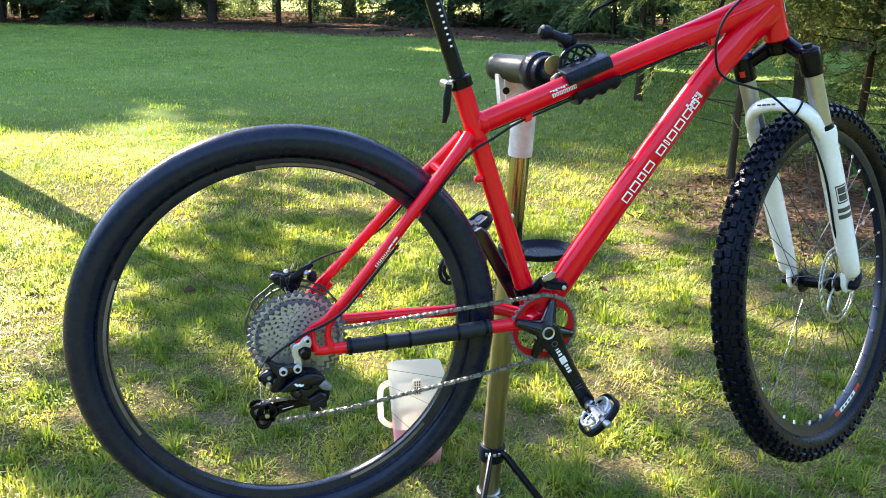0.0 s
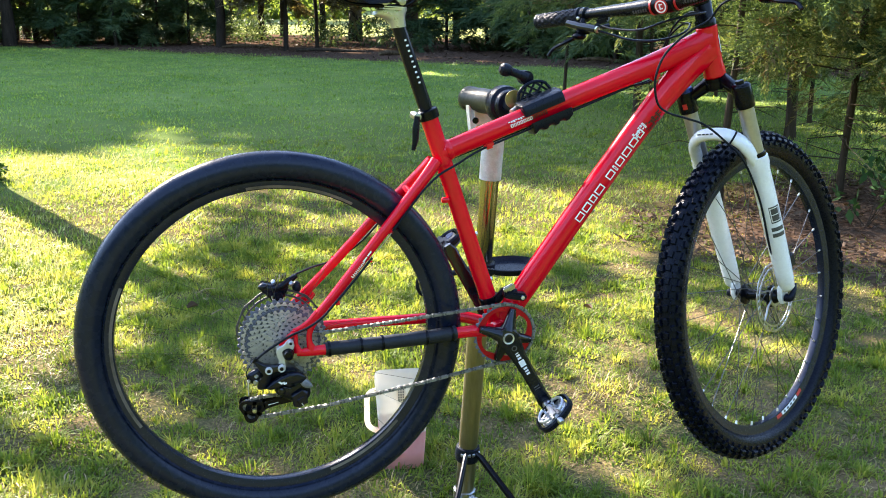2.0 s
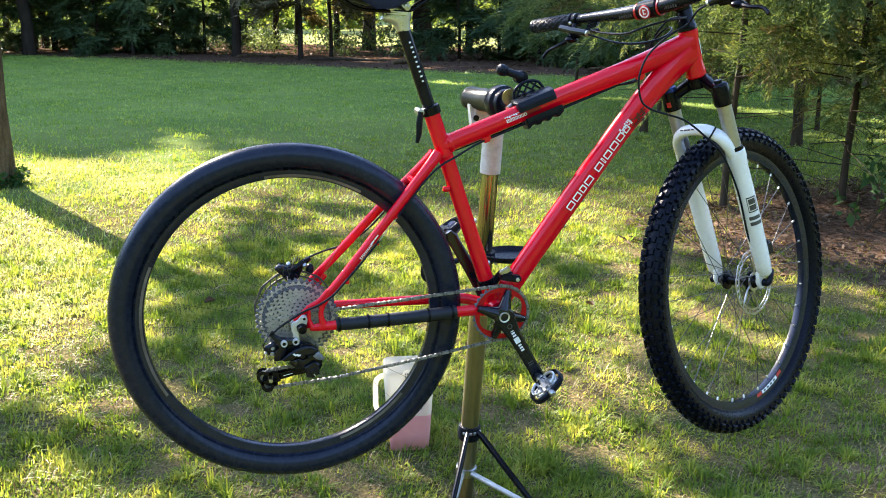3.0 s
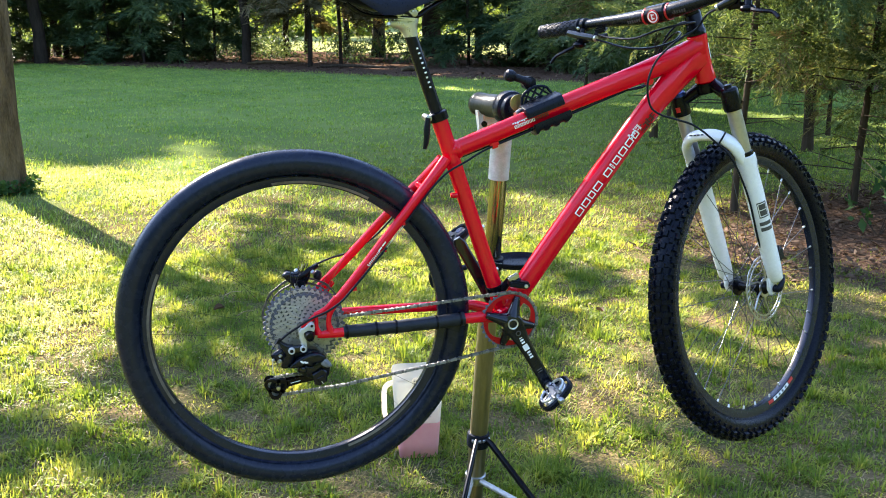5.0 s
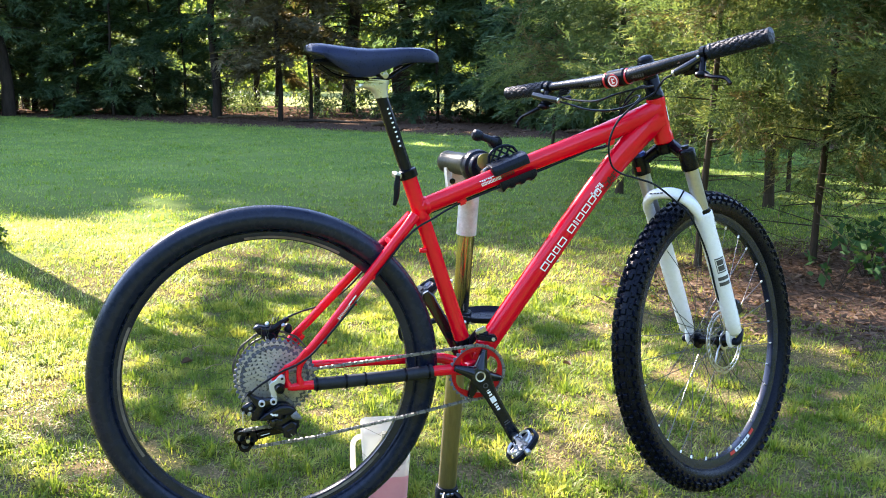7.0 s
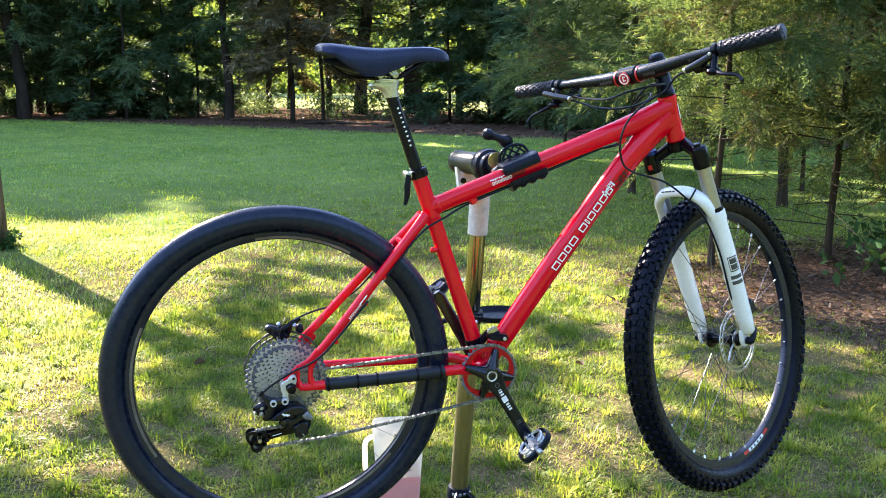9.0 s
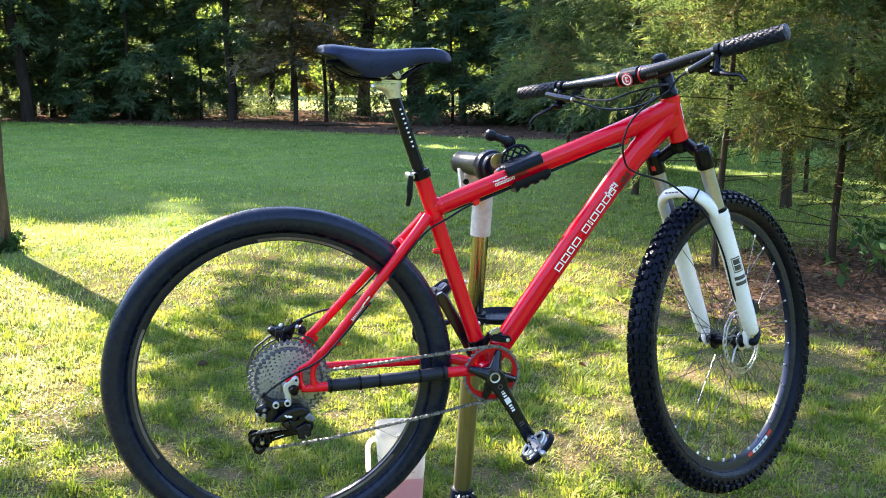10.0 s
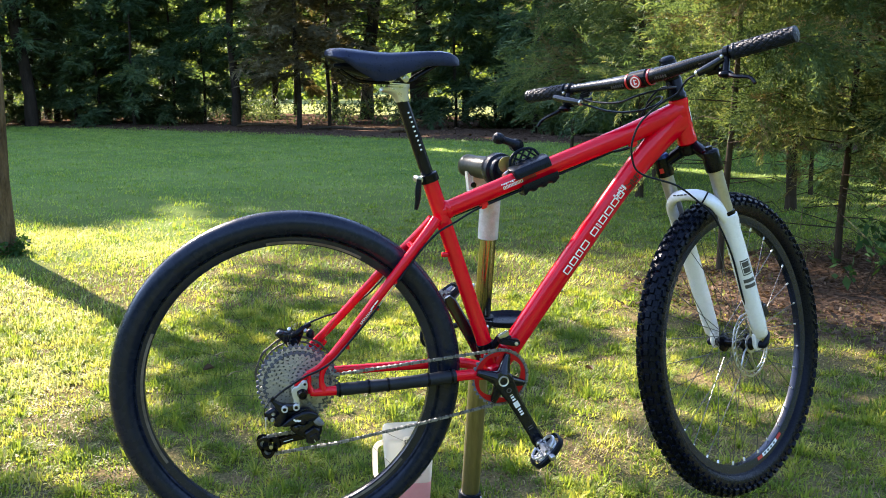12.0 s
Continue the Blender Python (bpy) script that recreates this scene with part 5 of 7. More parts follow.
# cassette
def cog(r, z, teeth):
    """A sprocket: toothed rim, a row of slots under the teeth, an inner ring and thin arms."""
    bm = bmesh.new()
    k = teeth * 4
    ang = np.linspace(0, 2 * math.pi, k, endpoint=False) + z * 40

    def plate(inner, outer):
        rings(bm, [[RW @ Vector((q * math.cos(a), q * math.sin(a), h)) for q, a in zip(qq, ang)] for qq, h in ((inner, z - 0.0008), (outer, z - 0.0008), (outer, z + 0.0008), (inner, z + 0.0008))], closed=True)

    plate([r - 0.0052] * k, [r + (0.0026 if j % 4 in (1, 2) else -0.0026) for j in range(k)])
    if r > 0.03:
        plate([max(0.017, r - 0.0180)] * k, [r - 0.0092] * k)
        for j in range(teeth):
            a = 2 * math.pi * j / teeth + z * 40
            block(bm, (0.0046, 0.0046, 0.0014), RW @ Matrix.Rotation(a, 4, "Z") @ Matrix.Translation((r - 0.0072, 0, z)), 0)
        for j in range(6):
            a = 2 * math.pi * (j + z * 30) / 6
            tube(bm, [RW @ Vector((0.016 * math.cos(a), 0.016 * math.sin(a), z)), RW @ Vector(((r - 0.012) * math.cos(a + 0.25), (r - 0.012) * math.sin(a + 0.25), z))], 0.0030, 5, up=(0, 1, 0), flat=0.35)
    return bm


for i in range(11):
    r = 0.0868 - i * 0.0066
    part("cog", cog(r, -0.0150 - i * 0.0039, round(2 * math.pi * r / 0.0127)), DARK_STEEL if i in (0, 2) else DULL_STEEL, rear, "steel cassette sprocket" if i == 0 else "", 25)
# dark discs stand in for the shade behind the sprocket slots
for i in range(10):
    r = 0.0868 - i * 0.0066
    part("cog_gap_shade", lathe(bmesh.new(), [(0.015, -0.0012), (r - 0.0062, -0.0010), (r - 0.0062, 0.0), (0.015, 0.0)], RW @ Matrix.Translation((0, 0, -0.0128 - i * 0.0039)), 32, closed=True), COG_GAP, rear)
part("freehub", lathe(bmesh.new(), [(0.010, -0.068), (0.0165, -0.066), (0.0175, -0.052), (0.0175, -0.014)], RW, 24), DULL_STEEL, rear)

# front wheel, turned with the fork
FW = FORK @ Matrix.Translation((0.046, 0, -0.504)) @ Matrix.Rotation(radians(-90), 4, "X")
front = wheel("front_wheel", FW, 0.3665, 0.0270, RUBBER, "front wheel with black rim and knobbly tyre")
hub(FW, front, 0.100)
lace(FW, front, unit_spoke, 0.06)
rotor(FW, front, 0.040, 0.080)
TY = 0.3665 - 0.0270


def knob_mesh(w, l, h):
    bm = bmesh.new()
    rings(bm, [[Vector((sx * w / 2 * k, sy * l / 2 * k, z)) for sx, sy in ((-1, -1), (1, -1), (1, 1), (-1, 1))] for z, k in ((-0.002, 1.06), (h * 0.8, 0.95), (h, 0.80))])
    return finish(bm, "tread_knob", RUBBER, 20)


TREAD = 84


def knob_pose(i, tilt, sit, twist):
    a = 2 * math.pi * i / TREAD
    m = FW @ Matrix.Rotation(a, 4, "Z") @ Matrix.Translation((TY, 0, 0)) @ Matrix.Rotation(radians(tilt), 4, "Y") @ Matrix.Translation((sit, 0, 0)) @ Matrix.Rotation(radians(90), 4, "Y")
    return m @ Matrix.Rotation(radians(twist), 4, "Z")


centre_knob = knob_mesh(0.0100, 0.0140, 0.0058)
for i in range(TREAD):
    for row, tilt in enumerate((-15, 15)):
        piece("tread_knob", centre_knob, knob_pose(i + (0.12 if row else 0), tilt, 0.0268, (8 if row else -8) + (6 if i % 2 else 0)), front)
# the outer rows of the tread: (tilt, shift, width, length, height)
for tilt, shift, w, l, h in ((-42, 0.5, 0.0088, 0.0125, 0.0060), (42, 0.5, 0.0088, 0.0125, 0.0060), (-66, 0.05, 0.0085, 0.0150, 0.0068), (66, 0.05, 0.0085, 0.0150, 0.0068), (-86, 0.5, 0.0080, 0.0080, 0.0028), (86, 0.5, 0.0080, 0.0080, 0.0028)):
    bm = bmesh.new()
    for i in range(TREAD):
        m = knob_pose(i + shift, tilt, 0.0267, (9 if i % 2 else -9))
        rings(bm, [[m @ Vector((sx * w / 2 * k, sy * l / 2 * k, z)) for sx, sy in ((-1, -1), (1, -1), (1, 1), (-1, 1))] for z, k in ((-0.002, 1.06), (h * 0.8, 0.94), (h, 0.80))])
    tagged(part("outer_tread", bm, RUBBER, front, "", 20), kind="stuff")


def rim_patch(W, a0, a1, r0, r1, side, mat, label=""):
    bm = bmesh.new()
    k = 14
    vs = [[bm.verts.new(W @ Vector((r * math.cos(radians(a)), r * math.sin(radians(a)), side * h))) for a in np.linspace(a0, a1, k)]
          for r, h in ((r0, 0.0089 + (r0 - 0.2965) * 0.276), (r1, 0.0089 + (r1 - 0.2965) * 0.276))]
    for j in range(k - 1):
        bm.faces.new((vs[0][j], vs[0][j + 1], vs[1][j + 1], vs[1][j]))
    return part("rim_decal", bm, mat, front, label)


rim_patch(FW, 83, 97, 0.2985, 0.3065, 1, WHITE_DECAL, "white rim decal with dark bars between red ends")
for a0 in (84.6, 87.6, 90.6, 93.6):
    rim_patch(FW, a0, a0 + 1.5, 0.3000, 0.3050, 1.04, GREY_DECAL)
rim_patch(FW, 78.5, 82.6, 0.2985, 0.3065, 1, RED_DECAL)
rim_patch(FW, 97.4, 101.5, 0.2985, 0.3065, 1, RED_DECAL)


# ---- fork, in the steered axis: x ahead, y left, z up the steerer ----
def fk(x, y, z):
    return FORK @ Vector((x, y, z))


LEG_X = 0.034
bm = bmesh.new()
tube(bm, [fk(*p) for p in ((LEG_X, -0.066, -0.030), (0.022, -0.042, -0.018), (0.004, -0.016, -0.006), (0.004, 0.016, -0.006), (0.022, 0.042, -0.018), (LEG_X, 0.066, -0.030))], [0.013, 0.0135, 0.016, 0.016, 0.0135, 0.013], 14)
lathe(bm, [(0.0215, -0.022), (0.0235, -0.014), (0.0220, -0.006)], STEER, 24)
fork = part("suspension_fork", bm, BLACK, bike, "suspension fork with black crown, gold stanchions and white lowers", 60)
lower = bmesh.new()
for s in (-1, 1):
    L = FORK @ Matrix.Translation((LEG_X, s * 0.0665, 0))
    part("crown_cap", lathe(bmesh.new(), [(0.004, 0.001), (0.0085, 0.0), (0.009, -0.006), (0.0150, -0.007), (0.0185, -0.010), (0.0198, -0.014), (0.0205, -0.054), (0.0195, -0.058), (0.016, -0.059)], L, 24), BLACK, fork)
    part("stanchion", lathe(bmesh.new(), [(0.0162, -0.05), (0.0162, -0.20)], L, 24), BRONZE, fork, "gold stanchion tube")
    part("leg", lathe(bmesh.new(), [(0.0165, -0.166), (0.0222, -0.168), (0.0228, -0.184), (0.0205, -0.200), (0.0212, -0.26), (0.0208, -0.36), (0.0192, -0.45), (0.0175, -0.482), (0.012, -0.490), (0.006, -0.492)], L, 24), WHITE, fork, "white lower leg")
    bm = bmesh.new()
    prism(bm, [(-0.012, 0.030), (0.013, 0.028), (0.022, 0.004), (0.018, -0.012), (0.004, -0.016), (-0.006, -0.006), (-0.012, 0.010)],
          FORK @ Matrix.Translation((0.038, s * 0.0575 + 0.005, -0.504)) @ Matrix.Rotation(radians(90), 4, "X"), 0.010, 0.0015)
    part("dropout", bm, WHITE, fork)
    part("wiper_seal", lathe(bmesh.new(), [(0.0165, -0.158), (0.0195, -0.159), (0.0195, -0.167), (0.0165, -0.168)], L, 24), BLACK, fork)
arch = [(LEG_X + 0.004, -0.0665, -0.196), (LEG_X + 0.012, -0.0660, -0.165), (LEG_X + 0.026, -0.058, -0.128), (LEG_X + 0.036, -0.034, -0.104), (LEG_X + 0.038, 0.0, -0.098),
        (LEG_X + 0.036, 0.034, -0.104), (LEG_X + 0.026, 0.058, -0.128), (LEG_X + 0.012, 0.0660, -0.165), (LEG_X + 0.004, 0.0665, -0.196)]
part("arch", tube(bmesh.new(), spline([fk(*p) for p in arch], 5), [0.014, 0.0165, 0.0165, 0.016, 0.015, 0.016, 0.0165, 0.0165, 0.014], 14, up=tuple(FORK.to_3x3() @ Vector((1, 0, 0))), flat=0.72), WHITE, fork, "white fork arch")
part("quick_release", tube(bmesh.new(), spline([fk(0.046, 0.066, -0.504), fk(0.046, 0.076, -0.504), fk(0.034, 0.080, -0.494), fk(0.018, 0.077, -0.484)], 5), [0.010, 0.0085, 0.006, 0.0045], 10), PLASTIC, fork, "black quick-release lever")
part("axle_nut", lathe(bmesh.new(), [(0.008, 0.0), (0.0095, 0.002), (0.0095, 0.012), (0.006, 0.015)], FORK @ Matrix.Translation((0.046, -0.063, -0.504)) @ Matrix.Rotation(radians(90), 4, "X"), 16), PLASTIC, fork)
LL, RL = FORK @ Matrix.Translation((LEG_X, 0.0665, 0)), FORK @ Matrix.Translation((LEG_X, -0.0665, 0))
# brand block and stripes on the left leg
bm = bmesh.new()
for z0, z1, a0, a1 in ((-0.283, -0.280, 28, 92), (-0.318, -0.315, 28, 92), (-0.315, -0.283, 28, 32), (-0.315, -0.283, 88, 92), (-0.298, -0.285, 37, 83), (-0.313, -0.300, 37, 83)):
    shell_patch(bm, LL, 0.0216, a0, a1, z1, z0)
for z0 in (-0.328, -0.342):
    shell_patch(bm, LL, 0.0216, 20, 96, z0 - 0.009, z0)
part("leg_decal", bm, GREY_DECAL, fork, "dark brand block and stripes")
bm = bmesh.new()
for z0, z1 in ((-0.21, -0.245), (-0.25, -0.31), (-0.315, -0.345), (-0.36, -0.39), (-0.41, -0.416)):
    shell_patch(bm, RL, 0.0216, -118, -96, z1, z0)
part("leg_decal", bm, GREY_DECAL, fork)
bm = bmesh.new()
lathe(bm, [(0.013, -0.002), (0.0172, -0.004), (0.0192, -0.012), (0.014, -0.012)], RL, 24, closed=True)
part("adjuster_ring", bm, BLUE_DECAL, fork, "blue anodised adjuster ring")
bm = bmesh.new()
shell_patch(bm, RL, 0.0209, 2, 30, -0.046, -0.034)
part("cap_decal", bm, RED_DECAL, fork, "small red sticker")
for x0, w in ((-0.022, 0.008), (-0.012, 0.007), (-0.003, 0.007), (0.007, 0.007)):
    bm = bmesh.new()
    block(bm, (0.0008, w, 0.003), FORK @ Matrix.Translation((LEG_X + 0.0505, x0, -0.093)) @ Matrix.Rotation(radians(-18), 4, "Y"), 0)
    part("arch_decal", bm, GREY_DECAL, fork)

# ---- crankset ----
ARM = Vector((0.489, 0, -0.872))
CR = axis_pose(BB, (0, -1, 0), ARM)          # z towards the drive side, x along the right crank arm
crank = part("crankset", bmesh.new(), BLACK, bike, "black crankset with red chainring")


def hull_arm(bm, m, pts):
    """A tapering arm: rows of (x, half height, z low, z high)."""
    loops = []
    for x, h, z0, z1 in pts:
        b = min(0.004, h * 0.4)
        loops.append([m @ Vector((x, y, z)) for y, z in ((-h, z0 + b), (-h, z1 - b), (-h + b, z1), (h - b, z1), (h, z1 - b), (h, z0 + b), (h - b, z0), (-h + b, z0))])
    return rings(bm, loops)


arm_bm = bmesh.new()
hull_arm(arm_bm, CR, [(-0.022, 0.010, 0.052, 0.074), (-0.014, 0.019, 0.050, 0.078), (0.0, 0.0245, 0.050, 0.079), (0.02, 0.0215, 0.052, 0.078), (0.05, 0.0160, 0.060, 0.0785),
                       (0.10, 0.0140, 0.067, 0.081), (0.15, 0.0138, 0.071, 0.084), (0.172, 0.0150, 0.072, 0.0855), (0.184, 0.0125, 0.072, 0.085), (0.190, 0.006, 0.074, 0.083)])
old = crank.data
crank.data = finish(arm_bm, "crank_arm", GLOSSY, 30)
bpy.data.meshes.remove(old)
part("spindle_ring", lathe(bmesh.new(), [(0.0085, 0.074), (0.0090, 0.0795), (0.0118, 0.0805), (0.0125, 0.0785)], CR, 24, caps=False), SILVER, crank, "silver spindle ring")
part("spindle_recess", lathe(bmesh.new(), [(0.0088, 0.060), (0.0088, 0.0785)], CR, 20), BLACK, crank)
# spider
bm = bmesh.new()
for i in range(4):
    a = radians(44 + 90 * i)
    tube(bm, [CR @ Vector((r * math.cos(a), r * math.sin(a), z)) for r, z in ((0.012, 0.062), (0.03, 0.058), (0.052, 0.0535), (0.058, 0.053))], [0.0190, 0.0135, 0.0092, 0.0075], 12, up=(0, 1, 0), flat=0.9)
part("spider", bm, GLOSSY, crank)
for i in range(4):
    a = radians(44 + 90 * i)
    part("chainring_bolt", lathe(bmesh.new(), [(0.0028, 0.056), (0.0030, 0.0596), (0.0054, 0.0604), (0.0060, 0.059), (0.0060, 0.050)], CR @ Matrix.Translation((0.052 * math.cos(a), 0.052 * math.sin(a), 0)), 14), STEEL, crank)
k = 32 * 4
ang = np.linspace(0, 2 * math.pi, k, endpoint=False)


def ringplate(M, ri, ro, z0, z1):
    bm = bmesh.new()
    lo = [[M @ Vector((q * math.cos(a), q * math.sin(a), h)) for q, a in zip(qq, ang)] for qq, h in ((ri, z0), (ro, z0), (ro, z1), (ri, z1))]
    return rings(bm, lo, closed=True)


ri = [0.0495 + 0.0035 * math.cos(4 * (a - radians(44))) * -1 for a in ang]
ro = [0.0605 for a in ang]
part("chainring", ringplate(CR, ri, ro, 0.0465, 0.0505), RED_METAL, crank, "red anodised chainring")
part("chainring_teeth", ringplate(CR, ro, [0.0650 + (0.0024 if j % 4 in (1, 2) else -0.0022) for j in range(k)], 0.0475, 0.0495), DARK_STEEL, crank, "", 25)
bm = bmesh.new()
for x0, x1, w in ((0.036, 0.0405, 0.0075), (0.0425, 0.0475, 0.0080), (0.0495, 0.0545, 0.0080), (0.0565, 0.0740, 0.0125), (0.0760, 0.0810, 0.0080), (0.0830, 0.0875, 0.0080), (0.0895, 0.0945, 0.0080)):
    zc = 0.0787 + (x0 - 0.05) * 0.05
    block(bm, ((x1 - x0) * 0.85, w, 0.0006), CR @ Matrix.Translation(((x0 + x1) / 2, -0.001, zc)) @ Matrix.Rotation(radians(-2.9), 4, "Y"), 0)
part("arm_lettering", bm, WHITE_DECAL, crank, "white brand lettering bars")
bm = bmesh.new()
lathe(bm, [(0.004, 0), (0.0062, 0), (0.0062, 0.0006), (0.004, 0.0006)], CR @ Matrix.Translation((0.0262, 0.0, 0.0783)), 20, closed=True)
part("arm_emblem", bm, GREY_DECAL, crank)
for x0 in (0.128, 0.1335):
    bm = block(bmesh.new(), (0.0022, 0.012, 0.0006), CR @ Matrix.Translation((x0, 0, 0.0829)) @ Matrix.Rotation(radians(-3.4), 4, "Y"), 0)
    part("arm_mark", bm, GREY_DECAL, crank)
part("left_crank_arm", hull_arm(bmesh.new(), axis_pose(BB, (0, 1, 0), -ARM), [(-0.018, 0.012, 0.050, 0.074), (0.0, 0.0200, 0.050, 0.078), (0.02, 0.0185, 0.052, 0.077), (0.05, 0.0155, 0.060, 0.0785),
                (0.10, 0.0140, 0.067, 0.081), (0.15, 0.0138, 0.071, 0.084), (0.172, 0.0150, 0.072, 0.0855), (0.188, 0.008, 0.074, 0.083)]), GLOSSY, crank, "", 30)


def pedal(M, label, bright=SILVER, plain=STEEL):
    """A clipless trail pedal on a spindle along the local z axis, its platform in the local xz plane."""
    body = part("pedal", lathe(bmesh.new(), [(0.009, 0.0), (0.0105, 0.002), (0.0105, 0.012), (0.0075, 0.016), (0.0075, 0.085), (0.004, 0.09)], M, 16), plain, bike, label)
    loop = []
    for a in np.linspace(0, 2 * math.pi, 40, endpoint=False):
        c, s = math.cos(a), math.sin(a)
        loop.append(M @ Vector((0.041 * math.copysign(abs(c) ** 0.75, c), 0.0, 0.046 + 0.031 * math.copysign(abs(s) ** 0.7, s))))
    bm = bmesh.new()
    n = M.to_3x3() @ Vector((0, 1, 0))
    secs = []
    for i, p in enumerate(loop):
        d = (loop[(i + 1) % 40] - loop[i - 1]).normalized()
        o = d.cross(n)
        secs.append([p + o * x + n * y for x, y in ((0.0035, -0.005), (0.0035, 0.005), (0, 0.008), (-0.0035, 0.005), (-0.0035, -0.005), (0, -0.008))])
    rings(bm, secs, closed=True)
    part("pedal_cage", bm, PLASTIC, body, "black pedal cage")
    bm = bmesh.new()
    for s in (-1, 1):
        prism(bm, [(0.014, 0.038), (0.026, 0.040), (0.031, 0.05), (0.026, 0.062), (0.014, 0.064), (0.011, 0.052)], M @ Matrix.Rotation(radians(90), 4, "X") @ Matrix.Scale(-1, 4, (0, 1, 0)) @ Matrix.Scale(s, 4, (1, 0, 0)) @ Matrix.Translation((0, -0.104, -0.006)), 0.012, 0.002)
    bmesh.ops.recalc_face_normals(bm, faces=bm.faces)
    part("binding", bm, bright, body, "silver binding plates")
    part("binding_core", block(bmesh.new(), (0.020, 0.024, 0.046), M @ Matrix.Translation((0, 0, 0.048)), 0.006), plain, body)
    part("pedal_plate", block(bmesh.new(), (0.066, 0.008, 0.042), M @ Matrix.Translation((0, 0, 0.047)), 0.003), plain, body)
    for s in (-1, 1):
        hoop = [M @ Vector((s * (0.010 + 0.022 * math.sin(a)), 0.013, 0.047 - 0.021 * math.cos(a))) for a in np.linspace(0.15, math.pi - 0.15, 12)]
        part("cleat_hoop", tube(bmesh.new(), hoop, 0.0032, 8), bright, body, "silver cleat hoop")
        part("spring", tube(bmesh.new(), [M @ Vector((s * 0.012, 0.012, 0.030 + 0.0032 * i + 0.0)) + M.to_3x3() @ Vector((0.003 * math.cos(i * 2.4), 0.003 * math.sin(i * 2.4), 0)) for i in range(11)], 0.0016, 6), plain, body)
    for s in (-1, 1):
        part("tension_screw", lathe(bmesh.new(), [(0.0015, 0.0), (0.004, 0.0), (0.004, 0.010), (0.002, 0.011)], M @ Matrix.Translation((s * 0.026, 0.012, 0.047)) @ Matrix.Rotation(radians(90), 4, "X"), 10), plain, body)


tip = CR @ Vector((0.175, 0, 0.0855))
pedal(axis_pose(tip, (0, -1, 0), (0.70, 0, 0.72)), "clipless pedal with silver binding and black cage")
tip = BB - ARM * 0.175 + Vector((0, 0.0855, 0))
# silver swapped for dark steel here to hold down the sun's glare
pedal(axis_pose(tip, (0, 1, 0), (0.80, 0, 0.60)), "clipless pedal with silver binding darkened against the sun, and black cage", DARK_STEEL, ROTOR)

# chain guide and clamp on the seat tube
guide = part("chain_guide", block(bmesh.new(), (0.050, 0.022, 0.016), Matrix.Translation((0.598, MID - 0.044, 0.829)) @ Matrix.Rotation(radians(12), 4, "Y"), 0.004), PLASTIC, bike, "black chain guide clamped to the seat tube")
st = (SEAT_TOP - BB).normalized()
part("guide_clamp", lathe(bmesh.new(), [(0.018, -0.008), (0.0212, -0.007), (0.0212, 0.007), (0.018, 0.008)], axis_pose(BB + st * 0.066, st), 24, closed=True), BLACK, guide)
part("guide_arm", tube(bmesh.new(), spline([BB + st * 0.066 + Vector((0.015, -0.012, 0)), at(0.585, 0.838, -0.030), at(0.600, 0.834, -0.044)], 4), [0.009, 0.008], 10), PLASTIC, guide)
part("guide_bracket", block(bmesh.new(), (0.026, 0.008, 0.014), Matrix.Translation((0.585, MID - 0.047, 0.846)) @ Matrix.Rotation(radians(-28), 4, "Y"), 0.003), STEEL, guide, "bare steel guide bracket")
part("guide_bolt", lathe(bmesh.new(), [(0.002, 0.0), (0.0042, 0.0), (0.0042, 0.003), (0.002, 0.0035)], axis_pose(at(0.612, 0.826, -0.0555), (0, -1, 0)), 12), SILVER, guide)


# ---- rear derailleur ----
def plate(name, outline, y0, depth, r, mat, parent, dome=0.0, label=""):
    """A moulded plate in the plane of the bicycle, its face towards the drive side."""
    return part(name, pillow(bmesh.new(), outline, axis_pose((0, MID + y0, 0), (0, -1, 0), (1, 0, 0)), depth, r, dome), mat, parent, label, 62)


def ring_bolt(name, x, z, y0, r, parent, mat):
    """A bolt head with a rounded rim; a black disc paints its dark hole."""
    M = axis_pose(at(x, z, y0), (0, -1, 0))
    b = part(name, lathe(bmesh.new(), [(r * 0.50, 0.0035), (r * 0.56, 0.0052), (r * 0.80, 0.0058), (r * 0.97, 0.0048), (r, 0.003), (r, -0.004)], M, 20), mat, parent)
    part("socket_shade", lathe(bmesh.new(), [(0.0002, 0.0046), (r * 0.52, 0.0046), (r * 0.52, 0.0)], M, 12), BLACK, b)


mech = plate("rear_derailleur", [(0.127, 0.7845), (0.134, 0.786), (0.139, 0.779), (0.138, 0.768), (0.129, 0.765), (0.120, 0.761), (0.1155, 0.752), (0.117, 0.741), (0.121, 0.731), (0.119, 0.722), (0.111, 0.721), (0.106, 0.730), (0.1085, 0.742), (0.1055, 0.753), (0.105, 0.764), (0.110, 0.772), (0.118, 0.775)],
             -0.0715, 0.0075, 0.0018, HANGER, bike, 0.0004, "black rear derailleur on a silver hanger")
ring_bolt("hanger_bolt", 0.1325, 0.7795, -0.0785, 0.0056, mech, HANGER)
ring_bolt("hanger_bolt", 0.1125, 0.7315, -0.0850, 0.0072, mech, HANGER)
ring_bolt("hanger_bolt", 0.0880, 0.7295, -0.0860, 0.0072, mech, HANGER)
part("axle_end", lathe(bmesh.new(), [(0.0045, 0.0150), (0.0055, 0.0180), (0.0085, 0.0175), (0.0098, 0.0140), (0.0100, 0.006), (0.0112, 0.004), (0.0112, 0.0)], axis_pose(at(0.1270, 0.7580, -0.076), (0, -1, 0)), 22), BLACK, mech)


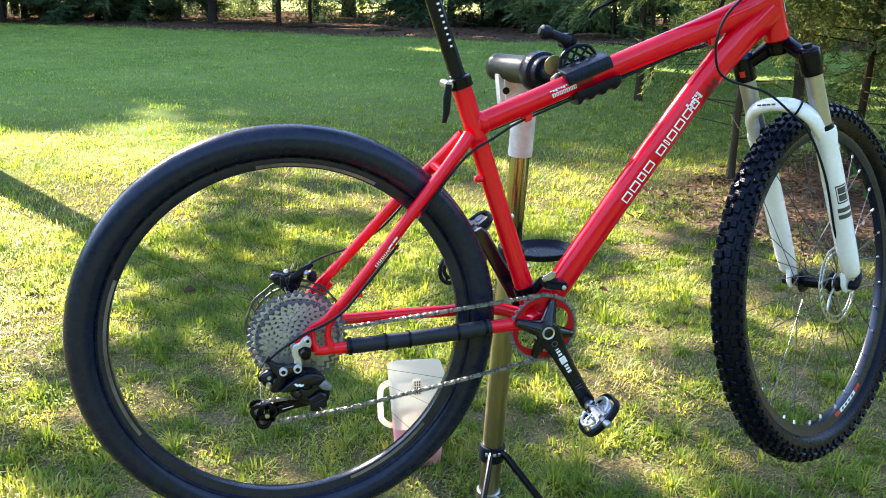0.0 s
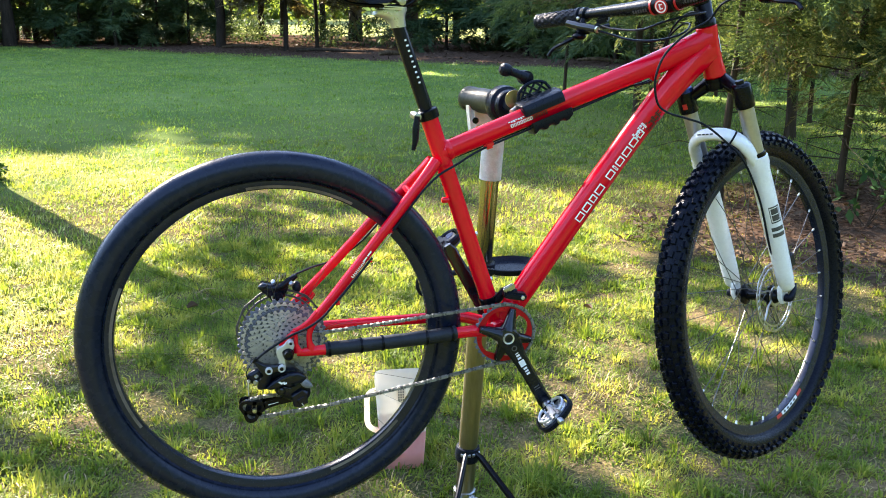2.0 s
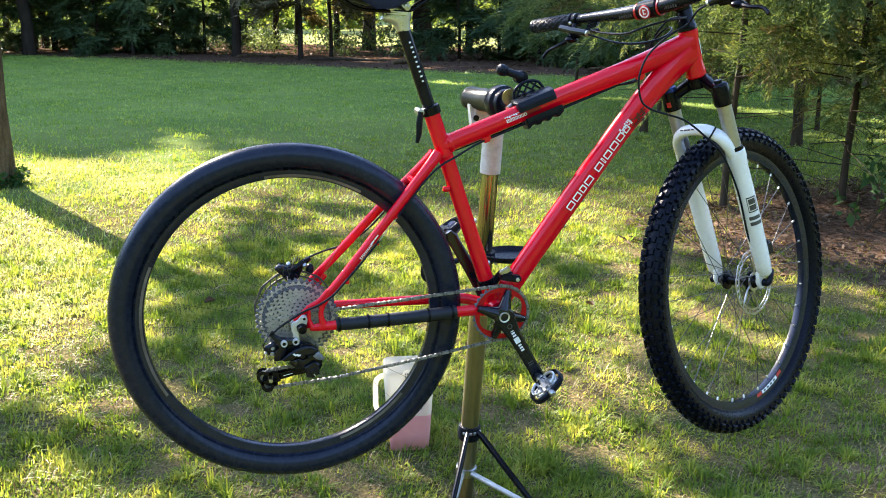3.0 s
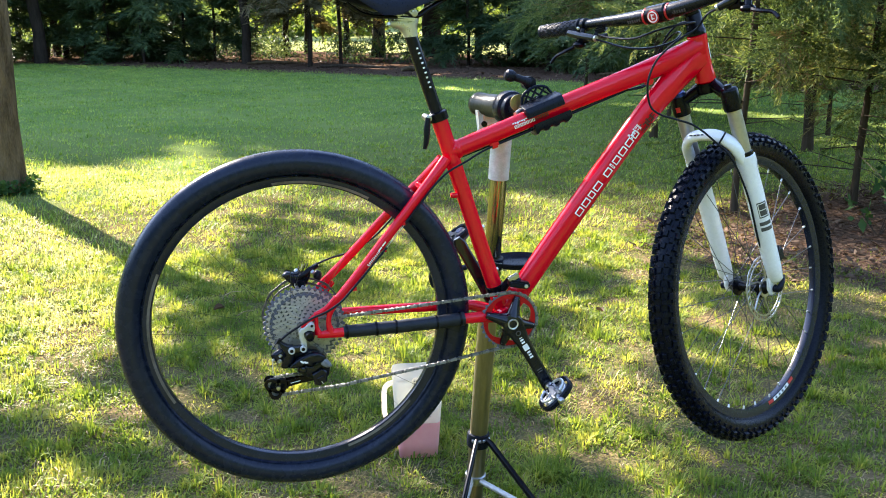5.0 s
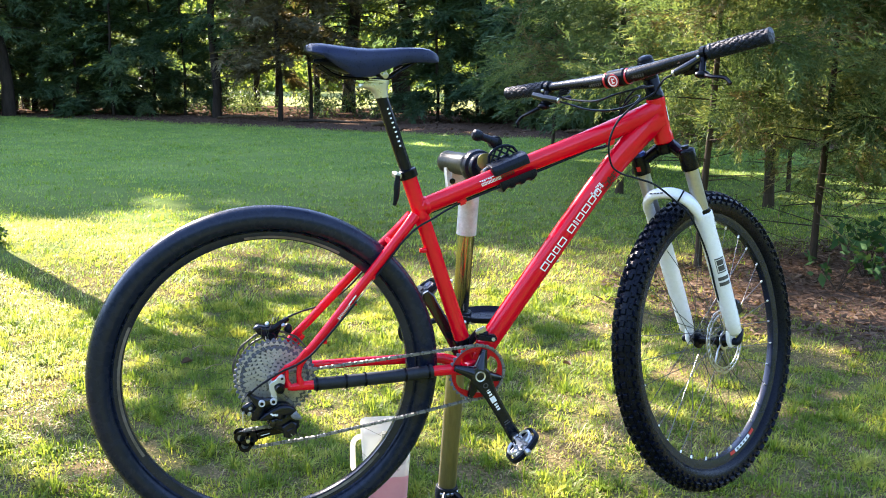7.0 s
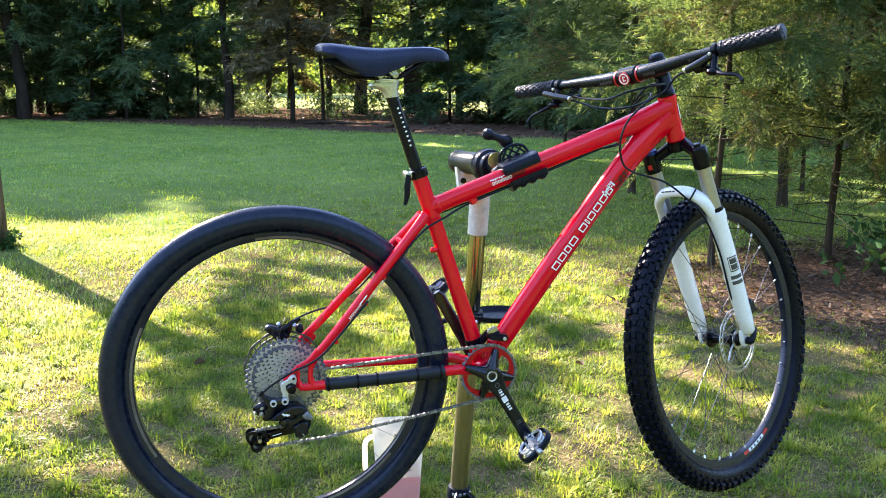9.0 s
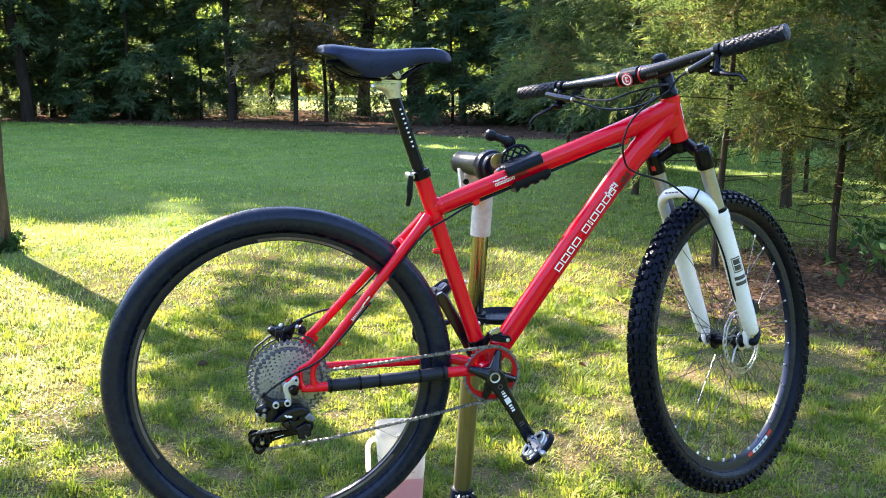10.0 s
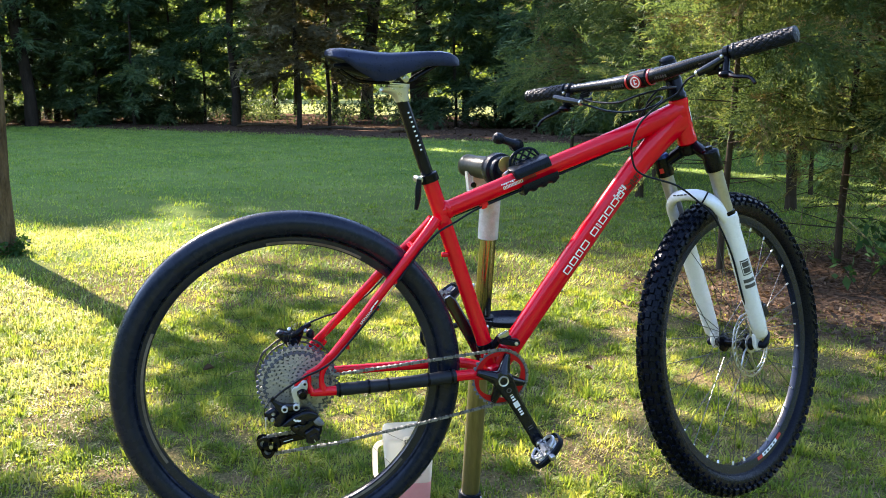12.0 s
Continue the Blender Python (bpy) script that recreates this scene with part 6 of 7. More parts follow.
plate("hanger_link", [(0.080, 0.737), (0.098, 0.738), (0.116, 0.738), (0.119, 0.728), (0.110, 0.722), (0.094, 0.720), (0.080, 0.722)], -0.074, 0.010, 0.003, GLOSSY, mech, 0.001)
plate("b_knuckle", [(0.061, 0.753), (0.068, 0.749), (0.080, 0.741), (0.095, 0.736), (0.096, 0.720), (0.090, 0.703), (0.082, 0.690), (0.066, 0.690), (0.066, 0.702), (0.077, 0.711), (0.075, 0.727), (0.064, 0.742)], -0.070, 0.014, 0.004, MECH, mech, 0.001)
plate("limit_screw_block", [(0.046, 0.722), (0.055, 0.730), (0.066, 0.734), (0.072, 0.724), (0.068, 0.705), (0.054, 0.706)], -0.076, 0.012, 0.004, MECH, mech, 0.002)
plate("inner_link", [(0.064, 0.712), (0.080, 0.722), (0.140, 0.718), (0.150, 0.702), (0.120, 0.692), (0.080, 0.696)], -0.052, 0.016, 0.005, PLASTIC, mech, 0.002)
link = plate("outer_link", [(0.080, 0.692), (0.092, 0.704), (0.108, 0.714), (0.130, 0.7215), (0.148, 0.719), (0.160, 0.708), (0.153, 0.698), (0.139, 0.700), (0.128, 0.690), (0.112, 0.696), (0.097, 0.690)], -0.072, 0.019, 0.006, MECH, mech, 0.0015)
plate("link_rib", [(0.094, 0.7005), (0.108, 0.7105), (0.128, 0.7175), (0.140, 0.716), (0.128, 0.7125), (0.110, 0.7050)], -0.0895, 0.0030, 0.0012, GLOSSY, mech, 0.0004)
plate("link_end", [(0.147, 0.700), (0.156, 0.7065), (0.164, 0.700), (0.171, 0.689), (0.161, 0.686), (0.151, 0.691)], -0.080, 0.011, 0.003, WORN_LINK, mech, 0.001)
plate("p_knuckle", [(0.098, 0.684), (0.112, 0.692), (0.128, 0.692), (0.140, 0.700), (0.158, 0.698), (0.167, 0.684), (0.165, 0.662), (0.146, 0.652), (0.122, 0.660), (0.104, 0.672)], -0.060, 0.020, 0.006, MECH, mech, 0.002)
plate("limit_stop", [(0.106, 0.690), (0.114, 0.689), (0.118, 0.680), (0.112, 0.673), (0.104, 0.678)], -0.078, 0.008, 0.003, GLOSSY, mech, 0.001)
cover = part("clutch_cover", bmesh.new(), MECH, mech, "", 35)
bm = bmesh.new()
prism(bm, [(0.1285, 0.6720), (0.1500, 0.6855), (0.1605, 0.6770), (0.1600, 0.6540), (0.1450, 0.6455), (0.1325, 0.6485)], axis_pose((0, MID - 0.070, 0), (0, -1, 0), (1, 0, 0)), 0.020, 0.003)
prism(bm, [(0.1385, 0.6640), (0.1530, 0.6715), (0.1578, 0.6560), (0.1450, 0.6490)], axis_pose((0, MID - 0.089, 0), (0, -1, 0), (1, 0, 0)), 0.003, 0.0015)
bm.to_mesh(cover.data)
bm.free()
part("clutch_switch", tube(bmesh.new(), [at(0.1475, 0.6570, -0.0925), at(0.1510, 0.6515, -0.0925)], 0.0007, 6), SILVER, cover)
part("link_mark", prism(bmesh.new(), [(0.104, 0.7065), (0.108, 0.7078), (0.111, 0.7050), (0.115, 0.7060), (0.118, 0.7040), (0.121, 0.7045), (0.121, 0.7015), (0.116, 0.7000), (0.113, 0.7022), (0.110, 0.7010)], axis_pose((0, MID - 0.0925, 0), (0, -1, 0), (1, 0, 0)), 0.0008), WHITE_DECAL, mech)
for x, z, r in ((0.0640, 0.7215, 0.0040), (0.0620, 0.7095, 0.0046), (0.0490, 0.7130, 0.0030)):
    part("limit_screw", lathe(bmesh.new(), [(0.0012, 0.0030), (r * 0.7, 0.0035), (r, 0.002), (r, -0.004)], axis_pose(at(x, z, -0.0885), (-0.4, -1, 0.2)), 12), STEEL, mech)
part("cable_barrel", lathe(bmesh.new(), [(0.003, 0.0), (0.0044, 0.001), (0.0044, 0.009), (0.0032, 0.012)], axis_pose(at(0.0610, 0.746, -0.079), (0.4, -0.2, 0.8)), 12), BLACK, mech)
part("cable_loop", tube(bmesh.new(), spline([at(0.0600, 0.752, -0.082), at(0.0500, 0.738, -0.086), at(0.0450, 0.727, -0.087), at(0.0480, 0.714, -0.088)], 4), 0.0010, 6), BLACK, mech)
part("cable_tail", tube(bmesh.new(), [at(0.0480, 0.709, -0.088), at(0.0470, 0.695, -0.089), at(0.0475, 0.683, -0.088)], 0.0010, 6), SILVER, mech)


def cage_plate(y0, thick, name):
    """Half of the chain cage: a slim arm and an open three-cornered end round the lower jockey wheel."""
    M = axis_pose((0, MID + y0, 0), (0, -1, 0), (1, 0, 0))
    bm = bmesh.new()
    prism(bm, [(0.153, 0.684), (0.156, 0.668), (0.146, 0.652), (0.128, 0.6475), (0.104, 0.6445), (0.076, 0.6380), (0.073, 0.6510), (0.102, 0.6575), (0.124, 0.663), (0.140, 0.684)], M, thick, 0.001)
    k = 36
    o, i = [], []
    for a in np.linspace(0, 2 * math.pi, k, endpoint=False):
        r = 0.0228 + 0.0046 * math.cos(3 * (a - radians(23)))
        o.append((0.052 + r * 1.02 * math.cos(a), 0.6385 + r * math.sin(a)))
        i.append((0.052 + (r - 0.0075) * 1.02 * math.cos(a), 0.6385 + (r - 0.0075) * math.sin(a)))
    rings(bm, [[M @ Vector((x, z, h)) for x, z in p] for p, h in ((i, 0.0), (o, 0.0), (o, thick), (i, thick))], closed=True)
    for a in (80, 200, 320):
        c, q = math.cos(radians(a)), math.sin(radians(a))
        prism(bm, [(0.055 + c * u - q * w, 0.6385 + q * u + c * w) for u, w in ((0.002, -0.0028), (0.019, -0.0036), (0.019, 0.0036), (0.002, 0.0028))], M, thick)
    return part(name, bm, BLACK, mech)


cage_plate(-0.060, 0.0035, "outer_cage")
cage_plate(-0.040, 0.003, "inner_cage")
part("cage_mark", tube(bmesh.new(), [at(0.084, 0.6470, -0.0637), at(0.104, 0.6510, -0.0637)], 0.0006, 5), WHITE_DECAL, mech)
for x, z in ((0.057, 0.6385), (0.142, 0.685)):
    bm = bmesh.new()
    M = axis_pose(at(x, z, -0.049), (0, -1, 0))
    k2 = 44
    a2 = np.linspace(0, 2 * math.pi, k2, endpoint=False)
    o = [0.0205 + (0.0022 if j % 4 in (1, 2) else -0.002) for j in range(k2)]
    rings(bm, [[M @ Vector((q * math.cos(a), q * math.sin(a), h)) for q, a in zip(qq, a2)] for qq, h in (([0.006] * k2, -0.0015), (o, -0.0015), (o, 0.0015), ([0.006] * k2, 0.0015))], closed=True)
    part("jockey_wheel", bm, PLASTIC, mech, "", 25)
    part("jockey_bolt", lathe(bmesh.new(), [(0.002, 0.02), (0.0042, 0.0195), (0.0045, 0.012), (0.0045, -0.01)], M, 12), STEEL, mech)


# ---- chain ----
def chain_path():
    pts = [(0.576, 0.8125), (0.35, 0.7955), (0.126, 0.7808)]
    pts += [(0.121 + 0.020 * math.cos(radians(a)), 0.761 + 0.020 * math.sin(radians(a))) for a in range(112, 281, 28)]
    pts += [(0.150, 0.718), (0.163, 0.696), (0.158, 0.672), (0.142, 0.6625), (0.09, 0.662), (0.062, 0.6610)]
    pts += [(0.057 + 0.0215 * math.cos(radians(a)), 0.6385 + 0.0215 * math.sin(radians(a))) for a in range(125, 271, 29)]
    pts += [(0.20, 0.6275), (0.40, 0.6555), (0.566, 0.6828)]
    pts += [(0.576 + 0.0652 * math.cos(radians(a)), 0.747 + 0.0652 * math.sin(radians(a))) for a in range(-84, 86, 14)]
    return pts


def build_chain():
    p = chain_path()
    p3 = [Vector((x, MID - 0.0485 - 0.0048 * min(1.0, max(0.0, (0.576 - x) / 0.45)), z)) for x, z in p]
    dense = []
    for a, b in zip(p3, p3[1:] + p3[:1]):
        k = max(2, int((b - a).length / 0.001))
        dense += [a + (b - a) * (i / k) for i in range(k)]
    run = [0.0]
    for a, b in zip(dense, dense[1:]):
        run.append(run[-1] + (b - a).length)
    total = run[-1]
    n = int(total / 0.0127 / 2) * 2
    pitch = total / n
    node, j = [], 0
    for i in range(n + 1):
        while j < len(run) - 1 and run[j] < i * pitch:
            j += 1
        node.append(dense[j])
    meshes = []
    for half in (0.0022, 0.0032):
        bm = bmesh.new()
        for s in (-1, 1):
            out = []
            for t in np.linspace(0, 2 * math.pi, 14, endpoint=False):
                c, q = math.cos(t), math.sin(t)
                out.append((0.0127 / 2 * (1 if c > 0 else -1) * (abs(c) > 0.12) + 0.0040 * c, 0.0041 * q * (0.58 if abs(c) < 0.45 else 1.0)))
            prism(bm, out, Matrix.Translation((0, 0, s * half - 0.0005)), 0.001)
        for e in (-1, 1):
            lathe(bm, [(0.0021, -0.0038), (0.0021, 0.0038)], Matrix.Translation((e * 0.00635, 0, 0)), 8)
        lathe(bm, [(0.0038, -0.0019), (0.0038, 0.0019)], Matrix.Translation((0.00635, 0, 0)), 8)
        meshes.append(finish(bm, "link", CHAIN if half > 0.003 else CHAIN_DARK, 30))
    holder = None
    for i in range(n):
        a, b = node[i], node[i + 1]
        m = axis_pose((a + b) / 2, (0, -1, 0), b - a)
        if holder is None:
            holder = new("chain", meshes[0])
            holder.parent = bike
            holder.matrix_parent_inverse = inverse_of(bike)
            holder.matrix_basis = m
            tagged(holder, label="steel bicycle chain of single links")
        else:
            piece("link", meshes[i % 2], m, holder)


build_chain()


# ---- seat post and saddle ----
post_top = at(0.3663, 1.3735)
post = part("seat_post", tube(bmesh.new(), [on_line(BB, SEAT_TOP, 0.85), post_top], 0.0138, 24), SCUFFED, bike, "scuffed black seat post")
pm = axis_pose(SEAT_TOP, post_top - SEAT_TOP, (0, -1, 0))
bm = bmesh.new()
for i in range(9):
    shell_patch(bm, pm, 0.0141, 0, 22 if i % 2 else 18, 0.146 - i * 0.0105, 0.1494 - i * 0.0105, 3)
part("lettering", bm, WHITE_DECAL, post, "white brand lettering bars")
bm = bmesh.new()
loops = []
for f, z, hx, hy, cx in ((0.0, 1.369, 0.0146, 0.0146, 0.3673), (1.0, 1.377, 0.0158, 0.0155, 0.3650), (1.0, 1.385, 0.0185, 0.0170, 0.3615), (1.0, 1.391, 0.0260, 0.0185, 0.3550), (1.0, 1.396, 0.0335, 0.0190, 0.3500), (1.0, 1.402, 0.0330, 0.0180, 0.3500)):
    loops.append([at(cx + hx * math.copysign(abs(math.cos(a)) ** 0.75, math.cos(a)), z + 0.12 * hx * math.cos(a), hy * math.copysign(abs(math.sin(a)) ** 0.75, math.sin(a))) for a in np.linspace(0, 2 * math.pi, 28, endpoint=False)])
rings(bm, loops)
part("post_head", bm, FORGED, post, "silver forged clamp head", 50)
part("clamp_cradle", block(bmesh.new(), (0.044, 0.056, 0.010), Matrix.Translation((0.354, MID, 1.4065)) @ Matrix.Rotation(radians(3), 4, "Y"), 0.004), SILVER, post)
part("clamp_top", tube(bmesh.new(), [at(0.338, 1.4155, -0.028), at(0.354, 1.4195), at(0.368, 1.4155, -0.028)], [0.005, 0.006, 0.005], 10), STEEL, post)
part("eye_bolt", lathe(bmesh.new(), [(0.0046, -0.003), (0.0082, -0.003), (0.0082, 0.003), (0.0046, 0.003)], axis_pose(at(0.3640, 1.4225, -0.031), (0.25, -1, 0)), 20, closed=True), STEEL, post)
for x in (0.338, 0.370):
    part("clamp_bolt", lathe(bmesh.new(), [(0.003, -0.032), (0.0068, -0.031), (0.0068, -0.024), (0.0040, -0.023), (0.0040, 0.03), (0.003, 0.032)], axis_pose(at(x, 1.416), (0, 1, 0)), 14), STEEL, post)
collar = part("seat_collar", lathe(bmesh.new(), [(0.0180, -0.012), (0.0215, -0.011), (0.0215, 0.006), (0.0195, 0.008), (0.0145, 0.009)], axis_pose(SEAT_TOP, st), 28), BLACK, bike, "black seat clamp with quick-release lever")
part("lever_pivot", lathe(bmesh.new(), [(0.004, -0.026), (0.0075, -0.025), (0.0075, 0.014), (0.004, 0.015)], axis_pose(SEAT_TOP + Vector((-0.025, 0, -0.004)), (0, 1, 0)), 16), STEEL, collar)
part("lever", tube(bmesh.new(), spline([SEAT_TOP + Vector((-0.026, -0.026, -0.002)), SEAT_TOP + Vector((-0.029, -0.027, -0.025)), SEAT_TOP + Vector((-0.030, -0.026, -0.048)), SEAT_TOP + Vector((-0.034, -0.025, -0.068))], 4),
                      [0.006, 0.0078, 0.0068, 0.0045], 10, flat=0.6), PLASTIC, collar, "black lever")


def saddle():
    rows = []
    # along the length: position, half width, top, skirt depth, crown
    for t, w, z, sk in ((0.0, 0.030, 1.4720, 0.008), (0.03, 0.054, 1.4765, 0.016), (0.10, 0.068, 1.4775, 0.023), (0.20, 0.069, 1.4745, 0.040), (0.34, 0.060, 1.4700, 0.058), (0.46, 0.046, 1.4680, 0.055),
                        (0.58, 0.034, 1.4690, 0.042), (0.72, 0.026, 1.4710, 0.029), (0.86, 0.022, 1.4715, 0.027), (0.93, 0.019, 1.4675, 0.024), (0.98, 0.012, 1.4600, 0.016), (1.0, 0.005, 1.4530, 0.008)):
        x = 0.206 + 0.287 * t
        # a flat crown, a crisp shoulder, a flank that turns under, and the hollow below
        half = [(0.0, 0.0), (0.40, -0.0008), (0.70, -0.0030), (0.84, -0.0075), (0.885, -0.0105), (0.955, -0.30 * sk - 0.009), (1.0, -0.62 * sk - 0.007), (0.99, -0.86 * sk - 0.005), (0.95, -sk - 0.004), (0.88, -sk - 0.001), (0.6, -0.6 * sk - 0.006), (0.25, -0.5 * sk - 0.006)]
        ring = [Vector((x, MID + w * u, z + v + 0.004)) for u, v in half] + [Vector((x, MID - w * u, z + v + 0.004)) for u, v in half[:0:-1]]
        rows.append(ring)
    bm = rings(bmesh.new(), rows)
    return part("saddle", bm, LEATHER, bike, "black saddle with bluish sheen", 34)


sad = saddle()
for s in (-1, 1):
    part("rail", tube(bmesh.new(), spline([at(0.232, 1.436, s * 0.030), at(0.27, 1.414, s * 0.024), at(0.33, 1.4085, s * 0.023), at(0.378, 1.4100, s * 0.023), at(0.402, 1.424, s * 0.020), at(0.45, 1.450, s * 0.010)], 6), 0.0035, 10), BLACK, sad)
part("saddle_base", tube(bmesh.new(), [at(0.222, 1.445), at(0.29, 1.438), at(0.35, 1.444), at(0.44, 1.452)], [0.004, 0.020, 0.015, 0.008], 12, flat=2.0), PLASTIC, sad)


# ---- handlebar, stem, brakes ----
def bk(x, y, z):
    """A place on the bar: the steered axis, with the bar's own bend and backsweep."""
    span = (-0.349, -0.192, 0.0, 0.192, 0.349)
    return fk(x, y, z) + Vector((float(np.interp(y, span, (-0.016, -0.015, -0.007, 0.002, 0.003))), 0, float(np.interp(y, span, (-0.017, -0.0065, 0.0025, 0.002, -0.005)))))


bar_side = [(0.105, 0.0, 0.192), (0.104, 0.045, 0.194), (0.099, 0.10, 0.1985), (0.0915, 0.17, 0.2045), (0.073, 0.345, 0.219)]
pts = [bk(x, -y, z) for x, y, z in bar_side[:0:-1]] + [bk(*p) for p in bar_side]
bar = part("handlebar", tube(bmesh.new(), spline(pts, 6), [0.0112, 0.0112, 0.0135, 0.0160, 0.0160, 0.0160, 0.0135, 0.0112, 0.0112], 18), CARBON, bike, "black riser handlebar turned right round")
for s in (-1, 1):
    a, b = bk(0.0868, s * 0.215, 0.2082), bk(0.0725, s * 0.349, 0.2193)
    gm, gl = axis_pose(a, b - a), (b - a).length
    bm = bmesh.new()
    prof = [(0.0118, 0.0), (0.0172, 0.001), (0.0172, 0.007), (0.0150, 0.009), (0.0150, gl - 0.010), (0.0164, gl - 0.008), (0.0166, gl - 0.002), (0.010, gl)]
    lathe(bm, prof, gm, 20)
    # raised diamonds of the grip
    for row in range(11):
        for k in range(8):
            m = gm @ Matrix.Translation((0, 0, 0.016 + row * (gl - 0.032) / 10)) @ Matrix.Rotation(2 * math.pi * (k + 0.5 * (row % 2)) / 8, 4, "Z") @ Matrix.Translation((0.0148, 0, 0)) @ Matrix.Rotation(radians(90), 4, "Y")
            rings(bm, [[m @ Vector((x * q, y * q, z)) for x, y in ((-0.0085, 0), (0, -0.0050), (0.0085, 0), (0, 0.0050))] for z, q in ((-0.001, 1.0), (0.0014, 0.86), (0.0019, 0.6))])
    part("grip", bm, GRIP, bar, "black rubber grip with raised diamonds", 30)
    clampm = axis_pose(bk(0.0880, s * 0.204, 0.2072), b - a)
    lever = part("brake_lever", lathe(bmesh.new(), [(0.0115, -0.006), (0.0158, -0.005), (0.0158, 0.005), (0.0115, 0.006)], clampm, 20, closed=True), BLACK, bar, "black hydraulic brake lever")
    out, mid, end = ((0.104, 0.200, 0.201), (0.118, 0.178, 0.192), (0.124, 0.150, 0.185)) if s > 0 else ((0.112, -0.236, 0.203), (0.120, -0.198, 0.190), (0.126, -0.158, 0.178))
    part("master_cylinder", tube(bmesh.new(), [bk(*out), bk(*mid), bk(*end)], [0.0075, 0.0092, 0.0080], 14), GLOSSY, lever)
    part("cylinder_cap", lathe(bmesh.new(), [(0.003, 0.0), (0.0070, 0.0005), (0.0070, 0.005), (0.004, 0.006)], axis_pose(bk(*end), bk(*end) - bk(*mid)), 14), STEEL, lever)
    part("reservoir", block(bmesh.new(), (0.014, 0.040, 0.016), FORK @ Matrix.Translation(FORK.inverted() @ bk(mid[0] - 0.004, mid[1], mid[2] - 0.011)), 0.005), BLACK, lever)
    part("clamp_bolt", lathe(bmesh.new(), [(0.0015, 0.0), (0.0036, 0.0), (0.0036, 0.004), (0.002, 0.0045)], axis_pose(bk(0.112, s * 0.204, 0.207), FORK.to_3x3() @ Vector((1, 0, 0.3))), 10), STEEL, lever)
    part("lever_pivot", ball(bmesh.new(), Matrix.Translation(bk(0.122, s * 0.208, 0.172)) @ Matrix.Diagonal((0.016, 0.016, 0.009, 1)), 16), BLACK, lever)
    part("lever_stalk", tube(bmesh.new(), [bk(0.098, s * 0.204, 0.200), bk(0.112, s * 0.206, 0.184), bk(0.122, s * 0.208, 0.173)], [0.007, 0.008, 0.008], 10), BLACK, lever)
    part("lever_blade", tube(bmesh.new(), spline([bk(0.126, s * 0.214, 0.172), bk(0.138, s * 0.240, 0.168), bk(0.141, s * 0.268, 0.163), bk(0.149, s * 0.282, 0.152)], 5), [0.0055, 0.0045, 0.004, 0.004], 8), BLACK, lever)
part("shifter", block(bmesh.new(), (0.030, 0.026, 0.014), FORK @ Matrix.Translation((0.106, -0.165, 0.190)) @ Matrix.Rotation(radians(20), 4, "Z"), 0.004), PLASTIC, bar, "black gear shifter")
part("shift_paddle", tube(bmesh.new(), [bk(0.11, -0.165, 0.182), bk(0.085, -0.175, 0.172), bk(0.07, -0.168, 0.168)], [0.006, 0.0045, 0.006], 8), PLASTIC, bar)
stem = part("stem", tube(bmesh.new(), [fk(0.0, 0, 0.183), fk(0.04, 0, 0.186), bk(0.088, 0, 0.191)], [0.019, 0.017, 0.019], 18), BLACK, bike, "black stem with red bolts and round emblem")
part("steerer_clamp", lathe(bmesh.new(), [(0.0175, 0.160), (0.0200, 0.162), (0.0200, 0.200), (0.018, 0.203)], FORK, 24), BLACK, stem)
part("top_cap", lathe(bmesh.new(), [(0.018, 0.203), (0.0186, 0.204), (0.0180, 0.209), (0.0145, 0.213), (0.008, 0.2150), (0.003, 0.2152)], FORK, 24), PLASTIC, stem)
part("face_plate", lathe(bmesh.new(), [(0.0162, -0.024), (0.0200, -0.022), (0.0200, 0.022), (0.0162, 0.024)], axis_pose(bk(0.105, 0, 0.192), FORK.to_3x3() @ Vector((0, 1, 0))), 24, closed=True), BLACK, stem)
EM = axis_pose(bk(0.1245, 0, 0.192), FORK.to_3x3() @ Vector((1, 0, 0)), FORK.to_3x3() @ Vector((0, 1, 0)))
part("emblem", lathe(bmesh.new(), [(0.013, -0.002), (0.0145, 0.0), (0.0145, 0.0015), (0.012, 0.0022)], EM, 24), RED_DECAL, stem, "round red emblem with a white ring")
bm = lathe(bmesh.new(), [(0.0098, 0.0022), (0.0122, 0.0022), (0.0122, 0.0030), (0.0098, 0.0030)], EM, 24, closed=True)
block(bm, (0.0025, 0.012, 0.0008), EM @ Matrix.Translation((-0.002, 0, 0.0026)), 0)
block(bm, (0.006, 0.0022, 0.0008), EM @ Matrix.Translation((0.001, 0.004, 0.0026)), 0)
block(bm, (0.006, 0.0022, 0.0008), EM @ Matrix.Translation((0.001, -0.004, 0.0026)), 0)
part("emblem_mark", bm, WHITE_DECAL, stem)
for s in (-1, 1):
    m = axis_pose(bk(0.105, s * 0.0275, 0.192), FORK.to_3x3() @ Vector((0, 1, 0)))
    part("red_band", lathe(bmesh.new(), [(0.0163, -0.0022), (0.0178, -0.0022), (0.0178, 0.0022), (0.0163, 0.0022)], m, 24, closed=True), RED_DECAL, stem, "red band")
for s in (-1, 1):
    bm = bmesh.new()
    m = axis_pose(bk(0.104, s * 0.055, 0.1935), FORK.to_3x3() @ Vector((0, 1, 0)), FORK.to_3x3() @ Vector((1, 0, 0)))
    for z in np.linspace(-0.014, 0.016, 6):
        shell_patch(bm, m, 0.0163, -5, 18, float(z), float(z) + 0.004, 3)
    part("bar_lettering", bm, GREY_DECAL, bar)

# ---- hoses and cables ----
def cable(pts, r=0.0024, mat=None, name="cable"):
    return part(name, tube(bmesh.new(), spline(pts, 8), r, 8), mat or PLASTIC, bike)


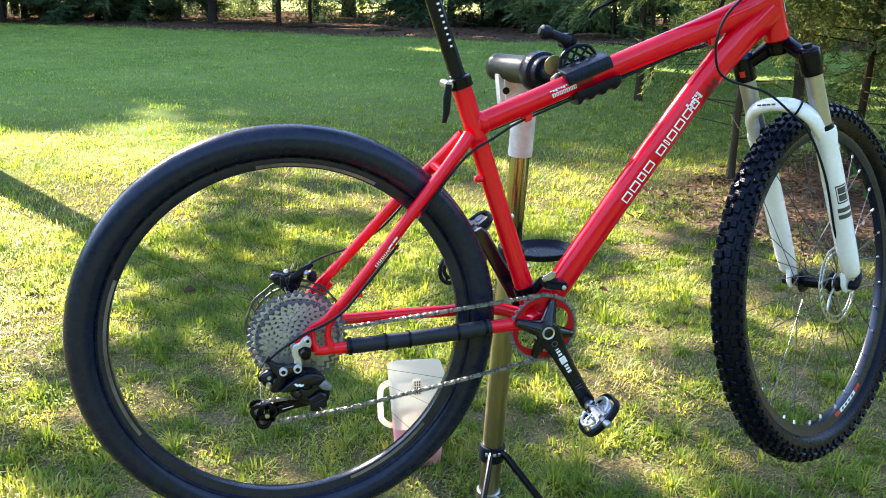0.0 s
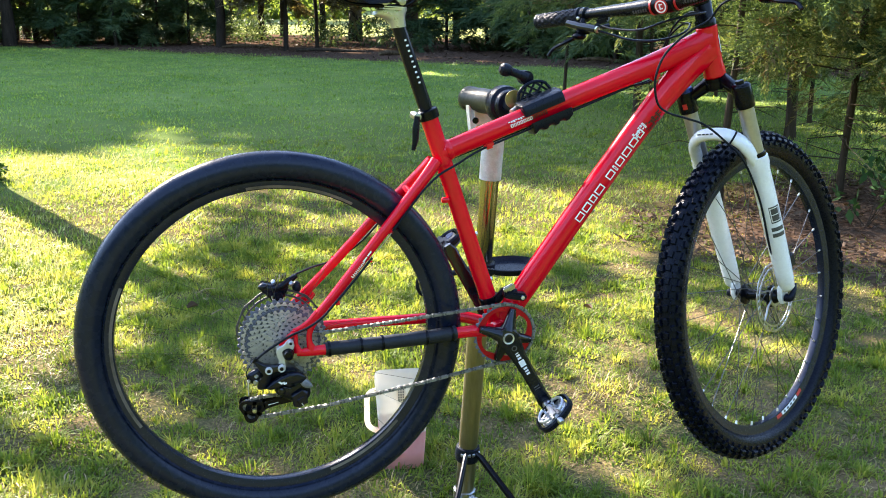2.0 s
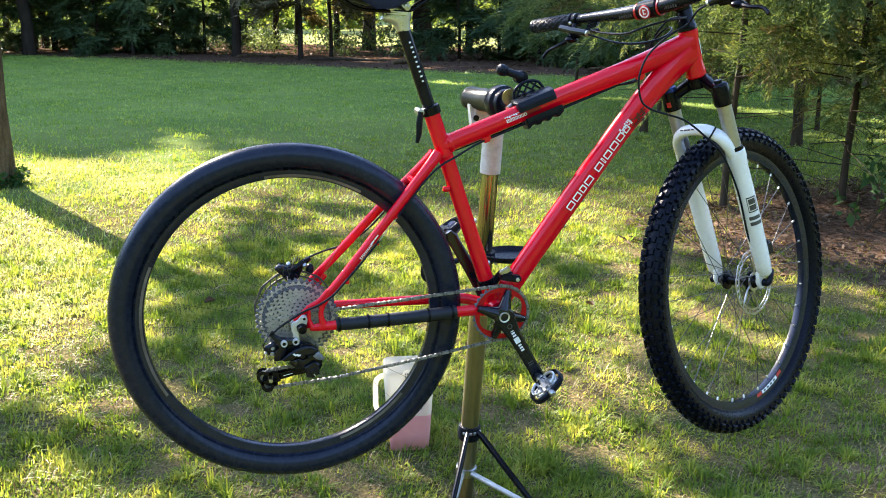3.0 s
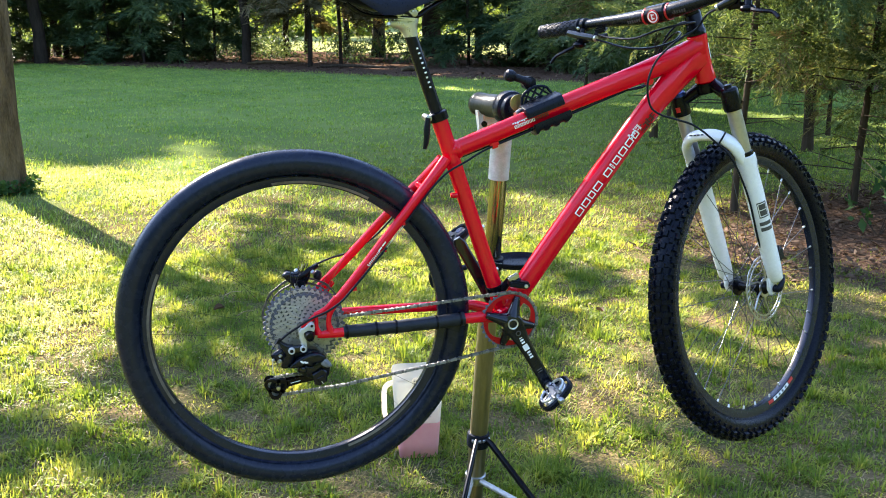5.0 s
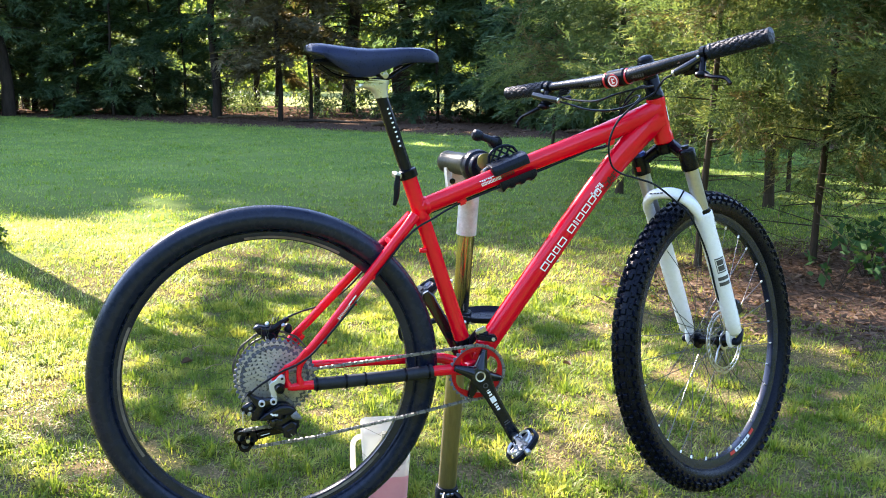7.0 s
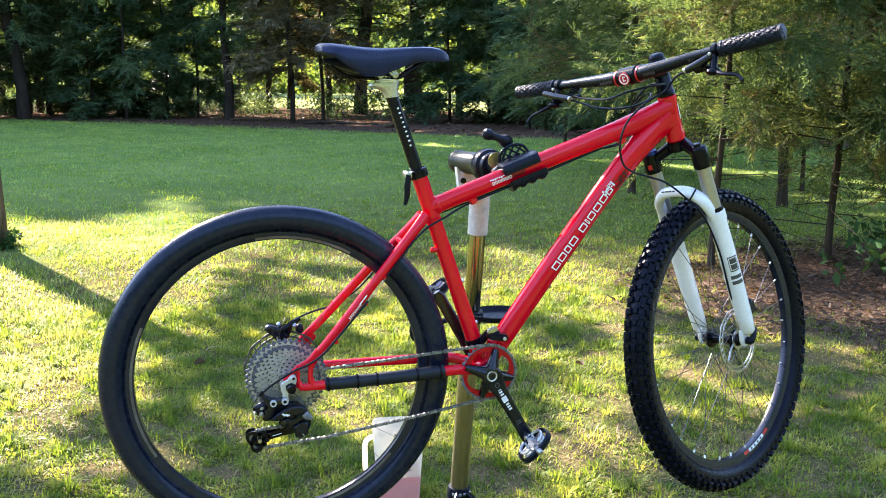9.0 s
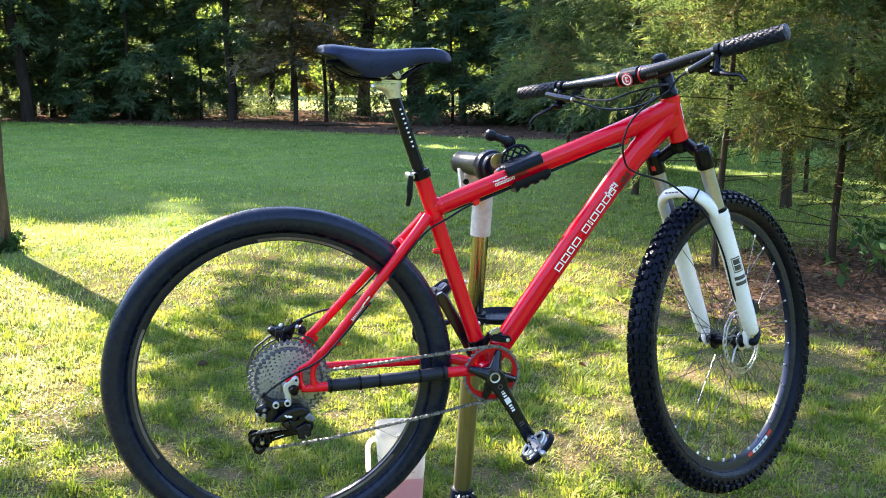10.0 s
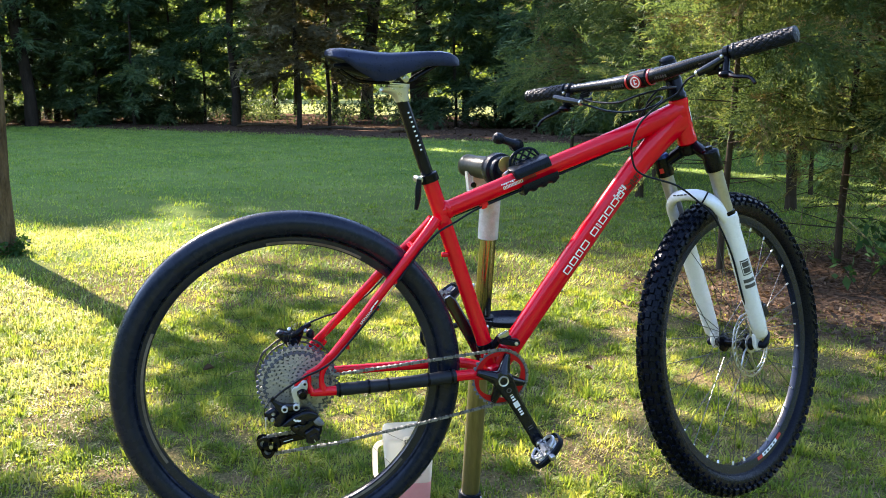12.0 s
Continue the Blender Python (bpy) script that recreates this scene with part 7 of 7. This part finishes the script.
cable([bk(0.126, 0.148, 0.183), bk(0.130, 0.125, 0.176), (0.942, 1.262, 1.384), (0.920, 1.28, 1.366), (0.892, 1.29, 1.342), (0.870, 1.30, 1.311), (0.857, 1.30, 1.268), (0.868, 1.305, 1.224), (0.893, 1.306, 1.204),
       (0.936, 1.31, 1.191), (0.980, 1.312, 1.176), fk(0.092, 0.040, -0.108), fk(0.075, 0.060, -0.16), fk(0.060, 0.066, -0.26), fk(0.054, 0.060, -0.38), fk(0.030, 0.056, -0.425)], name="front_brake_hose")
part("zip_tie", lathe(bmesh.new(), [(0.0165, -0.002), (0.0178, -0.002), (0.0178, 0.002), (0.0165, 0.002)], axis_pose(fk(LEG_X + 0.034, 0.042, -0.112), fk(LEG_X + 0.026, 0.058, -0.128) - fk(LEG_X + 0.036, 0.034, -0.104)), 18, closed=True), PLASTIC, fork)
cable([bk(0.128, -0.156, 0.176), (0.825, 1.46, 1.352), (0.850, 1.42, 1.342), (0.876, 1.38, 1.340), (0.905, 1.35, 1.346), (0.937, 1.345, 1.358), (0.962, 1.370, 1.372), (0.968, 1.415, 1.370), (0.955, 1.448, 1.34),
       (0.945, 1.452, 1.30), (0.93, 1.435, 1.270), (0.90, 1.412, 1.258), at(0.85, 1.247, 0.004)], name="rear_brake_hose")
cable([bk(0.115, -0.150, 0.180), (0.829, 1.44, 1.362), (0.857, 1.38, 1.362), (0.890, 1.345, 1.378), (0.930, 1.335, 1.389), (0.965, 1.342, 1.394), (0.990, 1.365, 1.396), (0.985, 1.425, 1.392), (0.968, 1.455, 1.36),
       (0.958, 1.462, 1.31), (0.935, 1.440, 1.272), (0.90, 1.408, 1.256), at(0.86, 1.250, -0.004)], name="gear_cable")
cable([at(0.85, 1.247, 0.0), at(0.72, 1.199, -0.004), at(0.58, 1.148, -0.006), at(0.525, 1.128, -0.012), at(0.478, 1.106, -0.026), at(0.438, 1.088, -0.038), at(0.405, 1.061, -0.046), at(0.372, 1.022, -0.050), at(0.339, 0.982, -0.055)], name="gear_cable")
cable([at(0.298, 0.936, -0.064), at(0.250, 0.884, -0.074), at(0.222, 0.856, -0.081), at(0.195, 0.829, -0.085), at(0.166, 0.811, -0.087), at(0.133, 0.798, -0.087), at(0.101, 0.780, -0.087), at(0.079, 0.765, -0.085), at(0.0645, 0.751, -0.081)], 0.0026, name="gear_cable")
cable([at(0.339, 0.982, -0.055), at(0.298, 0.936, -0.064)], 0.0008, STEEL, "gear_wire")
cable([at(0.86, 1.250, 0.012), at(0.70, 1.192, 0.012), at(0.54, 1.132, 0.018), at(0.44, 1.088, 0.036), at(0.385, 1.036, 0.052), at(0.30, 0.938, 0.066), at(0.240, 0.896, 0.078), at(0.190, 0.884, 0.070), at(0.148, 0.872, 0.058)], name="rear_brake_hose")
for x, z, dy in ((0.548, 1.139, -0.006), (0.905, 1.268, -0.004)):
    part("cable_guide", block(bmesh.new(), (0.020, 0.016, 0.016), Matrix.Translation((x, MID + dy, z)) @ Matrix.Rotation(radians(-20), 4, "Y"), 0.004), RED, bike)
for x, z, dy in ((0.338, 0.984, -0.052), (0.294, 0.930, -0.061), (0.227, 0.851, -0.070), (0.238, 0.902, 0.070)):
    part("cable_guide", block(bmesh.new(), (0.010, 0.012, 0.009), Matrix.Translation((x, MID + dy, z)) @ Matrix.Rotation(radians(-50), 4, "Y"), 0.003), RED, bike)
for p, d in ((DOWN[2] + Vector((-0.030, 0, -0.008)), 0), (DOWN[2] + Vector((0.012, 0, 0.052)), 0)):
    n = (DOWN[3] - DOWN[2]).cross(Vector((0, 1, 0))).normalized()
    part("cage_bolt", lathe(bmesh.new(), [(0.0046, -0.004), (0.0052, 0.0), (0.0045, 0.0035), (0.0022, 0.0038)], axis_pose(on_line(DOWN[2], DOWN[3], -0.10 if p.z < 0.97 else 0.20) - n * 0.0252, -n), 12), STEEL, bike)
for f in (0.22, 0.44):
    n = Vector((st.z, 0, -st.x))
    part("cage_bolt", lathe(bmesh.new(), [(0.0045, -0.004), (0.005, 0.0), (0.0042, 0.0035), (0.002, 0.0038)], axis_pose(on_line(BB, SEAT_TOP, f) + n * 0.0176, n), 12), SILVER, bike)
part("derailleur_boss", lathe(bmesh.new(), [(0.004, 0.0), (0.006, 0.001), (0.006, 0.014), (0.004, 0.016)], axis_pose(on_line(BB, SEAT_TOP, 0.62) + Vector((-0.016, -0.010, 0)), (-1, 0, 0)), 14), RED, bike)

# ---- rear brake caliper ----
cal = plate("rear_caliper", [(0.082, 0.860), (0.090, 0.867), (0.108, 0.862), (0.126, 0.862), (0.142, 0.858), (0.136, 0.842), (0.130, 0.828), (0.118, 0.822), (0.106, 0.827), (0.097, 0.839), (0.085, 0.850)], 0.064, 0.028, 0.008, MECH, bike, 0.002, "black rear disc brake caliper")
part("caliper_piston", lathe(bmesh.new(), [(0.004, 0.0010), (0.0095, 0.0), (0.0112, 0.002), (0.0118, 0.010)], axis_pose(at(0.1185, 0.8375, 0.0325), (0, 1, 0)), 22), GLOSSY, cal)
for a0, a1 in ((165, 255), (290, 350)):
    part("piston_ring", tube(bmesh.new(), [at(0.1185 + 0.0122 * math.cos(radians(a)), 0.8375 + 0.0122 * math.sin(radians(a)), 0.0335) for a in np.linspace(a0, a1, 9)], 0.0010, 6), SILVER, cal)
part("hose_banjo", tube(bmesh.new(), spline([at(0.112, 0.851, 0.040), at(0.126, 0.857, 0.038), at(0.142, 0.867, 0.044), at(0.158, 0.873, 0.054)], 4), [0.0060, 0.0075, 0.0070, 0.0050], 12), BLACK, cal)
part("bleed_block", ball(bmesh.new(), Matrix.Translation(at(0.090, 0.8595, 0.042)) @ Matrix.Rotation(radians(-12), 4, "Y") @ Matrix.Diagonal((0.011, 0.009, 0.0068, 1)), 16), GLOSSY, cal)
part("adapter_mount", ball(bmesh.new(), Matrix.Translation(at(0.158, 0.849, 0.056)) @ Matrix.Diagonal((0.010, 0.012, 0.013, 1)), 16), PLASTIC, cal)
for x, z in ((0.112, 0.866), (0.147, 0.861)):
    part("caliper_bolt", lathe(bmesh.new(), [(0.002, 0.0), (0.0046, 0.0), (0.0046, 0.006), (0.003, 0.007)], axis_pose(at(x, z, 0.040), (-0.3, -0.6, 0.7)), 12), STEEL, cal)
for k, h in enumerate((0.010, 0.014, 0.013, 0.010)):
    part("cooling_fin", block(bmesh.new(), (0.0016, 0.016, h), Matrix.Translation(at(0.116 + 0.0065 * k, 0.869 + 0.002 * k, 0.052)) @ Matrix.Rotation(radians(24), 4, "Y"), 0.0004), STEEL if k == 1 else PLASTIC, cal)
part("front_caliper", block(bmesh.new(), (0.036, 0.030, 0.040), FORK @ Matrix.Translation((-0.016, 0.048, -0.446)), 0.007), PLASTIC, bike, "black front disc brake caliper behind the fork leg")

# ---- repair stand ----
FOOT, COLLAR, HEADPOST = Vector((0.607, 1.80, 0.0)), Vector((0.622, 1.788, 0.235)), Vector((0.664, 1.725, 1.155))
stand = thing("repair_stand", FOOT, "bicycle repair stand with worn chrome post and black clamp", "repair stand")
up = (HEADPOST - COLLAR).normalized()
SP = axis_pose(COLLAR, up)
part("post", lathe(bmesh.new(), [(0.021, 0.500), (0.0222, 0.502), (0.0222, 0.792), (0.021, 0.796)], SP, 36), CHROME, stand, "worn chrome steel post")
part("lower_post", lathe(bmesh.new(), [(0.024, -0.238), (0.0258, -0.234), (0.0258, 0.512), (0.0245, 0.516), (0.0222, 0.516)], SP, 36), ZINC, stand, "dull olive-gold lower tube")
part("sleeve", lathe(bmesh.new(), [(0.0225, 0.765), (0.0268, 0.767), (0.0272, 0.86), (0.0268, 0.925), (0.022, 0.935)], SP, 32), CHIPPED, stand, "chipped white painted sleeve")
part("leg_collar", lathe(bmesh.new(), [(0.0260, -0.024), (0.0315, -0.022), (0.0330, -0.014), (0.0330, 0.010), (0.031, 0.018), (0.0260, 0.02)], SP, 32), PLASTIC, stand, "black plastic leg collar")
for ang_deg in (-59, -114):
    a = radians(ang_deg)
    d = Vector((math.cos(a), math.sin(a), 0))
    hinge = COLLAR + d * 0.030
    toe = Vector((FOOT.x, FOOT.y, 0.012)) + d * 0.42
    leg = part("leg", tube(bmesh.new(), [hinge + Vector((0, 0, 0.006)), hinge + d * 0.018 + Vector((0, 0, 0.0)), on_line(hinge, toe, 0.5) + Vector((0, 0, 0.004)), toe], [0.008, 0.0105, 0.0105, 0.010], 12, flat=0.75), BLACK, stand, "black folding leg")
    part("hinge_bolt", lathe(bmesh.new(), [(0.003, -0.014), (0.005, -0.013), (0.005, 0.013), (0.003, 0.014)], axis_pose(hinge + Vector((0, 0, 0.004)), Vector((-d.y, d.x, 0))), 10), STEEL, leg)
    part("brace", tube(bmesh.new(), [Vector((FOOT.x + 0.002, FOOT.y, 0.105)) + d * 0.020, on_line(hinge, toe, 0.62)], 0.0080, 12), DULL_STEEL, leg, "bare steel brace")
    part("rubber_foot", lathe(bmesh.new(), [(0.012, -0.014), (0.0165, -0.012), (0.0165, 0.010), (0.011, 0.016)], Matrix.Translation(toe + Vector((0, 0, 0.002))), 14), PLASTIC, leg)
part("brace_ring", lathe(bmesh.new(), [(0.0260, -0.144), (0.0305, -0.142), (0.0305, -0.118), (0.0260, -0.116)], SP, 28), STEEL, stand)
# head: bracket, barrel along the bike's breadth, flange, jaws
bracket = bmesh.new()
BR = Matrix.Translation((0.6160, 1.700, 1.150))
block(bracket, (0.050, 0.046, 0.092), BR @ Matrix.Rotation(radians(-6), 4, "Y"), 0.010)
block(bracket, (0.060, 0.044, 0.034), Matrix.Translation((0.640, 1.712, 1.108)), 0.009)
brk = part("bracket", bracket, CHIPPED, stand, "chipped white bracket")
# black disc stands in for the dark inside of the bracket's hole
part("bracket_hole_disc", lathe(bmesh.new(), [(0.002, 0.0), (0.0075, 0.0), (0.0075, 0.003), (0.003, 0.0036)], axis_pose(Vector((0.601, 1.6765, 1.150)), (0, -1, 0)), 14), BLACK, brk)
BA = Vector((0.632, 1.555, 1.200))           # flange centre; the barrel runs away from the bike
HB = axis_pose(BA, (-0.12, 1, -0.04))
barrel = part("barrel", lathe(bmesh.new(), [(0.020, -0.004), (0.0285, 0.0), (0.0285, 0.180), (0.0300, 0.182), (0.0300, 0.200), (0.026, 0.208), (0.012, 0.210)], HB, 32), OLIVE, stand, "dull zinc clamp barrel")
part("flange", lathe(bmesh.new(), [(0.020, -0.034), (0.030, -0.033), (0.0325, -0.028), (0.0325, -0.016), (0.039, -0.012), (0.041, -0.004), (0.041, 0.014), (0.038, 0.020), (0.026, 0.021)], HB, 36), PLASTIC, stand, "black ribbed flange")
part("yellow_dot", block(bmesh.new(), (0.018, 0.024, 0.003), HB @ Matrix.Translation((0.0, -0.012, -0.0345)), 0.001), YELLOW, stand, "yellow label")
part("neck", tube(bmesh.new(), [BA + Vector((0, -0.02, 0)), Vector((0.642, 1.50, 1.203)), Vector((0.652, 1.452, 1.205))], [0.022, 0.018, 0.020], 16), PLASTIC, stand)
tt = (TOP[2] - TOP[1]).normalized()
JC = on_line(TOP[1], TOP[2], 0.62)
n2 = Vector((-tt.z, 0, tt.x))
JM = Matrix.Translation(JC) @ Matrix((tt, Vector((0, 1, 0)), n2)).transposed().to_4x4()


def jaw(sign):
    """A grooved rubber jaw lying along the tube."""
    bm = bmesh.new()
    rows = []
    for x in [-0.0445, -0.043, *np.linspace(-0.040, 0.040, 14), 0.043, 0.0445]:
        bulge = 0.0 if sign > 0 else 0.003 * math.sin(x * 260)
        e = 0.88 if abs(x) > 0.044 else 0.97 if abs(x) > 0.042 else 1.0
        sec = [(-0.030, 0.006), (-0.0305, 0.014), (-0.029, 0.021), (-0.025, 0.027 + bulge), (-0.018, 0.030 + bulge), (0.018, 0.031 + bulge), (0.027, 0.028), (0.032, 0.020), (0.034, 0.006), (0.020, 0.014), (0.0, 0.0215), (-0.020, 0.013)]
        rows.append([JM @ Vector((x + (0.0 if sign > 0 else 0.008), y * e, sign * (z + (0.0 if sign > 0 else 0.004)))) for y, z in (sec if sign > 0 else sec[::-1])])
    rings(bm, rows)
    bmesh.ops.recalc_face_normals(bm, faces=bm.faces)
    return part("jaw", bm, PLASTIC, stand, "black rubber clamp jaw", 30)


jaw(1), jaw(-1)
part("jaw_mount", block(bmesh.new(), (0.05, 0.03, 0.05), JM @ Matrix.Translation((0.0, 0.048, 0.004)), 0.006), BLACK, stand)
# lattice web of the upper jaw
bm = bmesh.new()
arcp = [JM @ Vector((x, 0.020, 0.031 + 0.026 * math.sqrt(max(0, 1 - (x / 0.036) ** 2)))) for x in np.linspace(-0.036, 0.036, 13)]
tube(bm, arcp, 0.0035, 6)
for x0, x1 in ((-0.03, -0.008), (-0.016, 0.010), (0.002, 0.026), (0.03, 0.008), (0.016, -0.010), (-0.002, -0.026)):
    z1 = 0.031 + 0.026 * math.sqrt(max(0, 1 - (x1 / 0.036) ** 2))
    tube(bm, [JM @ Vector((x0, 0.020, 0.030)), JM @ Vector((x1, 0.020, z1))], 0.0026, 5)
part("lattice", bm, PLASTIC, stand, "black lattice web")
part("quadrant", lathe(bmesh.new(), [(0.004, -0.003), (0.019, -0.003), (0.019, 0.003), (0.004, 0.003)], axis_pose(Vector((0.619, 1.45, 1.222)), (0.1, 1, 0)), 28), BRASS, stand, "brass cam disc")
part("cam_pin", tube(bmesh.new(), [JM @ Vector((-0.060, 0.005, 0.020)), JM @ Vector((-0.036, 0.030, 0.020))], 0.005, 10), SILVER, stand)
crankm = Vector((0.641, 1.45, 1.266))
part("clamp_pivot", lathe(bmesh.new(), [(0.006, -0.014), (0.0145, -0.012), (0.0145, 0.012), (0.006, 0.014)], axis_pose(crankm, (0, 1, 0)), 20), PLASTIC, stand)
clamp_lever = part("clamp_lever", tube(bmesh.new(), spline([crankm + Vector((0, -0.008, 0)), crankm + Vector((-0.018, -0.008, 0.008)), crankm + Vector((-0.036, -0.006, 0.014))], 4), [0.012, 0.0085, 0.0085], 12), PLASTIC, stand, "black clamp lever with a knob")
part("knob", lathe(bmesh.new(), [(0.006, -0.012), (0.011, -0.008), (0.0135, 0.0), (0.0125, 0.010), (0.007, 0.015)], axis_pose(crankm + Vector((-0.042, -0.006, 0.016)), (-1, 0, 0.25)), 16), PLASTIC, clamp_lever)
# tool tray
TRAY = SP @ Vector((0, 0, 0.525))
tray = bmesh.new()
outer = [(0.048 + 0.078 * math.cos(a), 0.066 * math.sin(a)) for a in np.linspace(0, 2 * math.pi, 32, endpoint=False)]
TM = Matrix.Translation(TRAY + Vector((0.02, -0.02, 0)))
lo = []
for k, z in ((0.80, 0.004), (0.93, 0.007), (1.0, 0.017), (1.03, 0.022), (0.99, 0.023), (0.95, 0.017), (0.86, 0.010), (0.40, 0.009)):
    lo.append([TM @ Vector((0.048 + (x - 0.048) * k, y * k, z)) for x, y in outer])
rings(tray, lo)
part("tool_tray", tray, PLASTIC, stand, "shallow black tool tray")
bm = bmesh.new()
RING = TRAY + Vector((-0.142, 0.01, -0.022))
for r0 in (0.034, 0.020):
    tube(bm, [RING + Vector((r0 * 0.78 * math.cos(a), 0.3 * r0 * math.cos(a), r0 * math.sin(a))) for a in np.linspace(0, 2 * math.pi, 25)], 0.0050, 8, up=(0, 1, 0))
for a in np.linspace(0, 2 * math.pi, 7)[:-1]:
    tube(bm, [RING + Vector((q * 0.78 * math.cos(a), 0.3 * q * math.cos(a), q * math.sin(a))) for q in (0.018, 0.034)], 0.0038, 6)
tube(bm, [RING + Vector((0.026, 0.0, 0.010)), TRAY + Vector((-0.06, 0.0, 0.004)), TRAY + Vector((-0.02, 0.0, 0.010))], 0.008, 8)
part("tool_ring", bm, PLASTIC, stand, "black tool holder ring")
part("tray_clamp", lathe(bmesh.new(), [(0.0225, 0.518), (0.031, 0.520), (0.031, 0.550), (0.0225, 0.552)], SP, 24), PLASTIC, stand)
part("clamp_screw", tube(bmesh.new(), [TRAY + Vector((0.015, -0.03, 0.01)), TRAY + Vector((0.02, -0.06, 0.008))], [0.006, 0.008], 10), SILVER, stand)


# ---- jug ----
def frosted():
    m = bpy.data.materials.new("frosted_plastic")
    m.use_nodes = True
    n, l = m.node_tree.nodes, m.node_tree.links
    p = n["Principled BSDF"]
    p.inputs["Base Color"].default_value = (0.80, 0.76, 0.67, 1)
    p.inputs["Roughness"].default_value = 0.42
    tr = n.new("ShaderNodeBsdfTranslucent")
    tr.inputs["Color"].default_value = (0.84, 0.78, 0.66, 1)
    t2 = n.new("ShaderNodeBsdfTransparent")
    t2.inputs["Color"].default_value = (0.92, 0.9, 0.88, 1)
    no = n.new("ShaderNodeTexNoise")
    no.inputs["Scale"].default_value = 60
    b = n.new("ShaderNodeBump")
    b.inputs["Strength"].default_value, b.inputs["Distance"].default_value = 0.2, 0.002
    l.new(no.outputs["Fac"], b.inputs["Height"]), l.new(b.outputs[0], p.inputs["Normal"])
    m1, m2 = n.new("ShaderNodeMixShader"), n.new("ShaderNodeMixShader")
    m1.inputs[0].default_value, m2.inputs[0].default_value = 0.80, 0.28
    l.new(p.outputs[0], m1.inputs[1]), l.new(tr.outputs[0], m1.inputs[2])
    l.new(m1.outputs[0], m2.inputs[1]), l.new(t2.outputs[0], m2.inputs[2])
    l.new(m2.outputs[0], n["Material Output"].inputs["Surface"])
    return m


FROST = frosted()
JUG = Matrix.Translation((0.520, 2.20, 0.0)) @ Matrix.Rotation(radians(-6), 4, "Z")
jug = thing("jug", JUG.translation, "translucent white plastic pitcher part filled with pink fluid", "jug")


def rounded(w, d, r, k=5):
    out = []
    for cx, cy, a0 in ((w - r, d - r, 0), (-w + r, d - r, 90), (-w + r, -d + r, 180), (w - r, -d + r, 270)):
        out += [(cx + r * math.cos(radians(a0 + 90 * i / k)), cy + r * math.sin(radians(a0 + 90 * i / k))) for i in range(k + 1)]
    return out


bm = bmesh.new()
rows = []
for z, w, d in ((0.0, 0.058, 0.058), (0.004, 0.064, 0.064), (0.06, 0.068, 0.068), (0.16, 0.074, 0.073), (0.235, 0.079, 0.076), (0.272, 0.080, 0.077), (0.281, 0.078, 0.075), (0.284, 0.074, 0.071)):
    rows.append([JUG @ Vector((x, y, z)) for x, y in rounded(w, d, 0.020)])
upper = rows[3:]
rings(bm, [[p + (q - p) * 0.69 for p, q in zip(rows[2], rows[3])]] + upper)
part("body", bm, FROST, jug, "translucent white pitcher body", 60)
bm = bmesh.new()
rows = rows[:3] + [[p + (q - p) * 0.69 for p, q in zip(rows[2], rows[3])]]
rings(bm, rows)
part("filled_part", bm, PINK, jug, "lower part filled with pink fluid", 60)
part("handle", tube(bmesh.new(), spline([JUG @ Vector(p) for p in ((-0.072, 0, 0.249), (-0.092, 0, 0.243), (-0.104, 0, 0.232), (-0.108, 0, 0.212), (-0.108, 0, 0.17), (-0.107, 0, 0.138), (-0.098, 0, 0.122), (-0.084, 0, 0.112), (-0.066, 0, 0.106))], 4), 0.0088, 12, up=(0, 1, 0), flat=1.0), FROST, jug, "moulded handle")
part("lid_tab", block(bmesh.new(), (0.028, 0.012, 0.056), JUG @ Matrix.Translation((-0.008, -0.0790, 0.268)), 0.0055), FROST, jug)
bm = bmesh.new()
for i in range(5):
    for j in range(3):
        block(bm, (0.004, 0.001, 0.006), JUG @ Matrix.Translation((-0.0145 + j * 0.0065, -0.0853, 0.250 + i * 0.0085)), 0)
part("spout_grille", bm, GREY_DECAL, jug, "dark grille of the spout")
for z in (0.155, 0.19):
    part("level_mark", block(bmesh.new(), (0.018, 0.001, 0.002), JUG @ Matrix.Translation((0.03, -0.0745, z)), 0), GREY_DECAL, jug)
